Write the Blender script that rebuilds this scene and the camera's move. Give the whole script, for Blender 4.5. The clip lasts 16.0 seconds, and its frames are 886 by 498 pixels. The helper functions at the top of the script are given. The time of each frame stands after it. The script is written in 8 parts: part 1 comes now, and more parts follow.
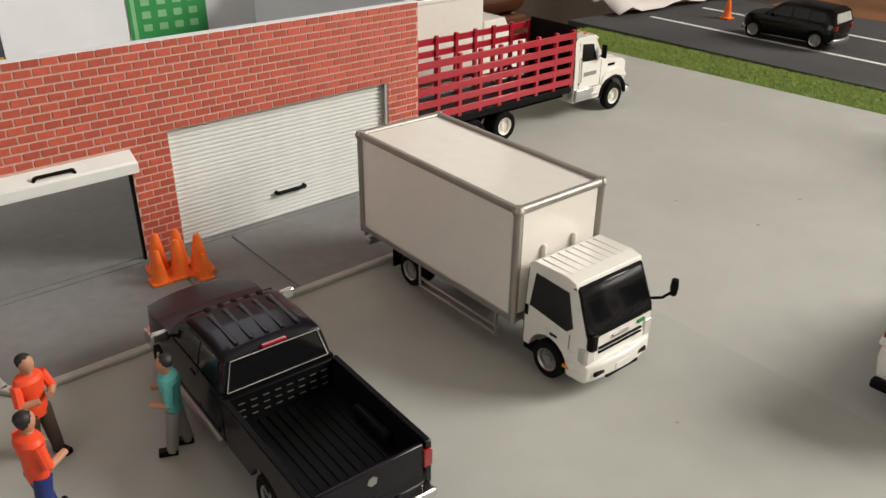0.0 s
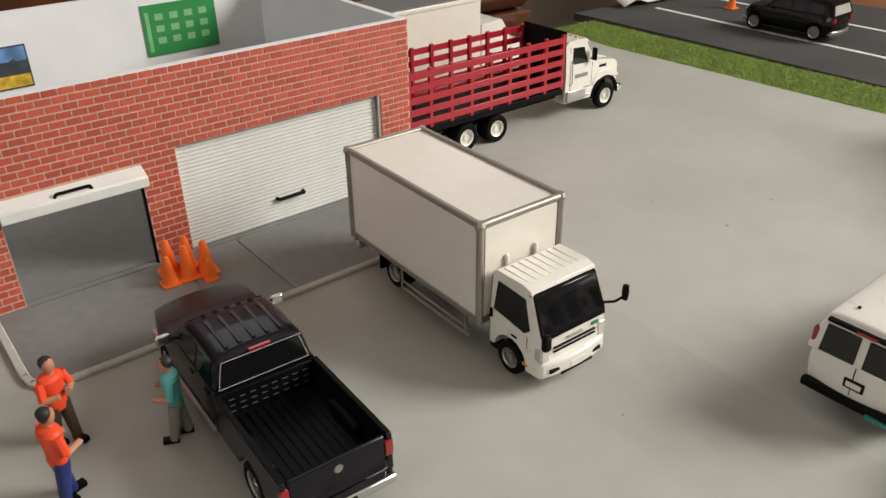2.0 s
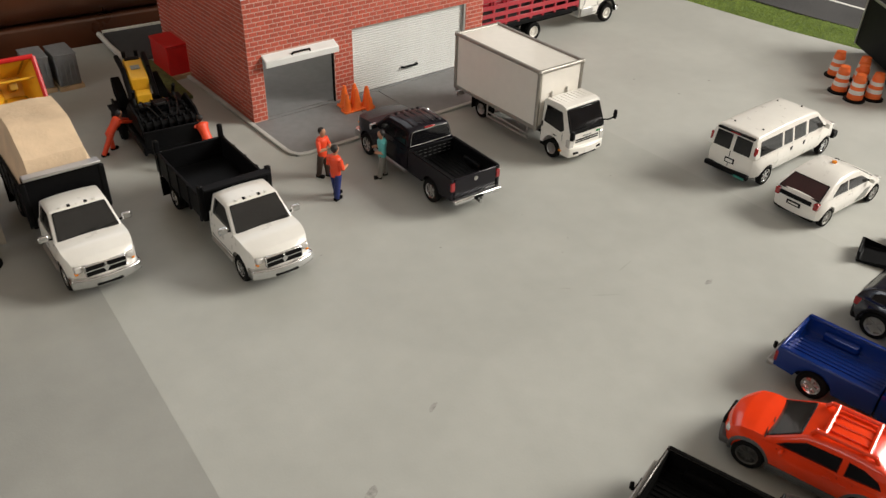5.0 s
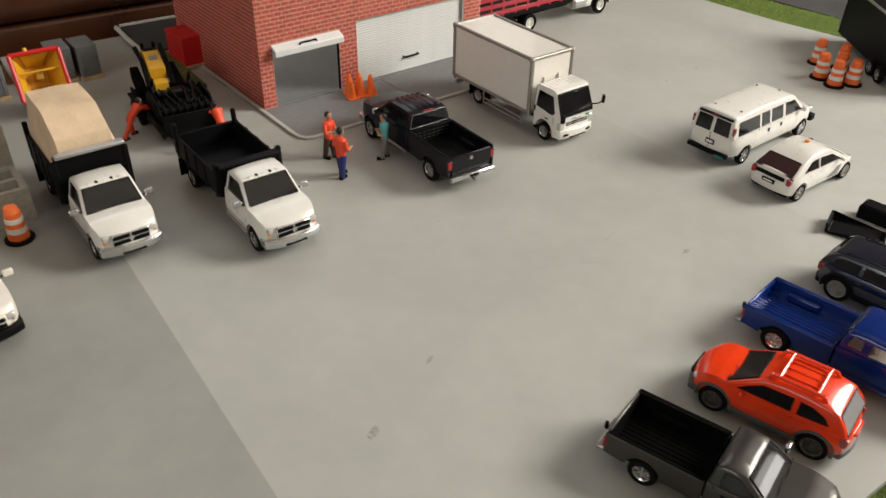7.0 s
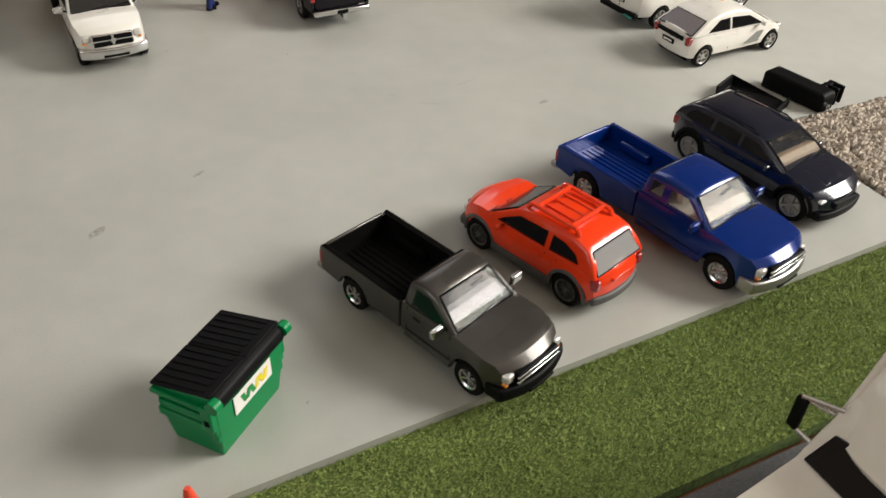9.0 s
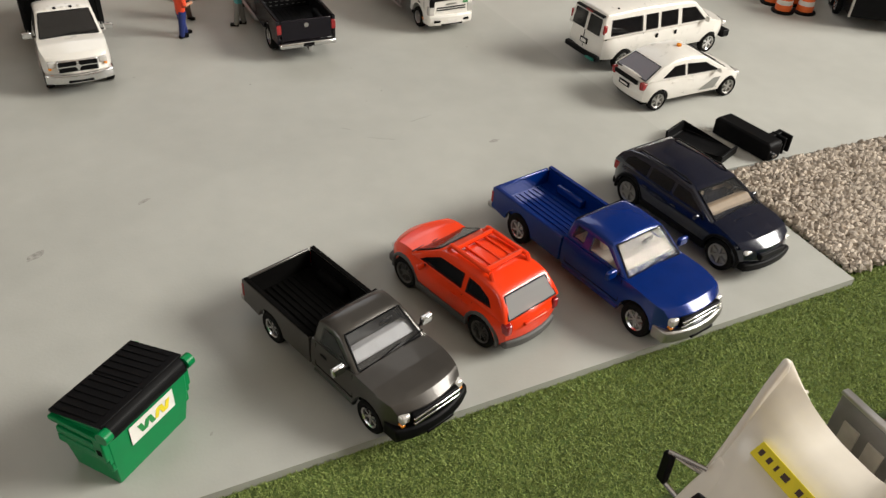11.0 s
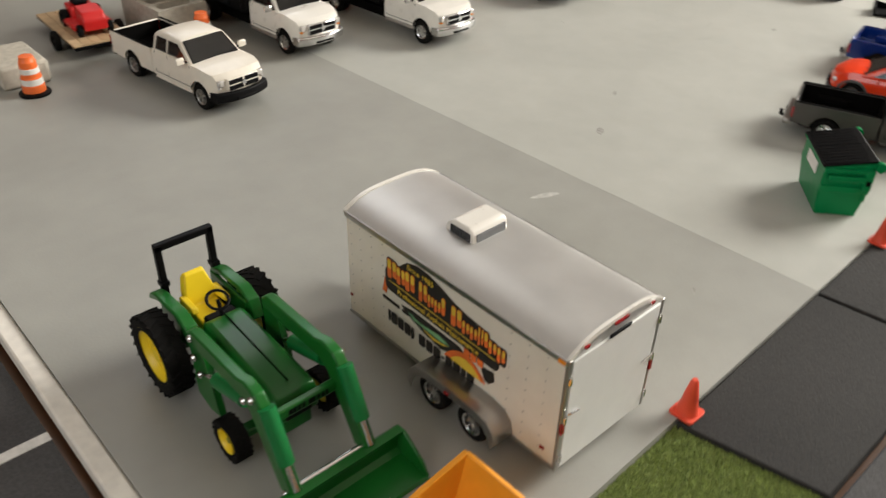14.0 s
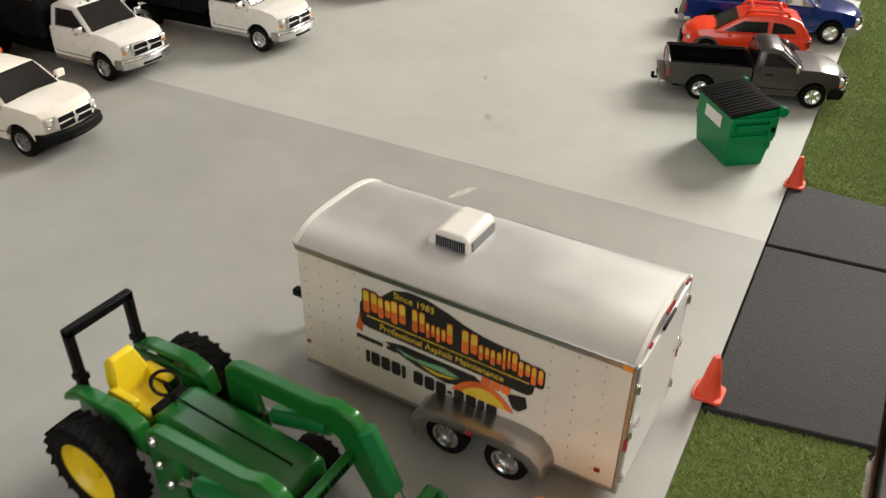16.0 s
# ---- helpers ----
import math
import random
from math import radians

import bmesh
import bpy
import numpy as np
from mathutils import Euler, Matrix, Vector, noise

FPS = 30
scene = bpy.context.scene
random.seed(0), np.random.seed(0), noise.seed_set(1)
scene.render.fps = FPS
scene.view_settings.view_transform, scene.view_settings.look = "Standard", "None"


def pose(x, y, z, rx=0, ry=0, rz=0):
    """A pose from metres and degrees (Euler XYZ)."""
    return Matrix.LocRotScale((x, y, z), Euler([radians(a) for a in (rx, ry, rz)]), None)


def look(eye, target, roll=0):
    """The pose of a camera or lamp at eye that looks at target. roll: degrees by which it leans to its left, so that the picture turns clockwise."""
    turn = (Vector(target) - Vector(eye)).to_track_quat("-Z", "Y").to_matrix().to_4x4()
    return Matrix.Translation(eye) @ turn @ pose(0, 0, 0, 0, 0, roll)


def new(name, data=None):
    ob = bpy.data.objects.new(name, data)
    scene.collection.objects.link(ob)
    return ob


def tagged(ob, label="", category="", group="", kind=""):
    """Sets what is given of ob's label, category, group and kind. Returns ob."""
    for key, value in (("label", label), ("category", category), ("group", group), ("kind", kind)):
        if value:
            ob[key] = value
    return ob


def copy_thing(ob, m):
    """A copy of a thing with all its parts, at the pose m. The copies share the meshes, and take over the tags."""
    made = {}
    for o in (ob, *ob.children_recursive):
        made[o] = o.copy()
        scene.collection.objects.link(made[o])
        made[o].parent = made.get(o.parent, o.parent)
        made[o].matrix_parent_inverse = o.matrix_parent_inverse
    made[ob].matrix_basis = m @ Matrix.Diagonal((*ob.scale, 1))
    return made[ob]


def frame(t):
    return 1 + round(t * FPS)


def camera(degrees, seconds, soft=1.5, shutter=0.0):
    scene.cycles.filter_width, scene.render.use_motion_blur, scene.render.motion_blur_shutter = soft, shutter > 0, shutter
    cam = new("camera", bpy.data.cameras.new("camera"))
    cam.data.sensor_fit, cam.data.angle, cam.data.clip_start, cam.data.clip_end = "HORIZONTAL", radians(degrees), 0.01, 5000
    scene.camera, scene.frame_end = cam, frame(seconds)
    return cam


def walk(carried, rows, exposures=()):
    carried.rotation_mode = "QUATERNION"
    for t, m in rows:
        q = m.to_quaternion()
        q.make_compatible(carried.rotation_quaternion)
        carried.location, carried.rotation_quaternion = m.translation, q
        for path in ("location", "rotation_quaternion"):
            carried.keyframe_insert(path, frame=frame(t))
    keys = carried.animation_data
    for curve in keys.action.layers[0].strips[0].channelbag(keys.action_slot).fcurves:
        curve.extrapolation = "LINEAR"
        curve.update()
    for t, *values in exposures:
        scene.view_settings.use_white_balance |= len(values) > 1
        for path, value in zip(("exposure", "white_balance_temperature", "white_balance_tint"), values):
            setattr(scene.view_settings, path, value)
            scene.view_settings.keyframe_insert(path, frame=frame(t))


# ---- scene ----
K = 1 / 64  # the models are 1:64: lengths below are in full-size metres, times K
cam = camera(57.7, 16.0, soft=1.4, shutter=0.35)
PATH = [
    (0, (0.071, -0.888, 9.698), (1.116, 0.541, 8.768), 0.7),
    (0.5, (0.876, -1.879, 10.001), (1.907, -0.435, 9.079), 1.1),
    (1, (2.397, -3.125, 10.11), (3.368, -1.644, 9.181), 1.1),
    (1.5, (1.666, -3.223, 10.794), (2.614, -1.744, 9.839), -0.1),
    (2, (0.395, -2.601, 11.163), (1.36, -1.151, 10.181), -0.8),
    (2.5, (-0.414, -3.01, 11.775), (0.546, -1.581, 10.757), -0.7),
    (3, (-2.673, -4.976, 13.087), (-1.733, -3.552, 12.043), -0.7),
    (3.5, (-4.985, -7.614, 14.223), (-4.064, -6.18, 13.176), -1.5),
    (4, (-6.381, -9.705, 15.167), (-5.451, -8.3, 14.089), -0.7),
    (4.5, (-9.235, -11.794, 15.173), (-8.29, -10.438, 14.046), 1.8),
    (6.8, (-12.266, -14.912, 15.902), (-11.324, -13.552, 14.779), 1.2),
    (7, (-11.787, -15.256, 15.788), (-10.859, -13.894, 14.655), 1.2),
    (7.5, (-8.805, -17.018, 14.42), (-7.942, -15.666, 13.226), 1.0),
    (8, (-5.426, -17.756, 12.386), (-4.643, -16.41, 11.132), -0.0),
    (8.5, (-5.29, -19.028, 11.567), (-4.56, -17.665, 10.297), 1.6),
    (9, (-4.564, -19.436, 11.884), (-3.851, -18.046, 10.635), 2.2),
    (9.5, (-3.075, -19.606, 12.118), (-2.335, -18.205, 10.898), 3.0),
    (9.7, (-2.673, -19.779, 12.197), (-1.922, -18.376, 10.986), 3.3),
    (11.8, (-2.952, -20.357, 12.61), (-2.283, -18.911, 11.401), 3.7),
    (12, (-5.12, -20.213, 12.559), (-4.414, -18.775, 11.362), 3.9),
    (12.5, (-13.561, -19.271, 12.225), (-12.709, -17.87, 11.08), 3.8),
    (13, (-17.69, -18.073, 11.955), (-16.737, -16.715, 10.838), 4.4),
    (13.5, (-19.882, -17.194, 11.362), (-18.946, -15.829, 10.24), 3.6),
    (14, (-24.322, -15.926, 11.07), (-23.196, -14.716, 9.944), 1.5),
    (14.5, (-25.991, -15.102, 11.096), (-24.68, -14.076, 9.988), -1.0),
    (15, (-26.388, -13.735, 10.274), (-25.001, -12.791, 9.186), -0.8),
    (15.5, (-25.924, -12.84, 9.642), (-24.5, -11.954, 8.553), 0.5),
    (16, (-24.802, -12.298, 9.851), (-23.358, -11.46, 8.751), 0.7),
]
walk(cam, [(t, look(Vector(eye) * K, Vector(target) * K, roll)) for t, eye, target, roll in PATH],
     [(0, 0.06), (3.5, 0.03), (4.5, 0.07), (7, 0.09), (8.5, 0.15), (9.5, 0.11), (12, 0.14), (13.5, 0.27), (14.5, 0.50), (16, 0.54)])

# ---- light ----
world = bpy.data.worlds.new("world")
scene.world = world
world.use_nodes = True
wn = world.node_tree
sky = wn.nodes.new("ShaderNodeTexSky")
sky.sky_type, sky.sun_disc = "NISHITA", False
sky.sun_elevation, sky.sun_rotation = radians(38), radians(140)
wn.links.new(sky.outputs[0], wn.nodes["Background"].inputs[0])
wn.nodes["Background"].inputs[1].default_value = 0.12


def unseen_window_light(name, eye, target, sx, sy, watts, colour):
    lamp = bpy.data.lights.new(name, "AREA")
    lamp.shape, lamp.size, lamp.size_y = "RECTANGLE", sx * K, sy * K
    lamp.energy, lamp.color = watts * K * K, colour
    ob = new(name, lamp)
    ob.matrix_world = look(Vector(eye) * K, Vector(target) * K)
    return ob


unseen_window_light("unseen_window_light", (88.2, -42, 58), (0, -42, 58), 52, 50, 200000, (1.0, 0.955, 0.87))
# weak fill from the north; the window it stands in is added
unseen_window_light("unseen_window_light", (20, 89, 75), (5, 5, 0), 58, 62, 15000, (1.0, 0.96, 0.90))
unseen_window_light("unseen_window_light", (-129, -32, 62), (-6, -4, 0), 74, 70, 38000, (1.0, 0.955, 0.87))

# ---- materials ----


def mat(name, colour, rough=0.5, metal=0.0, grain=3.0, var=0.08, bump=0.0, bump_scale=30.0, coat=0.0, stain=0.0, stain_scale=0.25, spec=0.5, sheen=0.0):
    m = bpy.data.materials.new(name)
    m.use_nodes = True
    nt = m.node_tree
    b = nt.nodes["Principled BSDF"]
    b.inputs["Roughness"].default_value = rough
    b.inputs["Metallic"].default_value = metal
    b.inputs["Coat Weight"].default_value = coat
    b.inputs["Coat Roughness"].default_value = 0.06
    b.inputs["Specular IOR Level"].default_value = spec
    tc = nt.nodes.new("ShaderNodeTexCoord")
    mp = nt.nodes.new("ShaderNodeMapping")
    mp.inputs["Scale"].default_value = (1 / K,) * 3
    nt.links.new(tc.outputs["Object"], mp.inputs[0])

    def tex(scale, detail=4.0):
        n = nt.nodes.new("ShaderNodeTexNoise")
        n.inputs["Scale"].default_value, n.inputs["Detail"].default_value = scale, detail
        nt.links.new(mp.outputs[0], n.inputs["Vector"])
        return n

    n1 = tex(grain)
    ramp = nt.nodes.new("ShaderNodeMapRange")
    ramp.inputs[1].default_value, ramp.inputs[2].default_value = 0.3, 0.7
    ramp.inputs[3].default_value, ramp.inputs[4].default_value = 1 - var, 1 + var
    nt.links.new(n1.outputs[0], ramp.inputs[0])
    last = ramp.outputs[0]
    if stain:
        n2 = tex(stain_scale, 6.0)
        r2 = nt.nodes.new("ShaderNodeMapRange")
        r2.inputs[1].default_value, r2.inputs[2].default_value = 0.35, 0.65
        r2.inputs[3].default_value, r2.inputs[4].default_value = 1 - stain, 1 + stain
        nt.links.new(n2.outputs[0], r2.inputs[0])
        mu = nt.nodes.new("ShaderNodeMath")
        mu.operation = "MULTIPLY"
        nt.links.new(last, mu.inputs[0])
        nt.links.new(r2.outputs[0], mu.inputs[1])
        last = mu.outputs[0]
    vm = nt.nodes.new("ShaderNodeVectorMath")
    vm.operation = "SCALE"
    vm.inputs[0].default_value = colour
    nt.links.new(last, vm.inputs["Scale"])
    nt.links.new(vm.outputs[0], b.inputs["Base Color"])
    rr = nt.nodes.new("ShaderNodeMapRange")
    rr.inputs[3].default_value, rr.inputs[4].default_value = max(rough - (0.02 if coat else 0.08), 0.02), min(rough + (0.02 if coat else 0.08), 1)
    nt.links.new(n1.outputs[0], rr.inputs[0])
    nt.links.new(rr.outputs[0], b.inputs["Roughness"])
    if bump:
        nb = tex(bump_scale, 3.0)
        bp = nt.nodes.new("ShaderNodeBump")
        bp.inputs["Strength"].default_value, bp.inputs["Distance"].default_value = bump, 0.05 * K
        nt.links.new(nb.outputs[0], bp.inputs["Height"])
        nt.links.new(bp.outputs[0], b.inputs["Normal"])
    return m


def piece_mat(name, colour, rough, spread):
    """A material whose brightness differs from piece to piece."""
    m = mat(name, colour, rough, grain=8, var=0.1)
    nt = m.node_tree
    b = nt.nodes["Principled BSDF"]
    link = b.inputs["Base Color"].links[0]
    src = link.from_socket
    oi = nt.nodes.new("ShaderNodeObjectInfo")
    gi = nt.nodes.new("ShaderNodeNewGeometry")
    ad = nt.nodes.new("ShaderNodeMath")
    ad.operation = "ADD"
    nt.links.new(oi.outputs["Random"], ad.inputs[0])
    nt.links.new(gi.outputs["Random Per Island"], ad.inputs[1])
    fr = nt.nodes.new("ShaderNodeMath")
    fr.operation = "FRACT"
    nt.links.new(ad.outputs[0], fr.inputs[0])
    mr = nt.nodes.new("ShaderNodeMapRange")
    mr.inputs[3].default_value, mr.inputs[4].default_value = 1 - spread, 1 + spread
    nt.links.new(fr.outputs[0], mr.inputs[0])
    vm = nt.nodes.new("ShaderNodeVectorMath")
    vm.operation = "SCALE"
    nt.links.new(src, vm.inputs[0])
    nt.links.new(mr.outputs[0], vm.inputs["Scale"])
    nt.links.new(vm.outputs[0], b.inputs["Base Color"])
    return m


def clear_glass(name, tint, alpha):
    """Thin tinted plastic pane that shows the cabin behind it."""
    m = bpy.data.materials.new(name)
    m.use_nodes = True
    b = m.node_tree.nodes["Principled BSDF"]
    b.inputs["Base Color"].default_value = (*tint, 1)
    b.inputs["Roughness"].default_value = 0.06
    b.inputs["Alpha"].default_value = alpha
    b.inputs["Specular IOR Level"].default_value = 0.45
    return m


LOT = mat("lot_paint", (0.405, 0.408, 0.375), 0.55, grain=1.2, var=0.035, bump=0.06, bump_scale=14, stain=0.05, stain_scale=0.22)
# the lot grey in a darker tone, for the west board
LOT_WEST = mat("lot_tone_west", (0.305, 0.305, 0.28), 0.55, grain=1.2, var=0.04, bump=0.06, bump_scale=14, stain=0.06, stain_scale=0.22)
LOT_EAST = mat("lot_paint_east", (0.44, 0.443, 0.41), 0.55, grain=1.2, var=0.035, bump=0.06, bump_scale=14, stain=0.05, stain_scale=0.2)
FOAM = mat("foam_edge", (0.72, 0.69, 0.63), 0.8, grain=4, var=0.08)
APRON = mat("apron_grey", (0.20, 0.20, 0.20), 0.6, grain=3, var=0.08, stain=0.08, bump=0.1)
KERB = mat("kerb_grey", (0.50, 0.49, 0.46), 0.7, grain=4, var=0.1)
SCUFF = mat("dark_mark", (0.31, 0.305, 0.28), 0.8, grain=9, var=0.3)
# PALE is a lighter grey that imitates a faint sheen on the board
PALE = mat("pale_sheen", (0.46, 0.455, 0.425), 0.7, grain=5, var=0.2)
TURF_BASE = mat("turf_base", (0.08, 0.125, 0.027), 0.95, grain=10, var=0.35, stain=0.2, stain_scale=0.6, bump=0.6, bump_scale=12)
MAT_BLACK = mat("rubber_mat", (0.027, 0.026, 0.025), 0.8, spec=0.3, grain=10, var=0.2, bump=0.35, bump_scale=16, stain=0.15)
ROAD = mat("road_grey", (0.058, 0.057, 0.058), 0.85, grain=14, var=0.25, bump=0.4, bump_scale=22, stain=0.15)
ROAD_LINE = mat("road_line", (0.72, 0.71, 0.68), 0.7, grain=6, var=0.12)
WOOD_DARK = mat("dark_wood", (0.085, 0.030, 0.014), 0.28, grain=0.25, var=0.35, stain=0.3, stain_scale=0.06, coat=0.3)
WOOD_WARM = mat("warm_wood", (0.26, 0.115, 0.05), 0.35, grain=0.3, var=0.25, stain=0.2, stain_scale=0.08, coat=0.2)
PLASTER = mat("room_plaster", (0.30, 0.26, 0.22), 0.9, grain=0.05, var=0.05)
CEILING = mat("room_ceiling", (0.55, 0.53, 0.50), 0.9, grain=0.05, var=0.03)
PAPER = mat("crumpled_paper", (0.72, 0.66, 0.64), 0.85, grain=0.8, var=0.06)
BRICK = piece_mat("brick_red", (0.46, 0.088, 0.052), 0.6, 0.16)
MORTAR = mat("mortar_pink", (0.60, 0.37, 0.31), 0.75, grain=6, var=0.08)
WHITE_BOARD = mat("white_board", (0.74, 0.75, 0.77), 0.65, grain=1, var=0.03)
DOOR_WHITE = mat("door_white", (0.70, 0.71, 0.69), 0.5, grain=2, var=0.03)
BLACK = mat("black_plastic", (0.0040, 0.0040, 0.0045), 0.5, spec=0.10, grain=6, var=0.2)
BLACK_SOFT = mat("black_matt", (0.0035, 0.0033, 0.0032), 0.85, spec=0.04, grain=6, var=0.25)
RUBBER = mat("tyre_rubber", (0.0065, 0.0063, 0.006), 0.8, spec=0.1, grain=12, var=0.2, bump=0.2)
CHROME = mat("chrome", (0.66, 0.66, 0.66), 0.2, 1.0, var=0.05)
STEEL = mat("brushed_steel", (0.52, 0.51, 0.50), 0.38, 1.0, grain=2, var=0.08)
TRIM_DULL = mat("dull_trim", (0.34, 0.32, 0.285), 0.45, 0.55, var=0.08)
SILVER = mat("silver_trim", (0.42, 0.41, 0.39), 0.35, 0.85, var=0.06)
ALUMINIUM = mat("aluminium_roof", (0.66, 0.65, 0.63), 0.42, 0.72, grain=1.2, var=0.05, stain=0.04)
WHITE_PAINT = mat("white_paint", (0.78, 0.755, 0.70), 0.28, coat=0.5, var=0.02, spec=0.5)
CREAM_PAINT = mat("cream_paint", (0.76, 0.71, 0.62), 0.35, coat=0.3, var=0.03)
BOX_WHITE = mat("box_white", (0.78, 0.745, 0.68), 0.34, coat=0.3, var=0.02)
NAVY_BLACK = mat("dark_plum_paint", (0.006, 0.0048, 0.0085), 0.25, coat=0.08, spec=0.25, var=0.1)
GREY_PAINT = mat("grey_metallic", (0.065, 0.06, 0.054), 0.34, 0.55, coat=0.3, var=0.06)
ORANGE_PAINT = mat("orange_paint", (0.80, 0.045, 0.006), 0.22, coat=0.45, spec=0.4, var=0.04)
BLUE_PAINT = mat("blue_paint", (0.001, 0.022, 0.17), 0.2, 0.2, coat=0.5, spec=0.35, var=0.06)
NAVY_PAINT = mat("navy_paint", (0.006, 0.009, 0.022), 0.18, 0.1, coat=0.9, var=0.1)
GLOSS_BLACK = mat("gloss_black", (0.004, 0.004, 0.0045), 0.2, coat=0.2, spec=0.3, var=0.1)
RED_PAINT = mat("stake_red", (0.37, 0.010, 0.024), 0.3, coat=0.15, var=0.06)
RED_BRIGHT = mat("bright_red", (0.55, 0.012, 0.012), 0.4, var=0.08)
GLASS_DARK = mat("dark_glass", (0.007, 0.007, 0.008), 0.08, coat=0.1, grain=2, var=0.3, spec=0.4)
GLASS_GREY = mat("smoked_glass", (0.05, 0.046, 0.042), 0.1, coat=0.5, grain=1.4, var=0.35, spec=0.7)
GLASS_PALE = mat("pale_glass", (0.36, 0.35, 0.33), 0.16, spec=0.3, grain=0.9, var=0.85, bump=0.5, bump_scale=1.3)
PANE_DARK = clear_glass("tinted_pane", (0.008, 0.008, 0.009), 0.88)
PANE_GREY = clear_glass("smoked_pane", (0.022, 0.021, 0.02), 0.78)
PANE_SILVER = clear_glass("silvered_pane", (0.34, 0.34, 0.34), 0.72)
PANE_CLEAR = clear_glass("clear_pane", (0.10, 0.10, 0.10), 0.16)
INSIDE_DARK = mat("dark_interior", (0.035, 0.033, 0.032), 0.6, var=0.15)
INSIDE_CREAM = mat("cream_interior", (0.62, 0.56, 0.47), 0.55, grain=3, var=0.1)
INSIDE_TAN = mat("tan_interior", (0.36, 0.27, 0.18), 0.6, grain=3, var=0.15)
INSIDE_WHITE = mat("pale_interior", (0.66, 0.67, 0.70), 0.5, grain=3, var=0.15)
INSIDE_GREY = mat("grey_interior", (0.22, 0.22, 0.22), 0.6, grain=3, var=0.15)
LENS_RED = mat("red_lens", (0.28, 0.01, 0.012), 0.15, coat=0.6, var=0.1)
LENS_AMBER = mat("amber_lens", (0.85, 0.28, 0.02), 0.18, coat=0.5, var=0.1)
LENS_CLEAR = mat("clear_lens", (0.62, 0.60, 0.57), 0.12, 0.3, coat=0.6, var=0.15)
CONE = mat("cone_orange", (0.92, 0.17, 0.02), 0.45, var=0.05)
CONE_RED = mat("cone_red", (0.70, 0.07, 0.03), 0.5, var=0.05)
BARREL = mat("barrel_orange", (0.85, 0.16, 0.03), 0.45, var=0.05)
REFLECT = mat("reflective_white", (0.74, 0.72, 0.68), 0.5, var=0.05)
GREEN = mat("tractor_green", (0.008, 0.115, 0.016), 0.3, coat=0.15, spec=0.35, var=0.07)
GREEN_DARK = mat("tractor_green_plastic", (0.006, 0.155, 0.038), 0.36, coat=0.1, spec=0.35, var=0.06)
YELLOW = mat("tractor_yellow", (0.82, 0.60, 0.015), 0.4, var=0.04)
DIGGER_DARK = mat("ochre_yellow", (0.36, 0.19, 0.01), 0.5, var=0.1)
TRIM_DARK = mat("dark_alloy", (0.16, 0.155, 0.15), 0.35, 0.8, var=0.1)
CLADDING = mat("dark_cladding", (0.075, 0.075, 0.072), 0.55, grain=5, var=0.1)
BIN_GREEN = mat("bin_green", (0.0, 0.19, 0.055), 0.36, spec=0.22, var=0.05)
LOADER_ORANGE = mat("loader_orange", (0.85, 0.33, 0.02), 0.42, var=0.05)
DIGGER_YELLOW = mat("digger_yellow", (0.72, 0.38, 0.02), 0.42, var=0.06)
SAND = mat("sand_load", (0.68, 0.51, 0.34), 0.85, grain=1.4, var=0.09, bump=0.3, bump_scale=8)
CONCRETE = mat("concrete", (0.42, 0.39, 0.33), 0.9, grain=5, var=0.14, bump=0.4, stain=0.1)
CRATE = mat("crate_grey", (0.16, 0.165, 0.17), 0.6, grain=4, var=0.12)
PINE = mat("pine_wood", (0.50, 0.35, 0.20), 0.7, grain=2, var=0.15)
MOSS = mat("moss_green", (0.10, 0.11, 0.03), 0.95, grain=6, var=0.35, bump=0.5)
SKIN = mat("figure_skin", (0.45, 0.22, 0.13), 0.55)
SHIRT = mat("figure_orange", (0.80, 0.07, 0.02), 0.5)
TEAL = mat("figure_teal", (0.10, 0.42, 0.42), 0.5)
JEANS = mat("figure_blue", (0.015, 0.03, 0.16), 0.55)
GREYS = mat("figure_grey", (0.24, 0.24, 0.22), 0.6)
BROWN = mat("figure_brown", (0.06, 0.035, 0.025), 0.6)
HAIR = mat("figure_hair", (0.012, 0.010, 0.010), 0.6)
POSTER_GREEN = mat("poster_green", (0.02, 0.24, 0.06), 0.6, var=0.05)
POSTER_PALE = mat("poster_pale", (0.20, 0.45, 0.22), 0.6, var=0.1)
SKY_BLUE = mat("picture_blue", (0.12, 0.25, 0.5), 0.5, grain=1.5, var=0.5)
PICT_GOLD = mat("picture_gold", (0.55, 0.36, 0.03), 0.5, grain=2.5, var=0.5)
PICT_DARK = mat("picture_dark", (0.04, 0.05, 0.06), 0.5, grain=2.5, var=0.4)
TEXT_BLACK = mat("print_black", (0.02, 0.018, 0.016), 0.5)
TEXT_GOLD = mat("print_gold", (0.72, 0.50, 0.05), 0.5, grain=2, var=0.15)
TEXT_ORANGE = mat("print_orange", (0.75, 0.16, 0.03), 0.5, grain=1.5, var=0.25)
LABEL_YELLOW = mat("label_yellow", (0.75, 0.62, 0.02), 0.5)
GRAVEL = piece_mat("gravel_stone", (0.40, 0.345, 0.285), 0.85, 0.34)
TURF = piece_mat("turf_blades", (0.235, 0.30, 0.078), 0.8, 0.42)
TURF_BRIGHT = piece_mat("turf_blades_bright", (0.30, 0.40, 0.075), 0.8, 0.35)

# ---- building blocks ----


def thing(name, m, label, category, group="", kind=""):
    ob = new(name)
    ob.empty_display_size = 0.01
    ob.matrix_world = m
    return tagged(ob, label, category, group, kind)


def at(x, y, z=0.0, rz=0.0, rx=0.0, ry=0.0):
    return pose(x * K, y * K, z * K, rx, ry, rz)


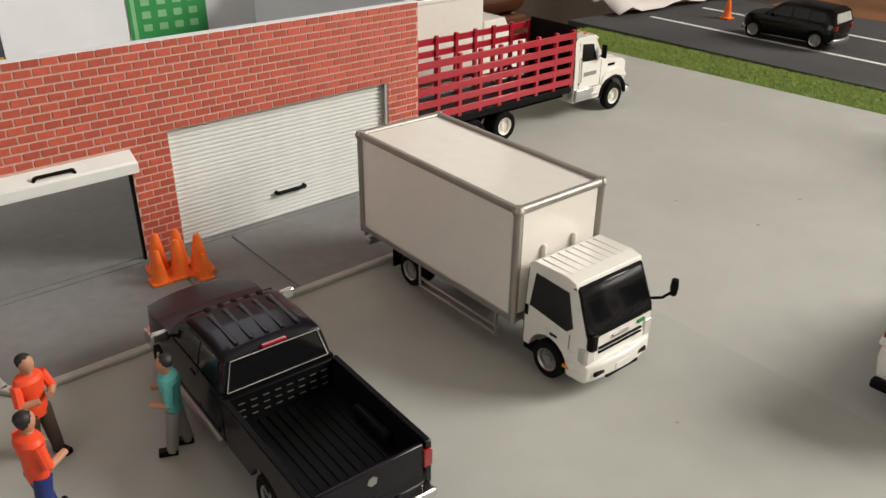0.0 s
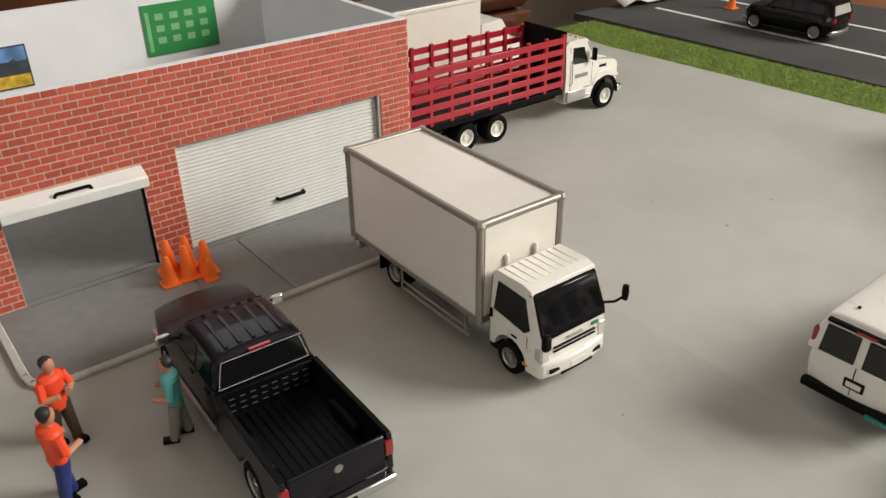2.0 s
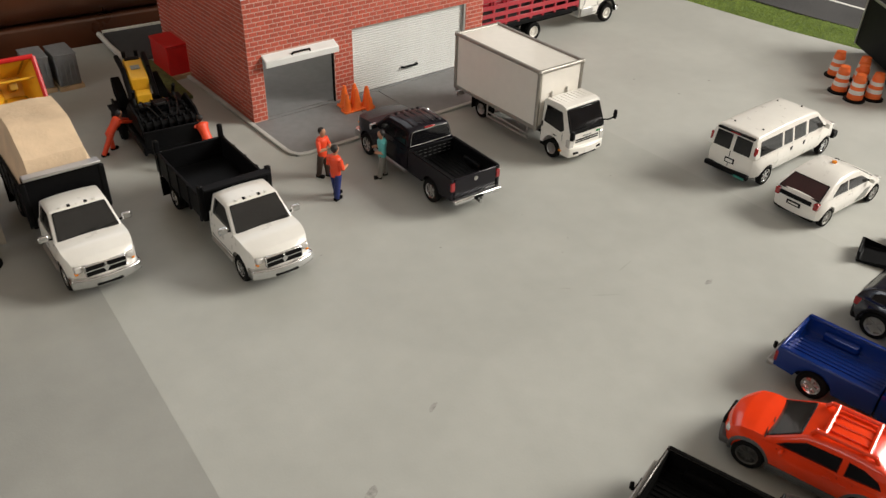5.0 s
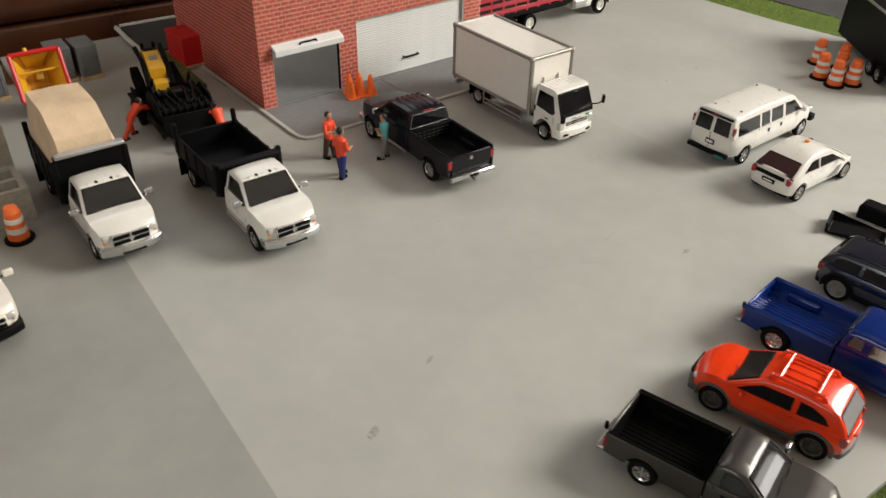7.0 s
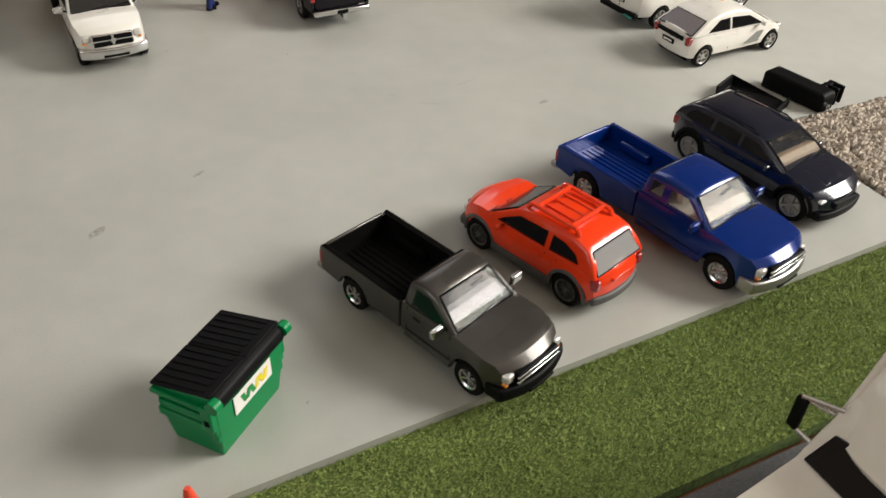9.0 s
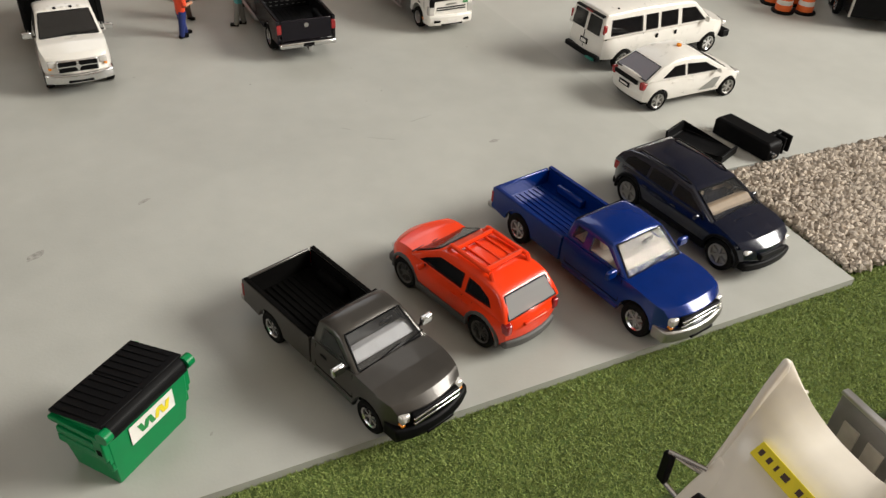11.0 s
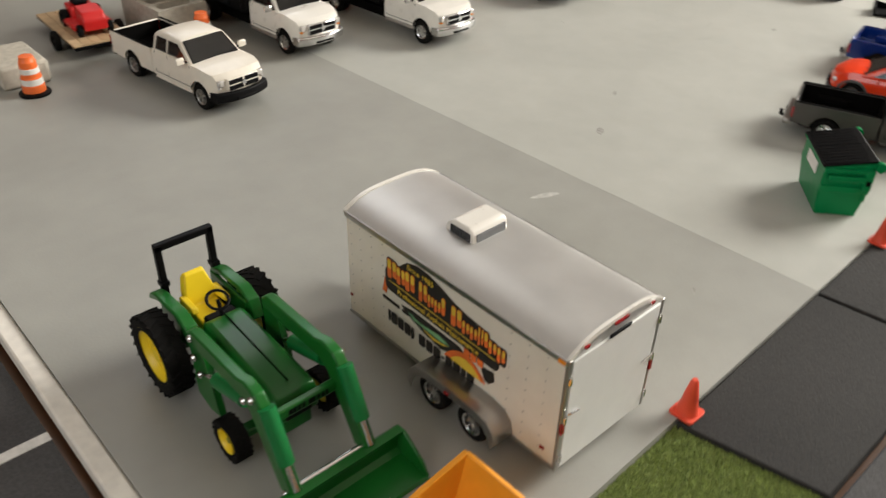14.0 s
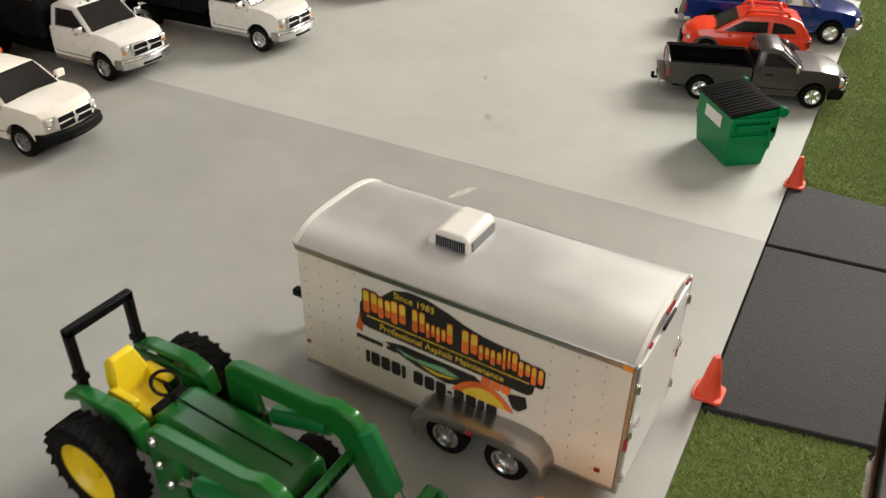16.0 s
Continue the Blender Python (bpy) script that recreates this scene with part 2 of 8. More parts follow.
def on_wheels(front, rear, half_track, side):
    """The pose of a vehicle (x ahead, y left) from where two wheels of one side stand; side 1: its left."""
    d = Vector((front[0] - rear[0], front[1] - rear[1])).normalized()
    left = Vector((-d.y, d.x))
    mid = (Vector(front) + Vector(rear)) / 2 - left * half_track * side
    return at(mid.x, mid.y, 0, math.degrees(math.atan2(d.y, d.x)))


def meshed(name, bm, smooth=True, angle=38):
    bmesh.ops.recalc_face_normals(bm, faces=bm.faces)
    me = bpy.data.meshes.new(name)
    bmesh.ops.scale(bm, vec=(K, K, K), verts=bm.verts)
    bm.to_mesh(me)
    bm.free()
    if smooth:
        me.shade_smooth()
        me.set_sharp_from_angle(angle=radians(angle))
    return me


def part(name, bm, material, parent, label="", smooth=True, angle=38, bevel=0.0, segments=2):
    me = meshed(name, bm, smooth, angle)
    me.materials.append(material)
    ob = new(name, me)
    ob.parent = parent
    if label:
        ob["label"] = label
    if bevel:
        mod = ob.modifiers.new("bevel", "BEVEL")
        mod.width, mod.segments, mod.limit_method, mod.angle_limit = bevel * K, segments, "ANGLE", radians(32)
        mod.use_clamp_overlap = True
    return ob


def shared(name, me, parent, loc=(0, 0, 0), rot=(0, 0, 0)):
    ob = new(name, me)
    ob.parent = parent
    ob.location = Vector(loc) * K
    ob.rotation_euler = [radians(a) for a in rot]
    return ob


def slab(name, bm, material, label, category, bevel=0.0, kind="structure", group=""):
    """A thing that is one mesh, in world coordinates."""
    ob = part(name, bm, material, None, bevel=bevel)
    return tagged(ob, label, category, group, kind)


def box(x0, x1, y0, y1, z0, z1, bm=None, m=None):
    bm = bm or bmesh.new()
    vs = [bm.verts.new((m @ Vector(c)) if m else c) for c in ((x0, y0, z0), (x1, y0, z0), (x1, y1, z0), (x0, y1, z0), (x0, y0, z1), (x1, y0, z1), (x1, y1, z1), (x0, y1, z1))]
    for f in ((0, 3, 2, 1), (4, 5, 6, 7), (0, 1, 5, 4), (1, 2, 6, 5), (2, 3, 7, 6), (3, 0, 4, 7)):
        bm.faces.new([vs[i] for i in f])
    return bm


def prism(pts, a, b, axis="y", bm=None):
    """A polygon pushed from a to b along an axis; pts are (x, z) for y, (x, y) for z, (y, z) for x."""
    bm = bm or bmesh.new()

    def co(p, d):
        return {"y": (p[0], d, p[1]), "z": (p[0], p[1], d), "x": (d, p[0], p[1])}[axis]
    lo = [bm.verts.new(co(p, a)) for p in pts]
    hi = [bm.verts.new(co(p, b)) for p in pts]
    n = len(pts)
    bm.faces.new(lo)
    bm.faces.new(hi[::-1])
    for i in range(n):
        bm.faces.new((lo[i], hi[i], hi[(i + 1) % n], lo[(i + 1) % n]))
    return bm


def tube(p0, p1, r0, r1=None, n=16, bm=None, cap=True):
    bm = bm or bmesh.new()
    p0, p1 = Vector(p0), Vector(p1)
    r1 = r0 if r1 is None else r1
    d = (p1 - p0).normalized()
    u = d.orthogonal().normalized()
    v = d.cross(u)
    rings = []
    for p, r in ((p0, r0), (p1, r1)):
        rings.append([bm.verts.new(p + r * (u * math.cos(2 * math.pi * i / n) + v * math.sin(2 * math.pi * i / n))) for i in range(n)])
    for i in range(n):
        j = (i + 1) % n
        bm.faces.new((rings[0][i], rings[0][j], rings[1][j], rings[1][i]))
    if cap:
        bm.faces.new(rings[0][::-1])
        bm.faces.new(rings[1])
    return bm


def path_tube(pts, r, n=10, bm=None):
    bm = bm or bmesh.new()
    for a, b in zip(pts, pts[1:]):
        tube(a, b, r, n=n, bm=bm)
    return bm


def lathe(profile, n=28, axis="y", bm=None, at_=(0, 0, 0), cap=True):
    """profile: (radius, height) pairs, turned about an axis through at_."""
    bm = bm or bmesh.new()
    rings = []
    for r, h in profile:
        ring = []
        for i in range(n):
            c, s = r * math.cos(2 * math.pi * i / n), r * math.sin(2 * math.pi * i / n)
            p = {"y": (c, h, s), "z": (c, s, h), "x": (h, c, s)}[axis]
            ring.append(bm.verts.new(Vector(p) + Vector(at_)))
        rings.append(ring)
    for a, b in zip(rings, rings[1:]):
        for i in range(n):
            j = (i + 1) % n
            bm.faces.new((a[i], a[j], b[j], b[i]))
    if cap and profile[0][0] > 1e-6:
        bm.faces.new(rings[0])
    if cap and profile[-1][0] > 1e-6:
        bm.faces.new(rings[-1][::-1])
    bmesh.ops.remove_doubles(bm, verts=bm.verts, dist=1e-5)
    return bm


def panel(corners, thick, bm=None):
    """A thin plate with the given corners, thickened against its normal and a little proud of it."""
    bm = bm or bmesh.new()
    c = [Vector(p) for p in corners]
    n = (c[1] - c[0]).cross(c[2] - c[0]).normalized()
    lo = [bm.verts.new(p - n * thick) for p in c]
    hi = [bm.verts.new(p + n * thick) for p in c]
    k = len(c)
    bm.faces.new(lo[::-1])
    bm.faces.new(hi)
    for i in range(k):
        j = (i + 1) % k
        bm.faces.new((lo[i], lo[j], hi[j], hi[i]))
    return bm


def rounded(x0, x1, y0, y1, r, n=5):
    pts = []
    for cx, cy, a in ((x1 - r, y1 - r, 0), (x0 + r, y1 - r, 90), (x0 + r, y0 + r, 180), (x1 - r, y0 + r, 270)):
        pts += [(cx + r * math.cos(radians(a + 90 * i / n)), cy + r * math.sin(radians(a + 90 * i / n))) for i in range(n + 1)]
    return pts


WHEELS = {}


def wheel(parent, x, y, r, w, rim, style="spoke", hub=0.6):
    """tyre with a rim; the outer face looks to the side of y."""
    key = (r, w, rim.name, style, hub)
    if key not in WHEELS:
        h = w / 2
        ri = r * hub
        t = lathe([(ri, -h * 0.8), (r * 0.86, -h), (r * 0.97, -h * 0.8), (r, -h * 0.4), (r, h * 0.4), (r * 0.97, h * 0.8), (r * 0.86, h), (ri, h * 0.8)], 32, cap=False)
        tyre = meshed("tyre", t)
        tyre.materials.append(RUBBER)
        rb = lathe([(0, h * 0.1), (ri * 0.85, h * 0.05), (ri * 0.88, h * 0.7), (ri * 1.02, h * 0.88), (ri * 1.02, -h * 0.7), (0, -h * 0.7)], 32)
        if style == "spoke":
            for i in range(6):
                box(-ri * 0.11, ri * 0.11, h * 0.1, h * 0.62, ri * 0.1, ri * 0.92, rb, Matrix.Rotation(i * math.pi / 3, 4, "Y"))
            lathe([(0, h * 0.75), (ri * 0.22, h * 0.7), (ri * 0.26, h * 0.2)], 14, bm=rb)
        elif style == "steel":
            lathe([(0, h * 0.55), (ri * 0.3, h * 0.55), (ri * 0.34, h * 0.25)], 14, bm=rb)
            for i in range(8):
                a = i * math.pi / 4
                tube((ri * 0.58 * math.cos(a), h * 0.05, ri * 0.58 * math.sin(a)), (ri * 0.58 * math.cos(a), h * 0.3, ri * 0.58 * math.sin(a)), ri * 0.1, n=8, bm=rb)
        else:
            for i in range(10):
                box(-ri * 0.05, ri * 0.05, h * 0.1, h * 0.5, ri * 0.15, ri * 0.95, rb, Matrix.Rotation(i * math.pi / 5, 4, "Y"))
            lathe([(0, h * 0.6), (ri * 0.2, h * 0.55), (ri * 0.22, h * 0.1)], 12, bm=rb)
        disc = meshed("rim", rb)
        disc.materials.append(rim)
        WHEELS[key] = (tyre, disc)
    tyre, disc = WHEELS[key]
    turn = 0 if y > 0 else 180
    wh = shared("wheel", tyre, parent, (x, y, r), (0, 0, turn))
    shared("rim", disc, wh)
    return wh


def arch_profile(top, sill, arches, n=9):
    """A closed side outline: top runs from rear bottom to front bottom; arches are (x, radius, centre height), front one first."""
    pts = list(top)
    for x, ra, zc in arches:
        a0 = math.asin(max(-1, min(1, (sill - zc) / ra)))
        for i in range(n + 1):
            a = a0 + (math.pi - 2 * a0) * i / n
            pts.append((x + ra * math.cos(a), zc + ra * math.sin(a)))
    return pts


def cross_cut(bm, hw, n=8):
    for i in range(1, n):
        bmesh.ops.bisect_plane(bm, geom=bm.verts[:] + bm.edges[:] + bm.faces[:], plane_co=(0, -hw + 2 * hw * i / n, 0), plane_no=(0, 1, 0), dist=1e-4)
    return bm


def shell(outline, hw, warp=None, xs=(), zs=(), ys=0):
    """An outline pushed across the width, cut into strips and then shaped by warp(x, y, z)."""
    bm = prism(outline, -hw, hw, "y")
    for no, levels, k in (((1, 0, 0), xs, 0), ((0, 0, 1), zs, 2)):
        for v in levels:
            co = [0, 0, 0]
            co[k] = v
            bmesh.ops.bisect_plane(bm, geom=bm.verts[:] + bm.edges[:] + bm.faces[:], plane_co=co, plane_no=no, dist=1e-4)
    if ys:
        cross_cut(bm, hw, ys)
    if warp:
        for v in bm.verts:
            v.co = warp(*v.co)
    bmesh.ops.triangulate(bm, faces=[f for f in bm.faces if len(f.verts) > 4])
    return bm


def steps(a, b, d):
    n = max(1, round((b - a) / d))
    return [a + (b - a) * i / n for i in range(1, n)]


def lerp(a, b, t):
    return a + (b - a) * t


def side_pane(poly, gw, out=0.012):
    """Window panes on both flanks; gw(x, z) gives the half width."""
    panes = []
    for s in (1, -1):
        bm = bmesh.new()
        a = [bm.verts.new((x, s * (gw(x, z) + out), z)) for x, z in poly]
        b = [bm.verts.new((x, s * (gw(x, z) - 0.03), z)) for x, z in poly]
        bm.faces.new(a)
        bm.faces.new(b[::-1])
        for i in range(len(poly)):
            j = (i + 1) % len(poly)
            bm.faces.new((a[i], a[j], b[j], b[i]))
        panes.append(bm)
    return panes


def text_mesh(words, size, material, parent, m, name="lettering", align="CENTER", label=""):
    cu = bpy.data.curves.new(name, "FONT")
    cu.body, cu.size, cu.align_x, cu.align_y, cu.extrude = words, size * K, align, "CENTER", 0.004 * K
    tmp = bpy.data.objects.new(name, cu)
    scene.collection.objects.link(tmp)
    me = bpy.data.meshes.new_from_object(tmp.evaluated_get(bpy.context.evaluated_depsgraph_get()))
    bpy.data.objects.remove(tmp)
    me.materials.append(material)
    ob = new(name, me)
    ob.parent = parent
    ob.matrix_basis = m
    if label:
        ob["label"] = label
    return ob

# ---- the room round the model; its walls and window openings are assumed ----


def wall_with_hole(axis, v0, v1, a0, a1, z0, z1, ha0, ha1, hz0, hz1):
    bm = bmesh.new()
    for b0, b1, c0, c1 in ((a0, ha0, z0, z1), (ha1, a1, z0, z1), (ha0, ha1, z0, hz0), (ha0, ha1, hz1, z1)):
        if axis == "x":
            box(v0, v1, b0, b1, c0, c1, bm)
        else:
            box(b0, b1, v0, v1, c0, c1, bm)
    return bm


slab("floor", box(-130, 92, -114, 90, -52, -48), WOOD_WARM, "warm brown wooden floor of the room", "floor")
slab("ceiling", box(-130, 92, -114, 90, 130, 134), CEILING, "plain white room ceiling", "ceiling")
slab("wall_east", wall_with_hole("x", 88, 92, -114, 90, -48, 130, -69, -15, 32, 84), PLASTER, "beige plastered room wall out of view, with an assumed window opening", "wall")
slab("wall_west", wall_with_hole("x", -134, -130, -114, 90, -48, 130, -70, 6, 26, 98), PLASTER, "beige plastered room wall out of view, with an assumed window opening", "wall")
slab("wall_north", wall_with_hole("y", 90, 94, -130, 92, -48, 130, -10, 50, 40, 110), PLASTER, "beige plastered room wall out of view, with an assumed window opening", "wall")
slab("wall_south", box(-130, 88, -114, -110, -48, 130), PLASTER, "beige plastered room wall", "wall")
slab("table_top", box(-46, 66, -52, 31.95, -4.5, -0.75), WOOD_WARM, "brown wooden table top under the model", "table", bevel=0.5, kind="structure")
for x, y in ((-40, -46), (60, -46), (-40, 30), (60, 30)):
    slab("table_leg", box(x - 3, x + 3, y - 3, y + 3, -48, -4.5), WOOD_WARM, "square brown wooden table leg", "table leg", bevel=0.3, group="legs of the table")

# dark polished wooden headboard behind the model
hb = thing("wooden_headboard", at(0, 0), "dark polished brown wooden headboard behind the model", "furniture")
part("panel", box(-44, 30, 33.2, 36, -4, 16), WOOD_DARK, hb, bevel=0.3)
part("rail", prism(rounded(31.6, 35.6, 0.9, 4.1, 1.3), -44, 29, "x"), WOOD_DARK, hb)
part("rail", prism(rounded(32.1, 35.8, 5.3, 7.3, 0.8), -44, 29, "x"), WOOD_DARK, hb)
part("plinth", box(-44, 29.5, 32.0, 33.6, -0.75, 0.9), WOOD_DARK, hb, bevel=0.15)

# ---- ground of the model ----
A = 4.4  # turn of the garage and of the lanes beside it
BASE = at(0.42, 17.36, 0, A)

def south(x):
    """y of the lot's slightly skewed south edge."""
    return -10.67 + 0.0303 * x


slab("lot_board_middle", prism([(-7.8, south(-7.8)), (13.9, south(13.9)), (13.88, -4.75), (13.78, -1), (13.5, 2.6), (13.2, 9.0), (12.7, 30.5), (-8.6, 30.5), (-8.3, 12)], -0.30, 0, "z"), LOT, "grey painted foam board of the parking lot", "ground")
west = thing("lot_board_west", at(0, 0), "painted foam board of the parking lot in a darker tone, with a pale edge", "ground", kind="structure")
part("board", prism([(-22.0, south(-22)), (-7.8, south(-7.8)), (-8.3, 12), (-8.535, 26.5), (-22.0, 26.5)], -0.30, -0.002, "z"), LOT_WEST, west)
part("edge_strip", box(-22.4, -22.0, -11.3, 26.5, -0.5, -0.06), FOAM, west, "pale unpainted foam edge", bevel=0.05)
slab("lot_board_east", prism([(13.88, -4.75), (27.5, -5.1), (33.2, 6.0), (31.6, 13.3), (29.9, 26.5), (29.9, 30.5), (12.7, 30.5), (13.2, 9.0), (13.5, 2.6), (13.78, -1)], -0.30, 0.0, "z"), LOT_EAST, "light grey painted foam board of the parking lot", "ground")

# far road, verge and gravel bed
slab("gravel_bed", box(13.92, 34, -9.9, -4.9, -0.5, -0.12), TURF_BASE, "tan bed under the gravel", "ground")


def turf(name, poly, z, label, count, seed, blade=0.13, blades=None):
    """A piece of artificial turf: a base mat with thousands of short upright blades."""
    base = slab(name, prism(poly, z - 0.35, z, "z"), TURF_BASE, label, "grass")
    rng = np.random.default_rng(seed)
    p = np.array(poly)
    lo, hi = p.min(0), p.max(0)
    pts = rng.uniform(lo, hi, (count, 2))
    inside = np.zeros(count, bool)
    for i in range(len(p)):
        a, b = p[i], p[(i + 1) % len(p)]
        hitp = ((a[1] > pts[:, 1]) != (b[1] > pts[:, 1])) & (pts[:, 0] < (b[0] - a[0]) * (pts[:, 1] - a[1]) / (b[1] - a[1] + 1e-12) + a[0])
        inside ^= hitp
    pts = pts[inside]
    n = len(pts)
    ang, lean = rng.uniform(0, 2 * np.pi, n), rng.uniform(0, 2 * np.pi, n)
    h, w = blade * rng.uniform(0.5, 1.2, n), rng.uniform(0.008, 0.016, n)
    v = np.zeros((n, 3, 3))
    v[:, 0, 0], v[:, 0, 1] = pts[:, 0] - w * np.cos(ang), pts[:, 1] - w * np.sin(ang)
    v[:, 1, 0], v[:, 1, 1] = pts[:, 0] + w * np.cos(ang), pts[:, 1] + w * np.sin(ang)
    v[:, 2, 0], v[:, 2, 1] = pts[:, 0] + 0.9 * h * np.cos(lean), pts[:, 1] + 0.9 * h * np.sin(lean)
    v[:, :2, 2], v[:, 2, 2] = z, z + h * 0.75
    me = bpy.data.meshes.new("blades")
    me.from_pydata((v.reshape(-1, 3) * K).tolist(), [], np.arange(3 * n).reshape(-1, 3).tolist())
    me.materials.append(blades or TURF)
    ob = new("blades", me)
    ob.parent = base
    ob["kind"] = "stuff"
    return base


turf("grass_south", [(-4.40, south(-4.4) - 0.02), (13.9, south(13.9) - 0.02), (13.95, -9.95), (30, -9.9), (30, -13.75), (-4.55, -13.75)], -0.19, "short green artificial turf strip along the lot", 230000, 1, 0.08)
turf("grass_corner", [(-24, south(-24) - 0.02), (-13.75, south(-13.75) - 0.02), (-13.20, -13.75), (-24, -13.8)], -0.19, "short green artificial turf beside the driveway", 120000, 2, 0.08)
turf("grass_far", [(33.3, 5.6), (36.6, 6.6), (34.9, 15.0), (33.2, 31), (29.95, 31), (29.95, 26.5), (31.65, 13.3)], -0.1, "bright green artificial turf strip by the far road", 60000, 3, 0.14, TURF_BRIGHT)

slab("driveway_mat_west", prism([(-13.72, south(-13.72) - 0.03), (-7.86, south(-7.86) - 0.03), (-7.55, -13.8), (-13.17, -13.85)], -0.4, -0.06, "z"), MAT_BLACK, "black rubber mat of the driveway", "driveway", bevel=0.03)
slab("driveway_mat_east", prism([(-7.80, south(-7.8) - 0.03), (-4.42, south(-4.42) - 0.03), (-4.58, -13.75), (-7.48, -13.8)], -0.4, -0.03, "z"), MAT_BLACK, "black rubber mat of the driveway", "driveway", bevel=0.03)
slab("road_south", box(-30, 32, -24, -13.98, -0.6, -0.12), ROAD, "dark grey road mat in front of the lot", "road", bevel=0.03)
road_w = thing("road_west", at(0, 0), "dark grey road mat with a white line", "road", kind="structure")
part("surface", box(-34, -22.6, -10.9, 26, -0.7, -0.35), ROAD, road_w)
part("line", box(-34, -22.6, -3.62, -3.38, -0.36, -0.335), ROAD_LINE, road_w)
road_e = thing("road_east", at(0, 0), "dark asphalt road mat with white lane lines", "road", kind="structure")
part("surface", prism([(36.8, 4), (52, 4), (47, 33), (33.6, 33), (35.2, 15.0)], -0.5, -0.08, "z"), ROAD, road_e)
part("line", prism([(39.85, 6), (40.15, 6), (38.5, 31), (38.2, 31)], -0.09, -0.06, "z"), ROAD_LINE, road_e, "white lane line")
part("line", prism([(44.6, 8), (44.9, 8), (43.3, 31), (43.0, 31)], -0.09, -0.06, "z"), ROAD_LINE, road_e, "white lane line")


def stones(name, x0, x1, y0, y1, z, n, label):
    rng = np.random.default_rng(5)
    unit = bmesh.new()
    bmesh.ops.create_icosphere(unit, subdivisions=1, radius=1)
    base = np.array([v.co[:] for v in unit.verts])
    tri = np.array([[v.index for v in f.verts] for f in unit.faces])
    unit.free()
    vs, fs = [], []
    for i in range(n):
        s = rng.uniform(0.055, 0.12)
        q = base * (1 + rng.uniform(-0.3, 0.3, (len(base), 1))) * s * rng.uniform(0.7, 1.25, 3)
        vs.append(q + [rng.uniform(x0, x1), rng.uniform(y0, y1), z + rng.uniform(0, 0.16)])
        fs.append(tri + i * len(base))
    me = bpy.data.meshes.new(name)
    me.from_pydata((np.concatenate(vs) * K).tolist(), [], np.concatenate(fs).tolist())
    me.materials.append(GRAVEL)
    return tagged(new(name, me), label, "gravel", kind="stuff")


stones("gravel", 14.05, 27, -9.95, -4.95, -0.1, 17000, "loose tan gravel stones in a bed beside the lot")

# marks and dirt on the lot


def blot(x, y, sx, sy, rz, material, name, label, n=22, z=0.004):
    pts = []
    for i in range(n):
        a = 2 * math.pi * i / n
        k = 0.8 + 0.35 * noise.noise((math.cos(a) * 1.3 + x, math.sin(a) * 1.3 + y, 2))
        pts.append((sx * k * math.cos(a), sy * k * math.sin(a)))
    bm = prism(pts, 0.001, 0.006, "z")
    bmesh.ops.rotate(bm, cent=(0, 0, 0), matrix=Matrix.Rotation(radians(rz), 3, "Z"), verts=bm.verts)
    bmesh.ops.translate(bm, vec=(x, y, z), verts=bm.verts)
    return slab(name, bm, material, label, "mark")


# ---- garage ----
GW, GH, GD, GT = 12.75, 5.3, 9.3, 0.16
garage = thing("garage", BASE, "open-topped model garage with printed red brick walls", "building")
holes = ((0.66, 4.12, 0.0, 2.86), (5.1, 11.65, 0.0, 3.2))
front = prism([(0, 0), (0.66, 0), (0.66, 2.86), (4.12, 2.86), (4.12, 0), (5.1, 0), (5.1, 3.2), (11.65, 3.2), (11.65, 0), (GW, 0), (GW, GH), (0, GH)], 0, GT, "y")
front_wall = part("front_wall", front, MORTAR, garage, smooth=False)
left_wall = part("side_wall", box(0, GT, GT, GD, 0, GH), MORTAR, garage, smooth=False)
right_wall = part("side_wall", box(GW - GT, GW, GT, GD, 0, GH), MORTAR, garage, smooth=False)
part("inner_lining", box(GT + 0.003, GT + 0.05, GT + 0.01, GD - 0.01, 0.04, GH + 0.012), WHITE_BOARD, garage, "white inner face", smooth=False)
part("inner_lining", box(GW - GT - 0.05, GW - GT - 0.003, GT + 0.01, GD - 0.01, 0.04, GH + 0.012), WHITE_BOARD, garage, "white inner face", smooth=False)
XA, XB = GT + 0.06, GW - GT - 0.06
inner = prism([(XA, 0.07), (0.66, 0.07), (0.66, 2.86), (4.12, 2.86), (4.12, 0.07), (5.1, 0.07), (5.1, 3.2), (11.65, 3.2), (11.65, 0.07), (XB, 0.07), (XB, GH + 0.012), (XA, GH + 0.012)], GT + 0.004, GT + 0.05, "y")
part("inner_lining", inner, WHITE_BOARD, garage, "white inner face", smooth=False)
part("back_wall", box(0, GW, GD, GD + GT, 0, GH + 0.02), WHITE_BOARD, garage, "white back wall", smooth=False)
part("top_edge", box(-0.01, GW + 0.01, -0.012, GT + 0.06, GH + 0.012, GH + 0.05), WHITE_BOARD, garage, "white card top edge", smooth=False)
part("top_edge", box(-0.012, GT + 0.06, GT + 0.06, GD + GT, GH + 0.014, GH + 0.05), WHITE_BOARD, garage, smooth=False)
part("top_edge", box(GW - GT - 0.06, GW + 0.012, GT + 0.06, GD + GT, GH + 0.014, GH + 0.05), WHITE_BOARD, garage, smooth=False)

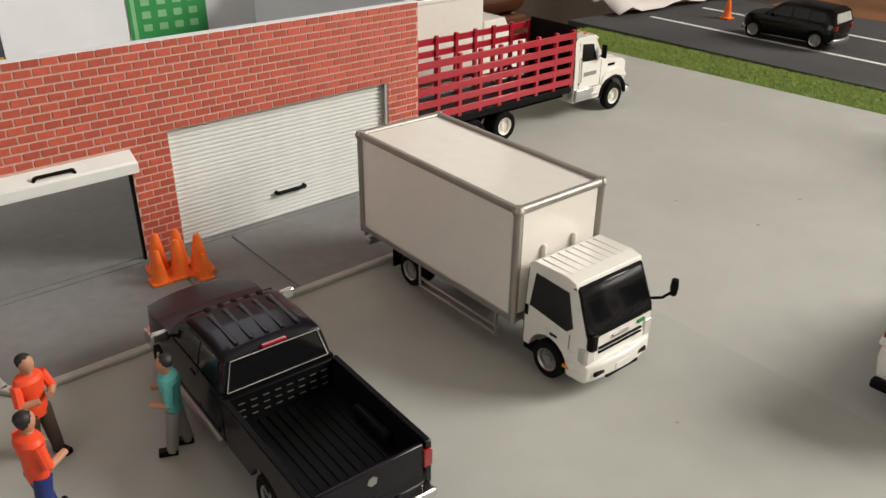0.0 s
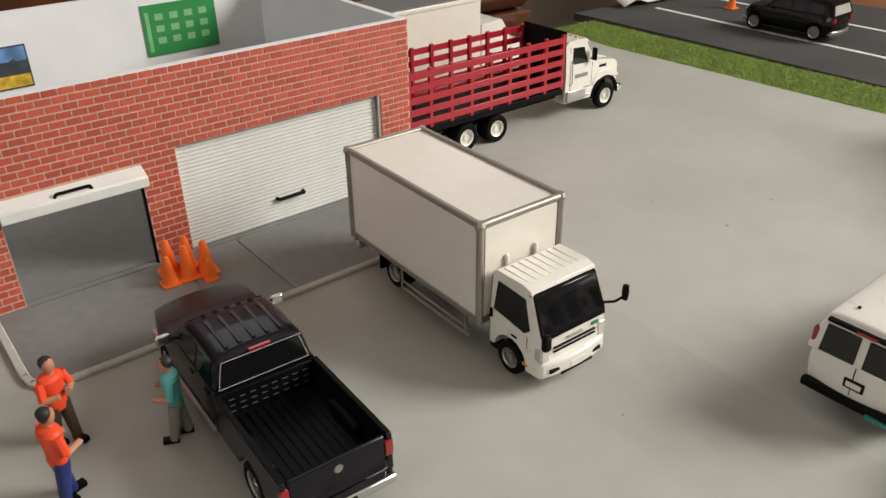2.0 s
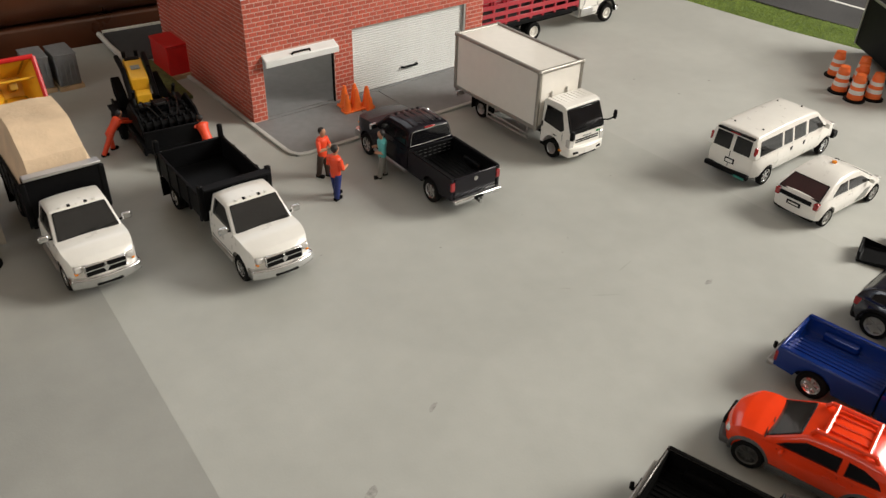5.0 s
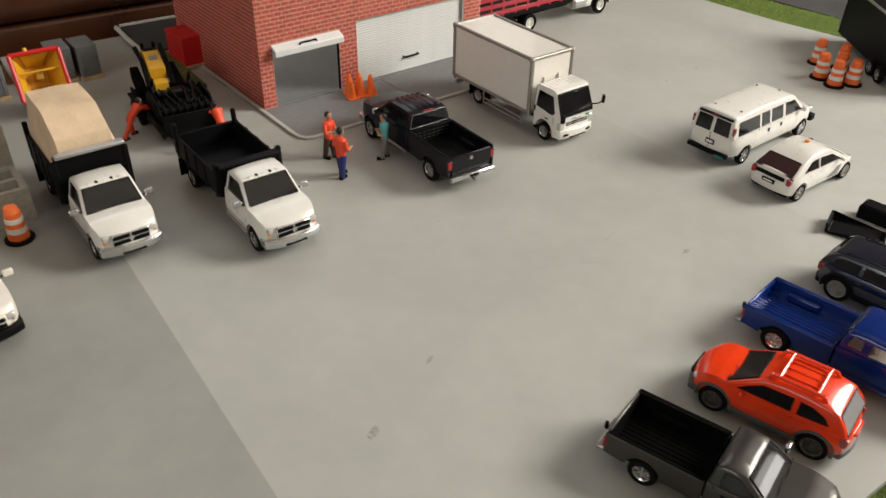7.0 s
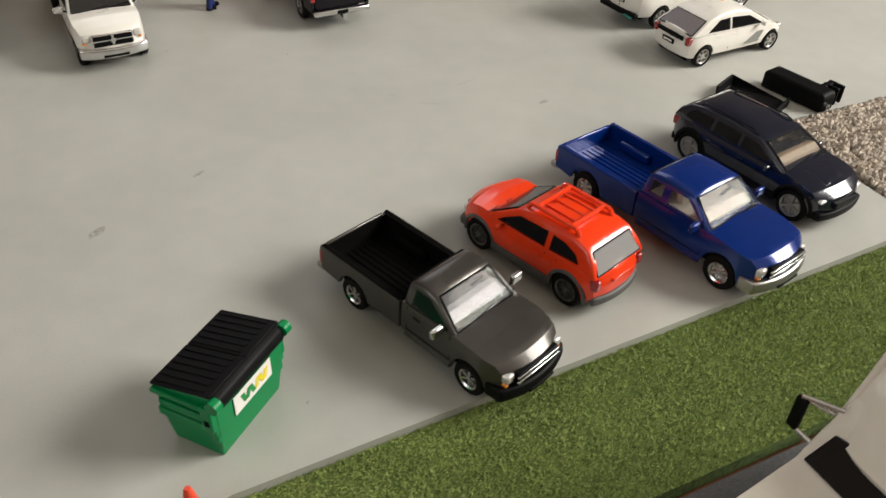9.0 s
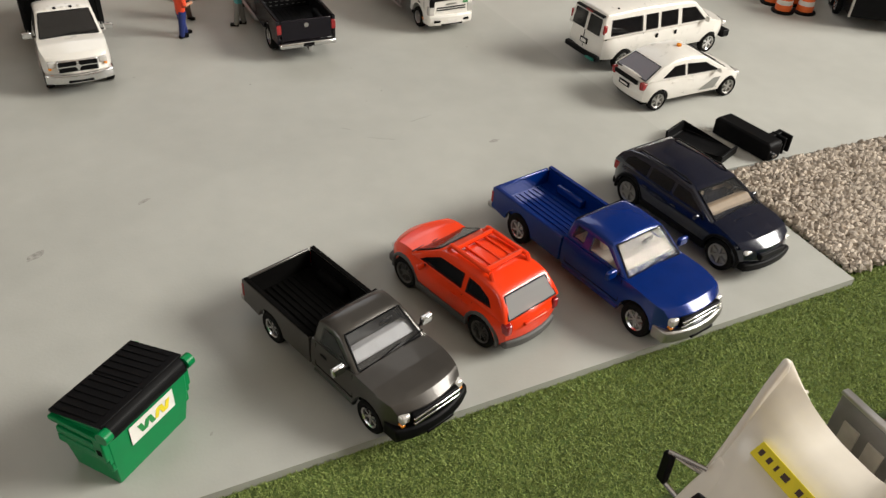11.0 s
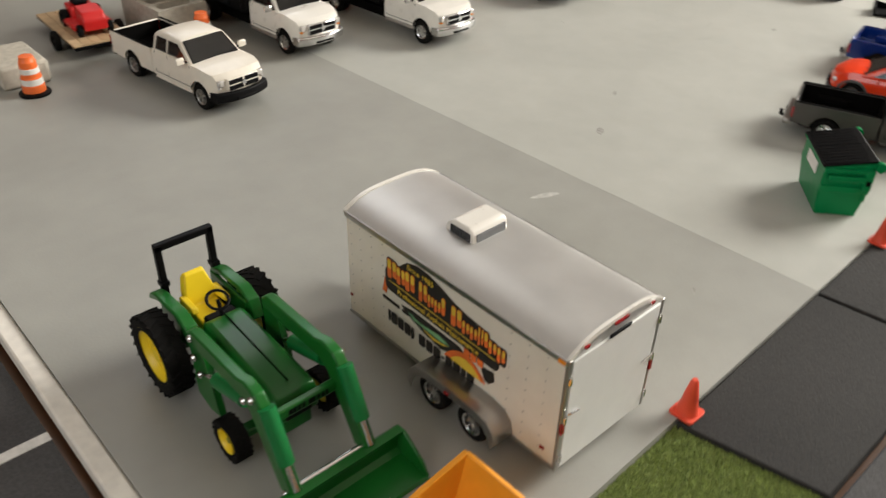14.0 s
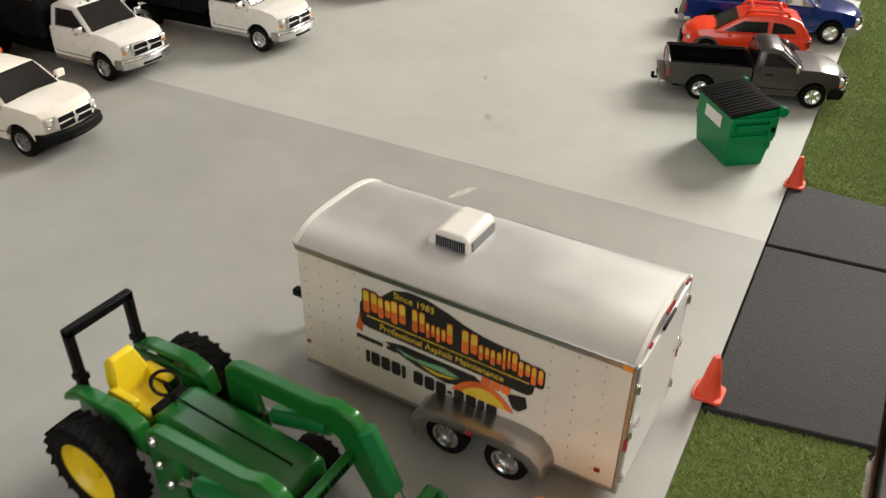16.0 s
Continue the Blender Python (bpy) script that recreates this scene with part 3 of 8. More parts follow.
# wide closed roller door
door = part("roller_door", box(5.0, 11.7, 0.2, 0.24, 0.03, 3.35), DOOR_WHITE, garage, "closed white ribbed roller door", smooth=False)
slat_me = meshed("slat", prism([(0.20, 0.0), (0.165, 0.02), (0.155, 0.055), (0.168, 0.095), (0.20, 0.107)], 5.12, 11.63, "x"))
slat_me.materials.append(DOOR_WHITE)
for i in range(28):
    shared("slat", slat_me, door, (0, 0, 0.05 + i * 0.113))
part("handle", path_tube([(7.9, 0.16, 0.78), (7.92, 0.04, 0.78), (8.75, 0.04, 0.78), (8.77, 0.16, 0.78)], 0.055), BLACK, door, "black bar handle")
# narrow raised door, its lower edge hanging out of the opening
up = part("raised_door", panel([(0.62, -0.36, 2.74), (4.16, -0.36, 2.74), (4.16, 0.04, 2.93), (0.62, 0.04, 2.93)], 0.04), DOOR_WHITE, garage, "white door panel tilted up and open", bevel=0.03)
part("edge_strip", box(0.62, 4.16, -0.41, -0.33, 2.50, 2.76), DOOR_WHITE, up, bevel=0.02)
part("handle", path_tube([(1.9, -0.28, 2.78), (1.95, -0.30, 2.90), (2.75, -0.30, 2.90), (2.8, -0.28, 2.78)], 0.04), BLACK, up, "black bar handle")
# the black strip stands in for the shaded gap inside the narrow doorway
part("jamb", box(4.06, 4.115, 0.02, 0.14, 0.04, 2.6), BLACK, garage, "black strip standing in for the dark gap inside the doorway", smooth=False)
part("jamb", box(11.56, 11.645, 0.02, 0.14, 0.04, 3.18), STEEL, garage, "grey door rail", smooth=False)
part("floor_slab", box(GT + 0.06, GW - GT - 0.06, GT + 0.06, GD - 0.01, 0.0, 0.06), APRON, garage, "grey painted floor", smooth=False)

apron = thing("apron", BASE, "dark grey concrete apron before the garage with scored joints", "pavement", kind="structure")
for x0, x1, y0, y1 in ((-0.03, 4.44, -3.62, -0.07), (4.49, 6.3, -3.62, -0.07), (6.35, 13.0, -3.62, -0.07), (-0.03, 13.0, -0.015, 0.22)):
    part("panel", box(x0, x1, y0, y1, 0.0, 0.045), APRON, apron, bevel=0.01)
kerb = thing("kerb", BASE, "light grey low kerb strip round the apron", "kerb", kind="structure")
bm = bmesh.new()
line = [(-0.14, 12.0), (-0.14, -3.0), (-0.08, -3.35), (0.10, -3.6), (0.45, -3.72), (13.2, -3.72)]
for a, b in zip(line, line[1:]):
    d = (Vector(b) - Vector(a)).normalized()
    nrm = Vector((-d.y, d.x)) * 0.1
    quad = [Vector(a) + nrm - d * 0.05, Vector(a) - nrm - d * 0.05, Vector(b) - nrm + d * 0.05, Vector(b) + nrm + d * 0.05]
    prism([q[:] for q in quad], 0.0, 0.11, "z", bm)
part("kerb_stone", bm, KERB, kerb, bevel=0.03)


def bench(x0, x1, y0, y1, h, material, name, label):
    t = thing(name, BASE, label, "bench")
    part("top", box(x0, x1, y0, y1, h - 0.12, h), material, t, bevel=0.03)
    part("body", box(x0 + 0.08, x1 - 0.08, y0 + 0.08, y1 - 0.03, 0.06, h - 0.12), CRATE, t, bevel=0.02)
    for i in range(3):
        xa = lerp(x0 + 0.12, x1 - 0.12, i / 3)
        part("drawer", box(xa + 0.04, xa + (x1 - x0 - 0.24) / 3 - 0.04, y0 + 0.05, y0 + 0.075, 0.3, h - 0.25), STEEL, t, smooth=False)
    return t


bench(2.3, 4.6, 7.9, 9.2, 2.0, CRATE, "workbench", "grey workbench standing against the white wall")
bench(6.2, 9.4, 8.0, 9.2, 2.2, STEEL, "workbench", "long grey workbench standing against the white wall")
bench(9.5, 12.2, 7.9, 9.2, 2.3, BLACK_SOFT, "workbench", "dark workbench standing against the white wall")
bx = thing("storage_box", BASE, "green toolbox on the workbench", "box")
part("body", box(7.6, 9.2, 8.2, 9.0, 2.2, 2.55), BIN_GREEN, bx, bevel=0.05)
part("lid", box(7.55, 9.25, 8.15, 9.05, 2.55, 2.72), BIN_GREEN, bx, bevel=0.05)
poster = thing("poster", BASE, "green poster with pale unreadable panels on the wall", "poster")
part("sheet", box(7.9, 10.65, GD - 0.05, GD - 0.015, 3.05, 4.85), POSTER_GREEN, poster, smooth=False)
for i in range(4):
    for j in range(3):
        part("bar", box(8.35 + i * 0.55, 8.65 + i * 0.55, GD - 0.06, GD - 0.052, 3.45 + j * 0.42, 3.68 + j * 0.42), POSTER_PALE, poster, smooth=False)
part("strip", box(8.0, 8.14, GD - 0.06, GD - 0.052, 3.2, 4.6), POSTER_PALE, poster, smooth=False)
pic = thing("wall_picture", BASE, "landscape picture of blue mountains and yellow field", "picture")
part("sheet", box(1.5, 3.95, GD - 0.05, GD - 0.015, 2.85, 4.25), PICT_DARK, pic, smooth=False)
part("sky", box(1.55, 3.9, GD - 0.06, GD - 0.052, 3.75, 4.2), SKY_BLUE, pic, smooth=False)
part("field", box(1.55, 3.9, GD - 0.06, GD - 0.052, 2.9, 3.3), PICT_GOLD, pic, smooth=False)
part("mountain", prism([(1.6, 3.3), (2.0, 3.8), (2.3, 3.6), (2.7, 3.95), (3.1, 3.6), (3.5, 3.85), (3.9, 3.3)], GD - 0.068, GD - 0.061, "y"), PICT_DARK, pic, smooth=False)

# ---- vehicles ----


PANES = {GLASS_DARK: PANE_DARK, GLASS_GREY: PANE_GREY, GLASS_PALE: PANE_CLEAR}


def inset_poly(pts, d):
    """A convex outline moved inwards by d."""
    n = len(pts)
    area = sum(pts[i][0] * pts[(i + 1) % n][1] - pts[(i + 1) % n][0] * pts[i][1] for i in range(n))
    sign = 1 if area > 0 else -1
    out = []
    for i in range(n):
        p0, p1, p2 = Vector(pts[i - 1]), Vector(pts[i]), Vector(pts[(i + 1) % n])
        n1 = Vector((-(p1 - p0).y, (p1 - p0).x)).normalized() * sign
        n2 = Vector((-(p2 - p1).y, (p2 - p1).x)).normalized() * sign
        mid = n1 + n2
        out.append(tuple(p1 + mid * (d / max(0.35, 1 + n1.dot(n2)))))
    return out


def shrunk(pts, k):
    c = sum((Vector(p) for p in pts), Vector(pts[0]) * 0) / len(pts)
    return [tuple(c + (Vector(p) - c) * k) for p in pts]


def carved(bm, cutters, soft_edge):
    """The mesh after rounding its edges and cutting away the given solids."""
    tmp, tools = bpy.data.objects.new("carve", meshed("carve", bm)), []
    scene.collection.objects.link(tmp)
    mod = tmp.modifiers.new("bevel", "BEVEL")
    mod.width, mod.segments, mod.limit_method, mod.angle_limit = soft_edge * K, 3, "ANGLE", radians(32)
    for c in cutters:
        tool = bpy.data.objects.new("carve", meshed("carve", c))
        scene.collection.objects.link(tool)
        tools.append(tool)
        cut = tmp.modifiers.new("cut", "BOOLEAN")
        cut.operation, cut.object, cut.solver = "DIFFERENCE", tool, "EXACT"
    me = bpy.data.meshes.new_from_object(tmp.evaluated_get(bpy.context.evaluated_depsgraph_get()))
    for ob in [tmp, *tools]:
        bpy.data.objects.remove(ob)
    me.materials.clear()
    me.shade_smooth()
    me.set_sharp_from_angle(angle=radians(38))
    return me


def cabin(t, base_w, roof_w, belt, roof, pts, paint, glass, panes, front=None, rear=None, rear_glass=None, front_glass=None, soft_edge=0.07, inset=0.10, inside=INSIDE_DARK, rows=1):
    """The upper part of a car: a hollow painted shell from an (x, z) outline, with window holes, panes, seats and dashboard."""
    def gw(x, z):
        return lerp(base_w, roof_w, max(0.0, min(1.0, (z - belt) / (roof - belt))))

    def warp(x, y, z):
        f = y / base_w
        top = max(0.0, (z - belt) / (roof - belt) - 0.85) / 0.15
        return Vector((x, f * gw(x, z), z + 0.05 * top * (1 - f * f) - 0.03 * top * f ** 6))
    xs = [p[0] for p in pts]
    bm = shell(pts, base_w, warp, steps(min(xs), max(xs), 0.5), steps(belt, roof, 0.3), 8)
    hollow = [(x, max(z, belt + 0.03)) for x, z in inset_poly(pts, 0.065)]
    cuts = [shell(hollow, base_w, lambda x, y, z: Vector((x, math.copysign(gw(x, z) - 0.06, y), z)))]
    cuts += [prism(shrunk(poly, 0.95), -3, 3, "y") for poly in panes]
    shields = []
    for name, quad, gl in (("windscreen", front, front_glass or glass), ("rear_window", rear, rear_glass or glass)):
        if quad:
            (xb, zb), (xt, zt) = quad
            d = Vector((xt - xb, zt - zb))
            s = 1 if name == "windscreen" else -1
            nx, nz = Vector((d.y, -d.x)).normalized() * s
            cor = []
            for f, yy in ((0.07, 1), (0.07, -1), (0.90, -1), (0.90, 1)):
                x, z = xb + d.x * f, zb + d.y * f
                cor.append((x + nx * 0.004, yy * (gw(x, z) - inset), z + nz * 0.004))
            if s > 0:
                cor = cor[::-1]
            shields.append((name, cor, gl, (xb, zb, d, nx, nz)))
            cuts.append(panel(shrunk(cor, 0.97), 0.13))
    me = carved(bm, cuts, soft_edge)
    me.materials.append(paint)
    cab = new("cabin", me)
    cab.parent = t
    for poly in panes:
        for bm in side_pane(poly, gw):
            part("side_window", bm, PANES.get(glass, glass), cab)
    for name, cor, gl, (xb, zb, d, nx, nz) in shields:
        part(name, panel(cor, 0.014), PANES.get(gl, gl), cab, bevel=0.01)
        part("window_seal", path_tube([*cor, cor[0]], 0.022, 6), BLACK, cab)
        if name == "windscreen":
            for yy in (0.32, -0.30):
                x, z = xb + d.x * 0.08, zb + d.y * 0.08
                part("wiper", tube((x + nx * 0.04, yy, z + nz * 0.04), (xb + d.x * 0.16 + nx * 0.04, yy + 0.55, zb + d.y * 0.16 + nz * 0.04), 0.014, n=6), BLACK, cab)
    # seats, dashboard and steering wheel
    xr, xf = min(xs) + 0.14, max(xs) - 0.14
    part("cabin_floor", box(xr + 0.05, xf - 0.12, -base_w + 0.1, base_w - 0.1, belt - 0.06, belt + 0.075), INSIDE_GREY if inside is INSIDE_WHITE else inside, cab)
    xw = front[0][0] if front else xf
    part("dashboard", shell([(xw - 0.62, belt + 0.05), (xw - 0.60, belt + 0.20), (xw - 0.42, belt + 0.24), (xw - 0.22, belt + 0.10), (xw - 0.22, belt + 0.05)], base_w * 0.80), inside, cab, bevel=0.03)
    ring = lathe([(0.13, 0), (0.15, 0.02), (0.17, 0), (0.15, -0.02), (0.13, 0)], 14, "x", cap=False)
    part("steering_wheel", ring, INSIDE_DARK, cab).matrix_basis = pose((xw - 0.68) * K, base_w * 0.42 * K, (belt + 0.24) * K, 0, 25, 0)
    high = min(roof - 0.16, belt + 0.44)
    for r in range(rows):
        x = xw - 1.12 - 0.85 * r
        if x < xr + 0.1:
            break
        for s in (1, -1):
            seat = part("seat", shell([(x - 0.06, belt + 0.05), (x - 0.18, high), (x - 0.06, high + 0.02), (x + 0.08, belt + 0.05)], 0.25, lambda a, b, c, s=s: Vector((a, b + s * base_w * 0.42, c))), inside, cab, bevel=0.04)
            part("headrest", box(x - 0.19, x - 0.08, s * base_w * 0.42 - 0.12, s * base_w * 0.42 + 0.12, high - 0.02, high + 0.07), inside, seat, bevel=0.03)
    return cab, gw


def nose_warp(hw, x_front, x_rear, belt, sill, pinch=0.16, crown_up=0.045):
    def warp(x, y, z):
        k = 1.0
        if x > x_front - 0.9:
            k -= pinch * ((x - x_front + 0.9) / 0.9) ** 2
        if x < x_rear + 0.5:
            k -= 0.06 * ((x_rear + 0.5 - x) / 0.5) ** 2
        h = (z - sill) / max(belt - sill, 0.01)
        f = abs(y) / hw
        if x > x_front - 1.2:
            x -= 0.22 * f ** 2.2 * ((x - x_front + 1.2) / 1.2) ** 2
        if x < x_rear + 1.0:
            x += 0.14 * f ** 2.2 * ((x_rear + 1.0 - x) / 1.0) ** 2
        if h > 0.62:
            z += crown_up * (1 - f ** 2)
        k *= 1 - 0.035 * max(0, h - 0.45) ** 2 * 4 - 0.03 * max(0, 0.25 - h)
        return Vector((x, y * k, z))
    return warp


def seam(parent, pts, gw, r=0.011):
    """Thin dark door gaps on both flanks."""
    for s in (1, -1):
        part("door_gap", path_tube([(x, s * gw(x, z), z) for x, z in pts], r, 6), BLACK_SOFT, parent)


def mirror(t, x, y, z, material, size=(0.12, 0.30, 0.22)):
    s = 1 if y > 0 else -1
    m = part("mirror", box(x - size[0] / 2, x + size[0] / 2, y + s * 0.06, y + s * (0.06 + size[1]), z, z + size[2]), material, t, bevel=0.04)
    part("mirror_arm", tube((x + 0.02, y - s * 0.06, z + 0.04), (x, y + s * 0.1, z + 0.06), 0.03, n=8), BLACK, m)


def grille_ram(t, nose, hw, z0, z1, shell_mat=CHROME):
    """Crosshair grille: chrome surround, dark inset, four dark openings."""
    g = part("grille", box(nose - 0.2, nose + 0.03, -hw, hw, z0, z1), shell_mat, t, "bright crosshair grille", bevel=0.05)
    mid = (z0 + z1) / 2
    for ya, yb in ((-hw + 0.035, -0.035), (0.035, hw - 0.035)):
        for za, zb in ((z0 + 0.035, mid - 0.022), (mid + 0.022, z1 - 0.035)):
            part("opening", box(nose + 0.02, nose + 0.045, ya, yb, za, zb), BLACK, g, bevel=0.01)
    part("badge", tube((nose + 0.03, 0, mid), (nose + 0.07, 0, mid), 0.09, n=6), CHROME, g)
    return g

# faint sheen of the paint, laid on as a lighter patch

def pickup(name, m, label, paint, glass, wb, fo, ro, hw, cab_rear, cab_len, r=0.42, sill=0.52, belt=1.36, roof=1.98, hood=1.28, rail=1.36, bed_floor=0.78,
           bed=True, liner=BLACK_SOFT, bumper=CHROME, rim=CHROME, style="spoke", rear_pane=False, crew=False, lamps=0, grille="ram", front_bumper=None, glass_front=None, handles=None, inside=INSIDE_DARK):
    t = thing(name, m, label, "pickup truck" if bed else "dump truck")
    xf, xr = wb / 2, -wb / 2
    nose, tail = xf + fo, xr - ro
    wsx = cab_rear + cab_len          # foot of the windscreen
    outline = arch_profile([(cab_rear, sill), (cab_rear, belt), (wsx, belt + 0.02), (wsx + 0.5, belt + 0.01), (nose - 0.22, hood), (nose - 0.03, hood - 0.14), (nose, hood - 0.42), (nose - 0.04, sill + 0.1), (nose - 0.3, sill)], sill, [(xf, r * 1.22, r)])
    warp = nose_warp(hw, nose, -99, belt, sill)
    bm = shell(outline, hw, warp, steps(cab_rear, nose, 0.22), (sill + 0.25, (sill + belt) / 2, belt - 0.12), 8)
    body = part("body", bm, paint, t, bevel=0.05, segments=3)

    def bw(x, z):
        return abs(warp(x, hw, z).y)
    rf = wsx - 0.72
    cpts = [(cab_rear + 0.01, belt - 0.02), (cab_rear + 0.08, roof - 0.10), (cab_rear + 0.22, roof - 0.01), (lerp(cab_rear, rf, 0.5), roof + 0.02), (rf, roof - 0.02), (wsx, belt)]
    mid = lerp(cab_rear, wsx - 0.5, 0.5)
    z0, z1 = belt + 0.06, roof - 0.14
    if crew:
        panes = [[(cab_rear + 0.22, z0), (mid - 0.04, z0), (mid - 0.04, z1), (cab_rear + 0.28, z1)], [(mid + 0.06, z0), (wsx - 0.22, z0), (rf - 0.08, z1), (mid + 0.06, z1)]]
    elif rear_pane:
        panes = [[(cab_rear + 0.2, z0 + 0.05), (cab_rear + 0.6, z0 + 0.05), (cab_rear + 0.6, z1), (cab_rear + 0.24, z1)], [(cab_rear + 0.78, z0), (wsx - 0.22, z0), (rf - 0.08, z1), (cab_rear + 0.78, z1)]]
    else:
        panes = [[(cab_rear + 0.25, z0), (wsx - 0.22, z0), (rf - 0.08, z1), (cab_rear + 0.30, z1)]]
    cab, gw = cabin(t, hw * 0.95, hw * 0.80, belt, roof, cpts, paint, glass, panes, ((wsx, belt), (rf, roof)), ((cab_rear + 0.01, belt), (cab_rear + 0.10, roof - 0.04)), rear_glass=GLASS_DARK, front_glass=glass_front, inside=inside, rows=2 if crew else 1)
    seam(body, [(wsx - 0.12, belt - 0.02), (wsx - 0.10, sill + 0.12)], lambda x, z: bw(x, z) + 0.001)
    seam(body, [(cab_rear + 0.16, belt - 0.02), (cab_rear + 0.16, sill + 0.12), (wsx - 0.10, sill + 0.12)], lambda x, z: bw(x, z) + 0.001)
    if crew:
        seam(body, [(mid + 0.02, belt - 0.02), (mid + 0.02, sill + 0.12)], lambda x, z: bw(x, z) + 0.001)
    for s in (1, -1):
        for xh in ((cab_rear + 0.3, mid + 0.15) if crew else (cab_rear + 0.35,)):
            part("door_handle", box(xh, xh + 0.2, s * bw(xh, belt - 0.18) - 0.01, s * bw(xh, belt - 0.18) + 0.025 * s, belt - 0.2, belt - 0.15), handles or paint, body, bevel=0.01)
        mirror(t, wsx - 0.28, s * hw * 0.97, belt + 0.02, CHROME if bumper == CHROME or paint is GREY_PAINT else paint)
        part("headlamp", box(nose - 0.40, nose - 0.085, s * hw * 0.60, s * hw * 0.83, hood - 0.36, hood - 0.15), LENS_CLEAR, t, bevel=0.05)
        part("indicator", box(nose - 0.36, nose - 0.10, s * hw * 0.74, s * hw * 0.83, hood - 0.42, hood - 0.36), LENS_CLEAR if paint is CREAM_PAINT else LENS_AMBER, t, bevel=0.02)
        part("sill_step", tube((cab_rear + 0.1, s * (hw - (0 if bumper == CHROME else 0.06)), sill - 0.06), (wsx - 0.1, s * (hw - (0 if bumper == CHROME else 0.06)), sill - 0.06), 0.07, n=10), STEEL if bumper == CHROME else paint, t)
    if grille == "ram":
        grille_ram(t, nose - 0.02, hw * 0.58, hood - 0.52, hood - 0.12, shell_mat=CHROME if bumper == CHROME else paint)
    else:
        g = part("grille", box(nose - 0.12, nose + 0.015, -hw * 0.6, hw * 0.6, hood - 0.42, hood - 0.13), BLACK, t, bevel=0.03)
        for i in range(2):
            part("bar", box(nose - 0.02, nose + 0.04, -hw * 0.62, hw * 0.62, hood - 0.36 + i * 0.13, hood - 0.31 + i * 0.13), CHROME, g, bevel=0.015)
    fb = shell([(nose - 0.30, sill - 0.12), (nose + 0.10, sill - 0.10), (nose + 0.14, sill + 0.05), (nose + 0.10, sill + 0.22), (nose - 0.30, sill + 0.20)], hw * 0.97, None, (), (), 10)
    for v in fb.verts:
        v.co.x -= 0.24 * (abs(v.co.y) / hw) ** 2.2
    bmp = part("front_bumper", fb, front_bumper or bumper, t, bevel=0.04)
    part("air_slot", box(nose + 0.03, nose + 0.148, -hw * 0.36, hw * 0.36, sill - 0.04, sill + 0.04), BLACK, bmp, bevel=0.02)
    part("underbody", box(tail + 0.25, nose - 0.5, -hw * 0.62, hw * 0.62, r * 0.72, min(sill + 0.25, bed_floor - 0.08)), BLACK_SOFT, t, bevel=0.03)
    for x in (xf,) if not bed else (xf, xr):
        part("wheel_well", box(x - r * 1.2, x + r * 1.2, -hw * 0.86, hw * 0.86, sill, r * 2.15 if x > 0 else min(r * 2.15, bed_floor - 0.07)), BLACK_SOFT, t)
        for s in (1, -1):
            wheel(t, x, s * (hw - 0.13), r, 0.26, rim, style)
    for i in range(lamps):
        part("roof_lamp", box(rf - 0.10, rf + 0.02, -0.5 + i * 0.25 - 0.05, -0.5 + i * 0.25 + 0.05, roof - 0.02, roof + 0.035), BLACK if i % 2 or paint is NAVY_BLACK else paint, cab, bevel=0.015)
    if bed:
        bx1 = cab_rear - 0.05
        for s in (1, -1):
            out = arch_profile([(tail, sill + 0.06), (tail, rail - 0.03), (tail + 0.04, rail), (bx1, rail), (bx1, sill)], sill, [(xr, r * 1.22, r)])
            sh = prism(out, s * (hw - 0.10), s * hw, "y")
            for x in steps(tail, bx1, 0.3):
                bmesh.ops.bisect_plane(sh, geom=sh.verts[:] + sh.edges[:] + sh.faces[:], plane_co=(x, 0, 0), plane_no=(1, 0, 0))
            part("bed_side", sh, paint, t, bevel=0.035)
            part("bed_liner", box(tail + 0.08, bx1 - 0.06, s * (hw - 0.13), s * (hw - 0.1), bed_floor, rail - 0.05), liner, t)
            part("rail_cap", box(tail + 0.05, bx1 - 0.02, s * (hw - 0.115), s * (hw - 0.015), rail, rail + 0.022), liner, t, bevel=0.01)
            part("wheel_hump", box(xr - 0.5, xr + 0.5, s * (hw - 0.32), s * (hw - 0.12), bed_floor, bed_floor + 0.26), liner, t, bevel=0.07, segments=3)
            part("tail_lamp", box(tail - 0.03, tail + 0.06, s * (hw - 0.15), s * (hw + 0.01), rail - 0.48, rail - 0.14), LENS_RED, t, bevel=0.02)
        fl = part("bed_floor", box(tail + 0.06, bx1 - 0.03, -hw + 0.11, hw - 0.11, bed_floor - 0.06, bed_floor), liner, t)
        rib = meshed("rib", box(tail + 0.15, bx1 - 0.12, -0.03, 0.03, 0, 0.025))
        rib.materials.append(liner)
        for i in range(9):
            shared("rib", rib, fl, (0, -hw * 0.62 + i * hw * 1.24 / 8, bed_floor))
        part("bed_front", box(bx1 - 0.07, bx1, -hw + 0.1, hw - 0.1, sill + 0.1, rail), liner, t, bevel=0.02)
        tg = part("tailgate", box(tail - 0.005, tail + 0.07, -hw + 0.15, hw - 0.15, sill + 0.12, rail - 0.01), paint, t, bevel=0.03)
        part("gate_liner", box(tail + 0.075, tail + 0.1, -hw + 0.16, hw - 0.16, bed_floor, rail - 0.05), liner, tg)
        part("emblem", tube((tail - 0.02, 0, rail - 0.22), (tail, 0, rail - 0.22), 0.09, n=6), SILVER, tg)
        rb = part("rear_bumper", box(tail - 0.22, tail + 0.03, -hw * 0.96, hw * 0.96, sill - 0.06, sill + 0.12), bumper, t, bevel=0.05)
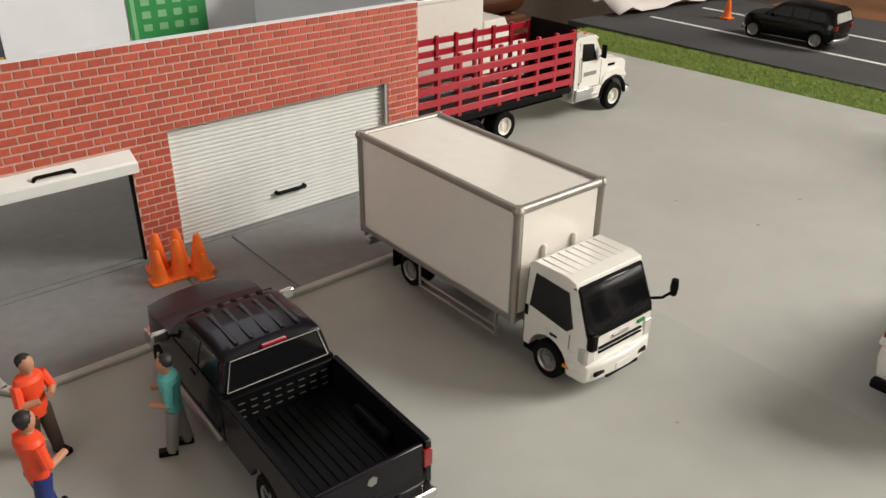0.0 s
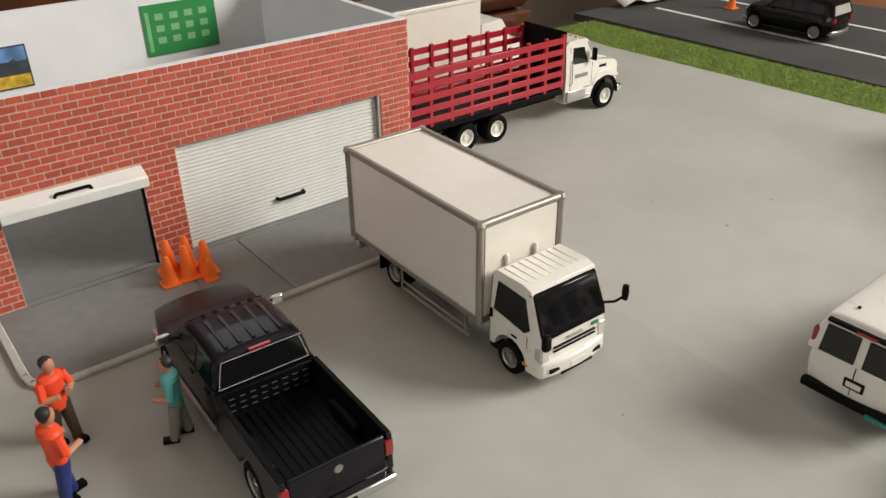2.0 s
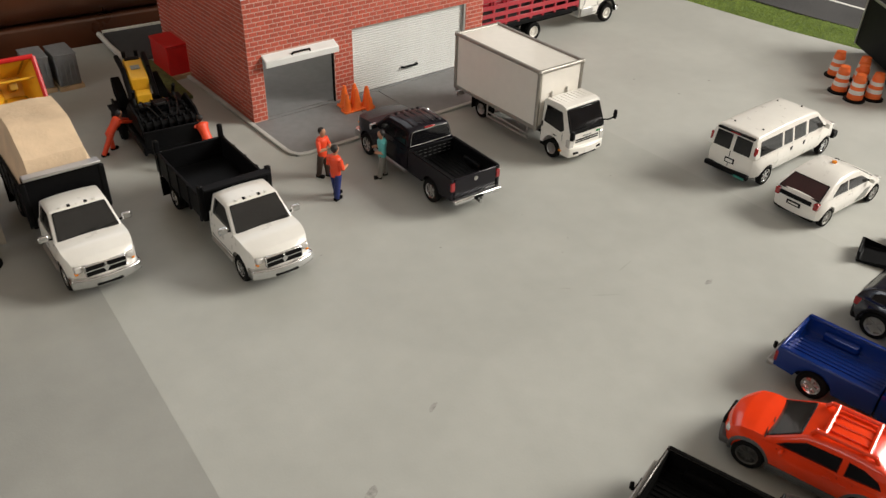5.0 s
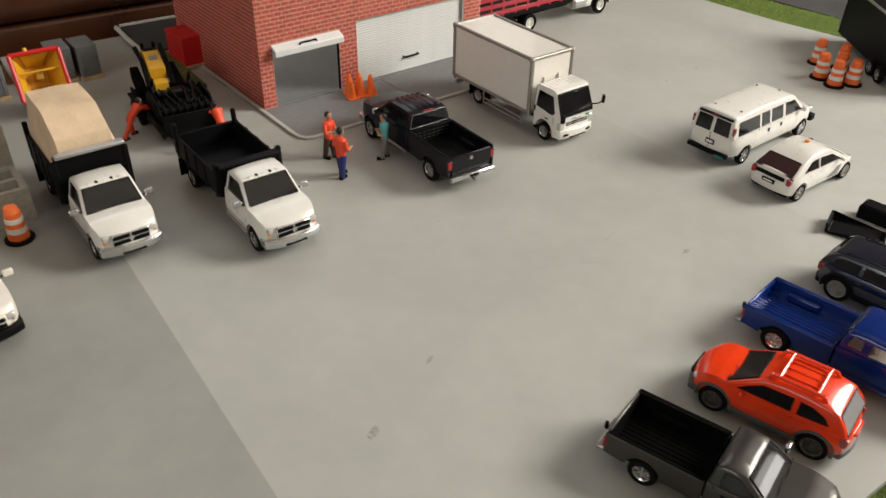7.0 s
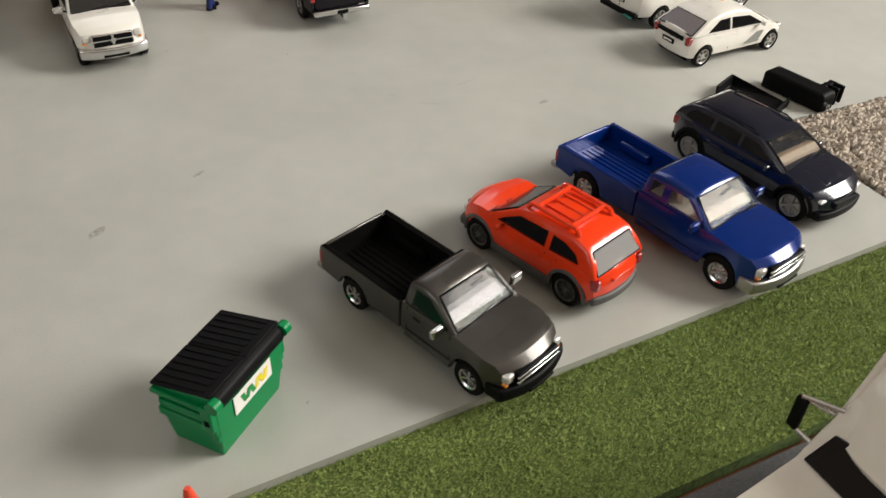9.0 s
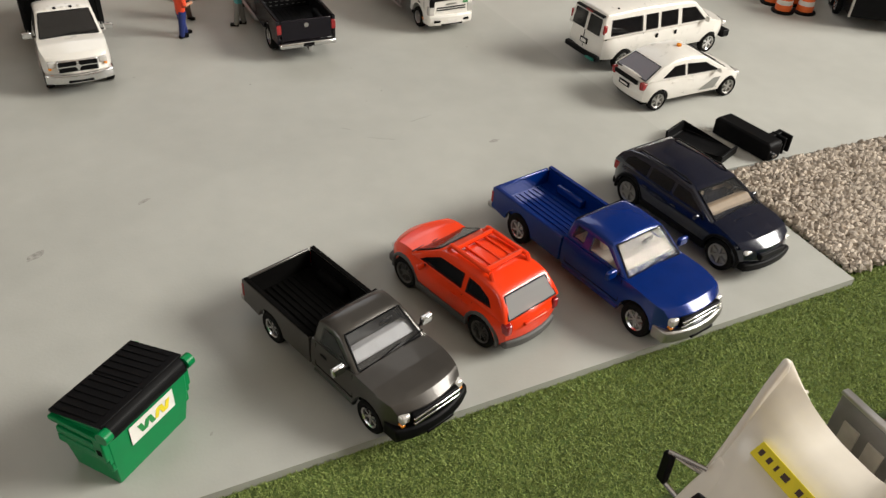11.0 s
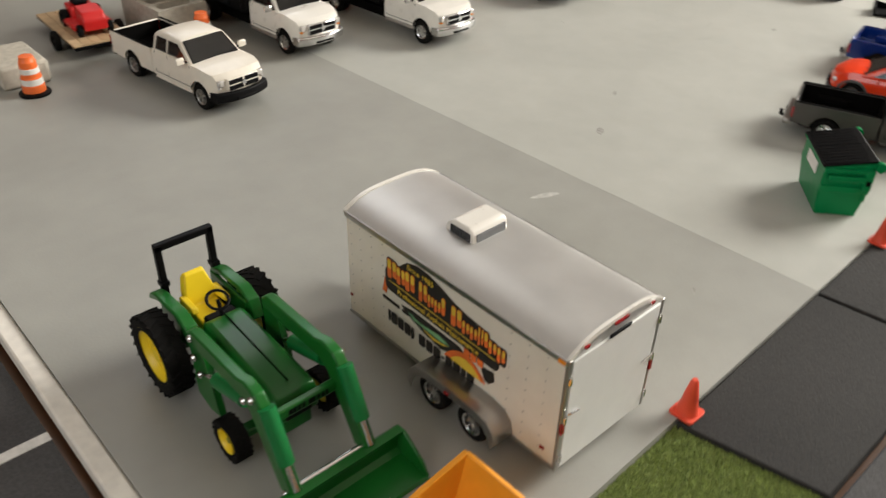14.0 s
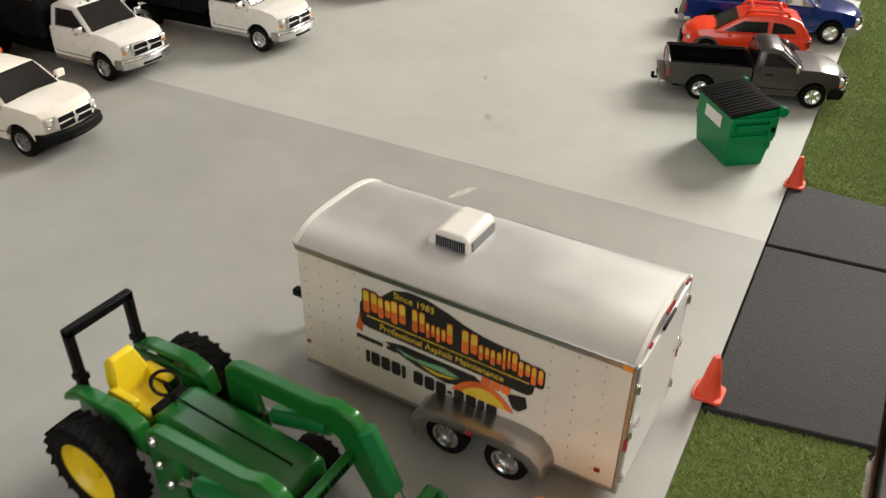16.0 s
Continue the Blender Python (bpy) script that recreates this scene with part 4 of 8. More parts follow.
        part("plate", box(tail - 0.235, tail - 0.21, -0.2, 0.2, sill - 0.02, sill + 0.1), BLACK, rb)
        part("hitch", tube((tail - 0.35, 0, sill - 0.16), (tail, 0, sill - 0.12), 0.05, n=8), CHROME if bumper == CHROME else BLACK, t)
        part("hitch_ball", tube((tail - 0.35, 0, sill - 0.16), (tail - 0.35, 0, sill + 0.02), 0.055, n=10), CHROME if bumper == CHROME else BLACK, t)
        if lamps:
            q = [(cab_rear - 0.012 + f * 0.09, yy * (gw(0, belt + f * (roof - belt)) - 0.09), belt + f * (roof - belt - 0.04)) for f, yy in ((0.05, 1), (0.05, -1), (0.92, -1), (0.92, 1), (0.05, 1))]
            part("window_frame", path_tube(q, 0.014, 6), CHROME, cab)
            for i in range(5):
                y = -0.56 + i * 0.28
                part("roof_rib", box(cab_rear + 0.3, rf - 0.25, y - 0.045, y + 0.045, roof, roof + 0.032 + 0.045 * (1 - (y / (hw * 0.8)) ** 2)), paint, cab, bevel=0.02)
            part("cowl_strip", path_tube([(wsx + 0.02 - 0.10 * f * f, f * hw * 0.86, belt + 0.085 - 0.05 * f * f) for f in (-1, -0.6, -0.2, 0.2, 0.6, 1)], 0.016, 6), CHROME, body)
            for j in range(3):
                for i in range(8):
                    y = -0.77 + i * 0.22
                    part("slot", box(bx1 - 0.09, bx1 - 0.068, y - 0.055, y + 0.055, rail - 0.16 - j * 0.14, rail - 0.145 - j * 0.14), CLADDING, t)
            part("brake_lamp", box(cab_rear + 0.06, cab_rear + 0.13, -0.22, 0.22, roof - 0.06, roof - 0.005), LENS_RED, cab, bevel=0.01)
    return t


def dump_bed(t, wb, cab_rear, hw, floor_z=1.15, wall_h=0.95, length=3.9, lever=True, load=False):
    """Dump body on a chassis behind the cab."""
    xr = -wb / 2
    x1 = cab_rear - 0.14
    x0 = x1 - length
    w = hw + 0.14
    part("chassis", box(x0 + 0.3, cab_rear + 0.3, -0.42, 0.42, 0.55, 0.85), BLACK_SOFT, t, bevel=0.03)
    b = part("dump_body", box(x0, x1, -w, w, floor_z - 0.12, floor_z), BLACK, t, "black steel dump body", bevel=0.02)
    for s in (1, -1):
        part("side_wall", box(x0, x1, s * w - 0.05, s * w + 0.05, floor_z, floor_z + wall_h), BLACK, b, bevel=0.025)
        for i in range(5):
            x = lerp(x0 + 0.1, x1 - 0.1, i / 4)
            part("stake", box(x - 0.06, x + 0.06, s * (w + 0.055) - 0.03, s * (w + 0.055) + 0.03, floor_z - 0.1, floor_z + wall_h), BLACK, b, bevel=0.015)
        part("mud_flap", box(xr - 0.75, xr - 0.70, s * (hw - 0.05) - 0.28, s * (hw - 0.05) + 0.28, 0.25, 1.0), BLACK_SOFT, t)
        for k in (0, 1):
            wheel(t, xr, s * (hw - 0.05 - 0.27 * k), 0.44, 0.25, CHROME, "steel")
    part("headboard", box(x1 - 0.06, x1 + 0.05, -w, w, floor_z, floor_z + wall_h + (0.62 if load else 0.35)), BLACK, b, bevel=0.03)
    gate = part("tailgate", box(x0 - 0.06, x0 + 0.04, -w, w, floor_z - 0.1, floor_z + wall_h - 0.05), BLACK, b, bevel=0.03)
    for s in (1, -1):
        part("gate_post", box(x0 - 0.12, x0 + 0.06, s * w - 0.09, s * w + 0.09, floor_z, floor_z + wall_h + (0.42 if s < 0 or not load else 0.1)), BLACK, gate, bevel=0.05)
        part("corner_post", box(x1 - 0.1, x1 + 0.08, s * w - 0.1, s * w + 0.1, floor_z, floor_z + wall_h + 0.42), BLACK, b, bevel=0.05)
    part("cab_shield", box(x1 - 0.02, x1 + 0.32, -w * 0.98, w * 0.98, floor_z + wall_h + (0.60 if load else 0.28), floor_z + wall_h + (0.70 if load else 0.36)), STEEL if load else BLACK, b, "silver cab shield lip" if load else "", bevel=0.02)
    return b, (x0, x1, w, floor_z, wall_h)


# dark pickup by the garage
pickup("pickup_truck", on_wheels((3.30, 12.55), (3.45, 7.96), 0.95, 1), "glossy dark plum pickup with a black bed and chrome bumpers", NAVY_BLACK, GLASS_DARK, 4.45, 1.05, 1.30, 1.08, -0.72, 2.38,
       r=0.46, sill=0.6, belt=1.52, roof=2.16, hood=1.42, rail=1.50, bed_floor=0.92, crew=True, lamps=5, liner=BLACK)
# white pickup beside the block
pickup("pickup_truck", on_wheels((-13.72, 6.92), (-14.18, 10.86), 0.92, -1), "white crew-cab pickup with a black bed and grey bumper", CREAM_PAINT, GLASS_GREY, 3.95, 0.98, 1.25, 1.02, -0.62, 2.25,
       r=0.43, crew=True, bumper=SILVER, front_bumper=BLACK, rim=SILVER, liner=BLACK_SOFT)
# two white dump trucks
d1 = pickup("dump_truck", on_wheels((-4.22, 7.09), (-4.49, 12.35), 0.92, -1), "white dump truck with an empty black dump body", WHITE_PAINT, GLASS_GREY, 5.27, 1.0, 0.9, 1.07, 0.52, 1.84,
            r=0.45, sill=0.58, belt=1.48, roof=2.22, hood=1.36, crew=False, bed=False, bumper=CHROME, lamps=5)
dump_bed(d1, 5.27, 0.52, 1.05, wall_h=0.82, length=3.8)
d2 = pickup("dump_truck", on_wheels((-8.92, 9.45), (-9.2, 14.7), 0.92, -1), "white dump truck heaped with tan sand in its black body", WHITE_PAINT, GLASS_GREY, 5.27, 1.0, 0.9, 1.07, 0.52, 1.84,
            r=0.45, sill=0.58, belt=1.48, roof=2.22, hood=1.36, crew=False, bed=False, bumper=CHROME, lamps=5)
b2, (x0, x1, w, fz, wh) = dump_bed(d2, 5.27, 0.52, 1.05, wall_h=1.12, length=3.8, load=True)
load = thing("sand_load", d2.matrix_world.copy(), "tan block of sand heaped in the dump body", "sand")
bm = bmesh.new()
NX, NY = 14, 10
grid = []
for i in range(NX + 1):
    row = []
    for j in range(NY + 1):
        u, v = i / NX, j / NY
        e = min(u, 1 - u, 0.12) / 0.12 * min(v, 1 - v, 0.12) / 0.12
        e = min(1.0, e * 6)
        z = fz + wh - 0.1 + (1.72 if u < 0.62 else lerp(1.72, 0.95, (u - 0.62) / 0.38)) * e + 0.07 * noise.noise((u * 4, v * 4, 3))
        row.append(bm.verts.new((lerp(x0 + 0.06, x1 - 0.08, u), lerp(-w + 0.06, w - 0.06, v), z)))
    grid.append(row)
for i in range(NX):
    for j in range(NY):
        bm.faces.new((grid[i][j], grid[i + 1][j], grid[i + 1][j + 1], grid[i][j + 1]))
ext = bmesh.ops.extrude_face_region(bm, geom=bm.faces[:])
for v in ext["geom"]:
    if isinstance(v, bmesh.types.BMVert):
        v.co.z = fz + 0.01
part("sand", bm, SAND, load)

# row by the verge
pickup("pickup_truck", on_wheels((0.78, -10.38), (-0.34, -7.24), 0.86, -1), "metallic grey regular-cab pickup with an empty black bed", GREY_PAINT, GLASS_DARK, 3.33, 0.92, 1.05, 0.96, -0.18, 1.45,
       r=0.38, sill=0.44, belt=1.16, roof=1.72, hood=1.08, rail=1.14, bed_floor=0.62, rim=CHROME, grille="bars", bumper=SILVER, front_bumper=BLACK, glass_front=GLASS_PALE, handles=BLACK, inside=INSIDE_WHITE)
pickup("pickup_truck", on_wheels((7.32, -9.90), (6.46, -5.85), 0.92, -1), "bright blue extended-cab pickup with a blue bed", BLUE_PAINT, GLASS_PALE, 4.14, 0.98, 1.08, 1.02, -0.45, 2.05,
       r=0.42, sill=0.46, belt=1.20, roof=1.79, hood=1.12, rail=1.15, bed_floor=0.70, rear_pane=True, rim=CHROME, grille="bars", bumper=SILVER, front_bumper=SILVER, liner=BLUE_PAINT, inside=INSIDE_CREAM)


def car(name, m, label, paint, glass, wb, hw, top, cab_pts, panes, belt, roof, r, sill, front_q, rear_q, rim, style, cladding=None, front_glass=None, rear_glass=None, category="car", inside=INSIDE_DARK):
    """A closed car; top is its lower outline from rear bottom over the top to front bottom."""
    t = thing(name, m, label, category)
    xs = [p[0] for p in top]
    nose, tail = max(xs), min(xs)
    out = arch_profile(top, sill, [(wb / 2, r * 1.16, r), (-wb / 2, r * 1.16, r)])
    warp0 = nose_warp(hw, nose, tail, belt, sill, 0.20)

    def warp(x, y, z):
        v = warp0(x, y, z)
        if x < tail + 0.7:
            v.y *= 1 - 0.10 * ((tail + 0.7 - x) / 0.7) ** 2
        h = (z - sill) / (belt - sill)
        v.y *= 1 - 0.055 * ((h - 0.5) / 0.5) ** 2
        return v
    body = part("body", shell(out, hw, warp, steps(tail, nose, 0.2), steps(sill, belt, (belt - sill) / 6), 8), paint, t, bevel=0.07, segments=3)

    def bw(x, z):
        return abs(warp(x, hw, z).y)
    cab, gw = cabin(t, hw * 0.95, hw * 0.76, belt - 0.02, roof, cab_pts, paint, glass, panes, front_q, rear_q, rear_glass=rear_glass, front_glass=front_glass, soft_edge=0.06, inset=0.13, inside=inside, rows=2)
    part("underbody", box(tail + 0.3, nose - 0.3, -hw * 0.7, hw * 0.7, sill - 0.16, sill + 0.25), BLACK_SOFT, t, bevel=0.03)
    for x in (wb / 2, -wb / 2):
        part("wheel_well", box(x - r * 1.14, x + r * 1.14, -hw * 0.80, hw * 0.80, sill - 0.02, r * 1.9), BLACK_SOFT, t)
        for s in (1, -1):
            wheel(t, x, s * (hw - 0.12), r, 0.23, rim, style, 0.68)
            if cladding:
                arc = [(x + r * 1.2 * math.cos(radians(a)), s * (bw(x + r * 1.2 * math.cos(radians(a)), r) + 0.008), r + r * 1.2 * math.sin(radians(a))) for a in range(-10, 191, 20)]
                part("arch_trim", path_tube(arc, 0.05, 8), cladding, t)
    if cladding:
        for s in (1, -1):
            part("sill_trim", box(-wb / 2 + r * 1.2, wb / 2 - r * 1.2, s * (hw - 0.08), s * (hw + 0.02), sill - 0.04, sill + 0.14), cladding, t, bevel=0.03)
    return t, cab, body, bw, gw, nose, tail


def car_details(t, cab, body, bw, nose, tail, belt, sill, hw, paint, doors, lamp_z, tail_z, mirror_x, bumper=None, lens_h=0.2):
    for x in doors:
        seam(body, [(x, belt - 0.02), (x, sill + 0.12)], lambda xx, z: bw(xx, z) + 0.002, 0.009)
    for s in (1, -1):
        for x in doors[:-1]:
            part("door_handle", box(x + 0.1, x + 0.28, s * bw(x, belt - 0.14) - 0.012, s * bw(x, belt - 0.14) + 0.028 * s, belt - 0.16, belt - 0.11), paint, body, bevel=0.012)
        mirror(t, mirror_x, s * hw * 0.92, belt - 0.02, paint, (0.1, 0.2, 0.14))
        yl = bw(nose - 0.15, lamp_z)
        part("headlamp", box(nose - 0.46, nose - 0.17, s * yl * 0.66, s * yl * 0.97, lamp_z - lens_h / 2, lamp_z + lens_h / 2), LENS_CLEAR, t, bevel=0.06, segments=3)
        yt = bw(tail + 0.12, tail_z)
        part("tail_lamp", box(tail + 0.06, tail + 0.30, s * yt * 0.78, s * yt * 1.0, tail_z - 0.13, tail_z + 0.14), LENS_RED, t, bevel=0.05, segments=3)
    part("grille", box(nose - 0.14, nose + 0.012, -hw * 0.45, hw * 0.45, lamp_z - 0.22, lamp_z - 0.04), BLACK, t, bevel=0.03)
    if bumper:
        for x0, x1 in ((tail - 0.05, tail + 0.25), (nose - 0.28, nose + 0.05)):
            bm = cross_cut(box(x0, x1, -hw * 0.86, hw * 0.86, sill - 0.06, sill + 0.16), hw * 0.86, 8)
            for v in bm.verts:
                v.co.x -= math.copysign(0.22 * (abs(v.co.y) / hw) ** 2.2, v.co.x)
            part("bumper_trim", bm, bumper, t, bevel=0.06, segments=3)


# orange crossover
WB = 2.63
t, cab, body, bw, gw, nose, tail = car("suv", on_wheels((3.06, -6.47), (3.86, -8.98), 0.82, 1), "bright orange crossover car with roof rails and grey cladding", ORANGE_PAINT, GLASS_DARK, WB, 0.92,
    [(-1.98, 0.34), (-2.10, 0.55), (-2.10, 0.80), (-2.02, 1.00), (-1.90, 1.10), (-0.5, 1.08), (0.9, 1.13), (1.40, 1.14), (1.78, 1.07), (2.04, 0.92), (2.16, 0.66), (2.08, 0.34)],
    [(-2.00, 1.02), (-1.84, 1.30), (-1.62, 1.55), (-1.30, 1.65), (-0.75, 1.70), (-0.2, 1.69), (0.30, 1.60), (1.22, 1.04)],
    [[(-1.50, 1.20), (-0.72, 1.15), (-0.72, 1.50), (-1.05, 1.48), (-1.38, 1.36)], [(-0.58, 1.15), (0.80, 1.13), (0.62, 1.26), (0.22, 1.48), (-0.58, 1.51)]], 1.08, 1.70, 0.40, 0.34,
    ((1.19, 1.06), (0.32, 1.60)), ((-1.98, 1.05), (-1.62, 1.55)), TRIM_DARK, "multi", cladding=CLADDING, front_glass=GLASS_GREY, rear_glass=PANE_SILVER, inside=INSIDE_WHITE)
car_details(t, cab, body, bw, nose, tail, 1.03, 0.34, 0.92, ORANGE_PAINT, (-0.95, -0.62, 0.75), 0.78, 0.84, 0.62, bumper=CLADDING, lens_h=0.16)
part("tailgate_lip", box(-2.13, -2.03, -0.34, 0.34, 0.84, 0.91), ORANGE_PAINT, body, bevel=0.02)
for s in (1, -1):
    part("roof_rail", path_tube([(-1.25, s * 0.56, 1.62), (-1.15, s * 0.56, 1.79), (0.1, s * 0.56, 1.79), (0.2, s * 0.56, 1.64)], 0.055, 8), ORANGE_PAINT, cab)
for x in (-1.0, -0.05):
    part("cross_bar", tube((x, -0.58, 1.79), (x, 0.58, 1.79), 0.055, n=8), ORANGE_PAINT, cab)
for y in (-0.3, 0.0, 0.3):
    part("roof_slat", box(-0.98, -0.07, y - 0.03, y + 0.03, 1.72, 1.775), ORANGE_PAINT, cab, bevel=0.015)

# navy suv


t, cab, body, bw, gw, nose, tail = car("suv", on_wheels((10.80, -8.66), (10.25, -5.25), 0.90, -1), "glossy dark navy family suv with a pale windscreen", NAVY_PAINT, GLASS_DARK, 3.3, 1.02,
    [(-2.42, 0.36), (-2.52, 0.6), (-2.50, 0.95), (-2.40, 1.14), (1.1, 1.13), (1.7, 1.08), (2.15, 0.98), (2.42, 0.82), (2.50, 0.58), (2.42, 0.36)],
    [(-2.44, 1.08), (-2.30, 1.34), (-2.06, 1.52), (-1.6, 1.60), (-0.7, 1.63), (0.25, 1.57), (1.28, 1.08)],
    [[(-2.02, 1.20), (-1.20, 1.17), (-1.20, 1.46), (-1.78, 1.45), (-1.98, 1.36)], [(-1.08, 1.17), (-0.30, 1.17), (-0.30, 1.47), (-1.08, 1.47)], [(-0.18, 1.17), (0.84, 1.16), (0.25, 1.44), (-0.18, 1.47)]], 1.10, 1.62, 0.43, 0.36,
    ((1.25, 1.10), (0.27, 1.565)), ((-2.38, 1.16), (-2.08, 1.51)), SILVER, "spoke", cladding=BLACK, front_glass=GLASS_PALE, inside=INSIDE_TAN)
car_details(t, cab, body, bw, nose, tail, 1.06, 0.36, 1.02, NAVY_PAINT, (-1.3, -0.25, 0.9), 0.80, 0.9, 0.8, bumper=BLACK, lens_h=0.11)
for s in (1, -1):
    part("roof_rail", path_tube([(-1.8, s * 0.68, 1.57), (-1.7, s * 0.68, 1.655), (-0.1, s * 0.68, 1.66), (0.1, s * 0.68, 1.58)], 0.022, 8), GLOSS_BLACK, cab)
part("hood_bulge", shell([(1.35, 1.08), (1.42, 1.155), (2.05, 1.05), (2.15, 0.96)], 0.42), NAVY_PAINT, body, bevel=0.04)

# white hatchback with a beacon
t, cab, body, bw, gw, nose, tail = car("hatchback_car", on_wheels((17.6, -0.58), (14.44, -0.74), 0.86, -1), "white hatchback with a dark tailgate and orange beacon", WHITE_PAINT, GLASS_DARK, 3.13, 0.98,
    [(-2.25, 0.36), (-2.34, 0.62), (-2.28, 0.98), (-2.15, 1.12), (1.1, 1.06), (1.75, 0.95), (2.2, 0.72), (2.3, 0.5), (2.2, 0.36)],
    [(-2.18, 1.08), (-1.42, 1.52), (-0.9, 1.68), (-0.2, 1.72), (0.3, 1.64), (1.5, 1.0)],
    [[(-1.5, 1.16), (-0.55, 1.14), (-0.55, 1.50), (-1.0, 1.48)], [(-0.45, 1.14), (0.95, 1.12), (0.35, 1.44), (-0.45, 1.50)]], 1.1, 1.69, 0.37, 0.34,
    ((1.42, 1.05), (0.32, 1.61)), ((-2.18, 1.08), (-1.42, 1.52)), SILVER, "spoke", rear_glass=mat("maroon_glass", (0.035, 0.008, 0.010), 0.1, coat=0.5, var=0.4))
car_details(t, cab, body, bw, nose, tail, 1.1, 0.36, 0.98, WHITE_PAINT, (-1.2, -0.5, 0.95), 0.74, 0.92, 0.85)
part("tailgate_panel", box(tail - 0.012, tail + 0.06, -0.62, 0.62, 0.92, 1.08), BLACK, body, bevel=0.03)
pl = part("number_plate", box(tail - 0.03, tail + 0.01, -0.27, 0.27, 0.68, 0.84), BLACK, body, bevel=0.01)
part("bar", box(tail - 0.035, tail - 0.03, -0.20, 0.20, 0.73, 0.79), REFLECT, pl)
bc = part("beacon", lathe([(0.1, 1.66), (0.1, 1.74), (0.085, 1.84), (0.0, 1.86)], 16, "z", at_=(-0.25, 0, 0)), LENS_AMBER, cab, "orange beacon lamp")
for s in (1, -1):
    part("door_graphic", panel([(0.15, s * (bw(0.2, 0.7) + 0.008), 0.48), (0.85, s * (bw(0.8, 0.7) + 0.008), 0.48), (1.05, s * (bw(1.0, 0.8) + 0.008), 0.86), (0.75, s * (bw(0.7, 0.8) + 0.008), 0.86)], 0.003), GREYS, body)

# white passenger van
VW = 1.12
t, cab, body, bw, gw, nose, tail = car("passenger_van", on_wheels((19.45, 2.86), (15.03, 2.46), 0.95, -1), "white passenger van with dark windows and black rear bumper", WHITE_PAINT, GLASS_DARK, 4.3, VW,
    [(-3.2, 0.5), (-3.22, 0.9), (-3.18, 1.34), (1.8, 1.34), (2.3, 1.30), (2.95, 1.16), (3.1, 0.95), (3.1, 0.5)],
    [(-3.18, 1.3), (-3.08, 1.95), (-2.95, 2.16), (-1.0, 2.22), (0.9, 2.16), (1.25, 2.08), (2.15, 1.3)],
    [[(-2.85, 1.40), (-1.35, 1.40), (-1.35, 1.95), (-2.78, 1.95)], [(-1.2, 1.40), (-0.62, 1.40), (-0.62, 1.95), (-1.2, 1.95)], [(-0.48, 1.40), (0.35, 1.40), (0.35, 1.95), (-0.48, 1.95)], [(0.55, 1.40), (1.75, 1.40), (1.22, 1.92), (0.55, 1.95)]], 1.32, 2.2, 0.40, 0.5,
    ((2.12, 1.34), (1.26, 2.07)), None, CHROME, "spoke", category="van")
VB = bw(-3.1, 1.25)
for x in (-1.28, -0.55, 0.45, 1.85):
    seam(body, [(x, 1.3), (x, 0.6)], lambda xx, z: bw(xx, z) + 0.002, 0.009)
for s in (1, -1):
    part("tail_lamp", box(-3.15, -3.0, s * 0.90, s * 1.005, 1.34, 1.80), LENS_RED, t, bevel=0.03)
    part("rear_window", panel([(-3.185, s * 0.44 - 0.36, 1.36), (-3.185, s * 0.44 + 0.36, 1.36), (-3.105, s * 0.42 + 0.34, 1.97), (-3.105, s * 0.42 - 0.34, 1.97)], 0.02), GLASS_DARK, cab, bevel=0.02)
    part("headlamp", box(2.85, 3.08, s * 0.55, s * 0.92, 0.92, 1.12), LENS_CLEAR, t, bevel=0.04)
    mirror(t, 1.72, s * VW * 0.93, 1.36, WHITE_PAINT, (0.12, 0.20, 0.2))
    for x in (-0.5, 0.42):
        part("door_handle", box(x - 0.22, x - 0.1, s * bw(x, 1.15) - 0.01, s * bw(x, 1.15) + 0.03 * s, 1.05, 1.22), BLACK, body, bevel=0.012)
part("door_gap", box(-3.228, -3.2, -0.007, 0.007, 0.7, 1.34), BLACK_SOFT, body)
part("roof_band", box(-3.12, -2.98, -0.80, 0.80, 2.02, 2.09), BLACK, cab, bevel=0.02)
part("brake_lamp", box(-3.14, -3.05, -0.2, 0.2, 2.03, 2.08), LENS_RED, cab)
rb = part("rear_bumper", box(-3.30, -3.1, -VB - 0.02, VB + 0.02, 0.44, 0.64), BLACK, t, bevel=0.05)
part("step_pad", box(-3.38, -3.2, -0.86, -0.42, 0.46, 0.54), mat("teal_plastic", (0.03, 0.2, 0.16), 0.4), rb, bevel=0.02)
part("front_bumper", box(2.9, 3.28, -1.05, 1.05, 0.46, 0.76), BLACK, t, bevel=0.06)
part("grille", box(2.98, 3.13, -0.5, 0.5, 0.85, 1.1), BLACK, t, bevel=0.02)
pl = part("number_plate", box(-3.25, -3.21, -0.25, 0.15, 0.86, 1.06), BLACK, body)
part("bar", box(-3.256, -3.25, -0.2, 0.1, 0.9, 1.02), REFLECT, pl)
for x, y in ((-2.5, 0.5), (-2.3, -0.6), (0.6, 0.6), (0.9, -0.3)):
    part("roof_rivet", tube((x, y, 2.18), (x, y, 2.235), 0.035, n=8), BLACK, cab)

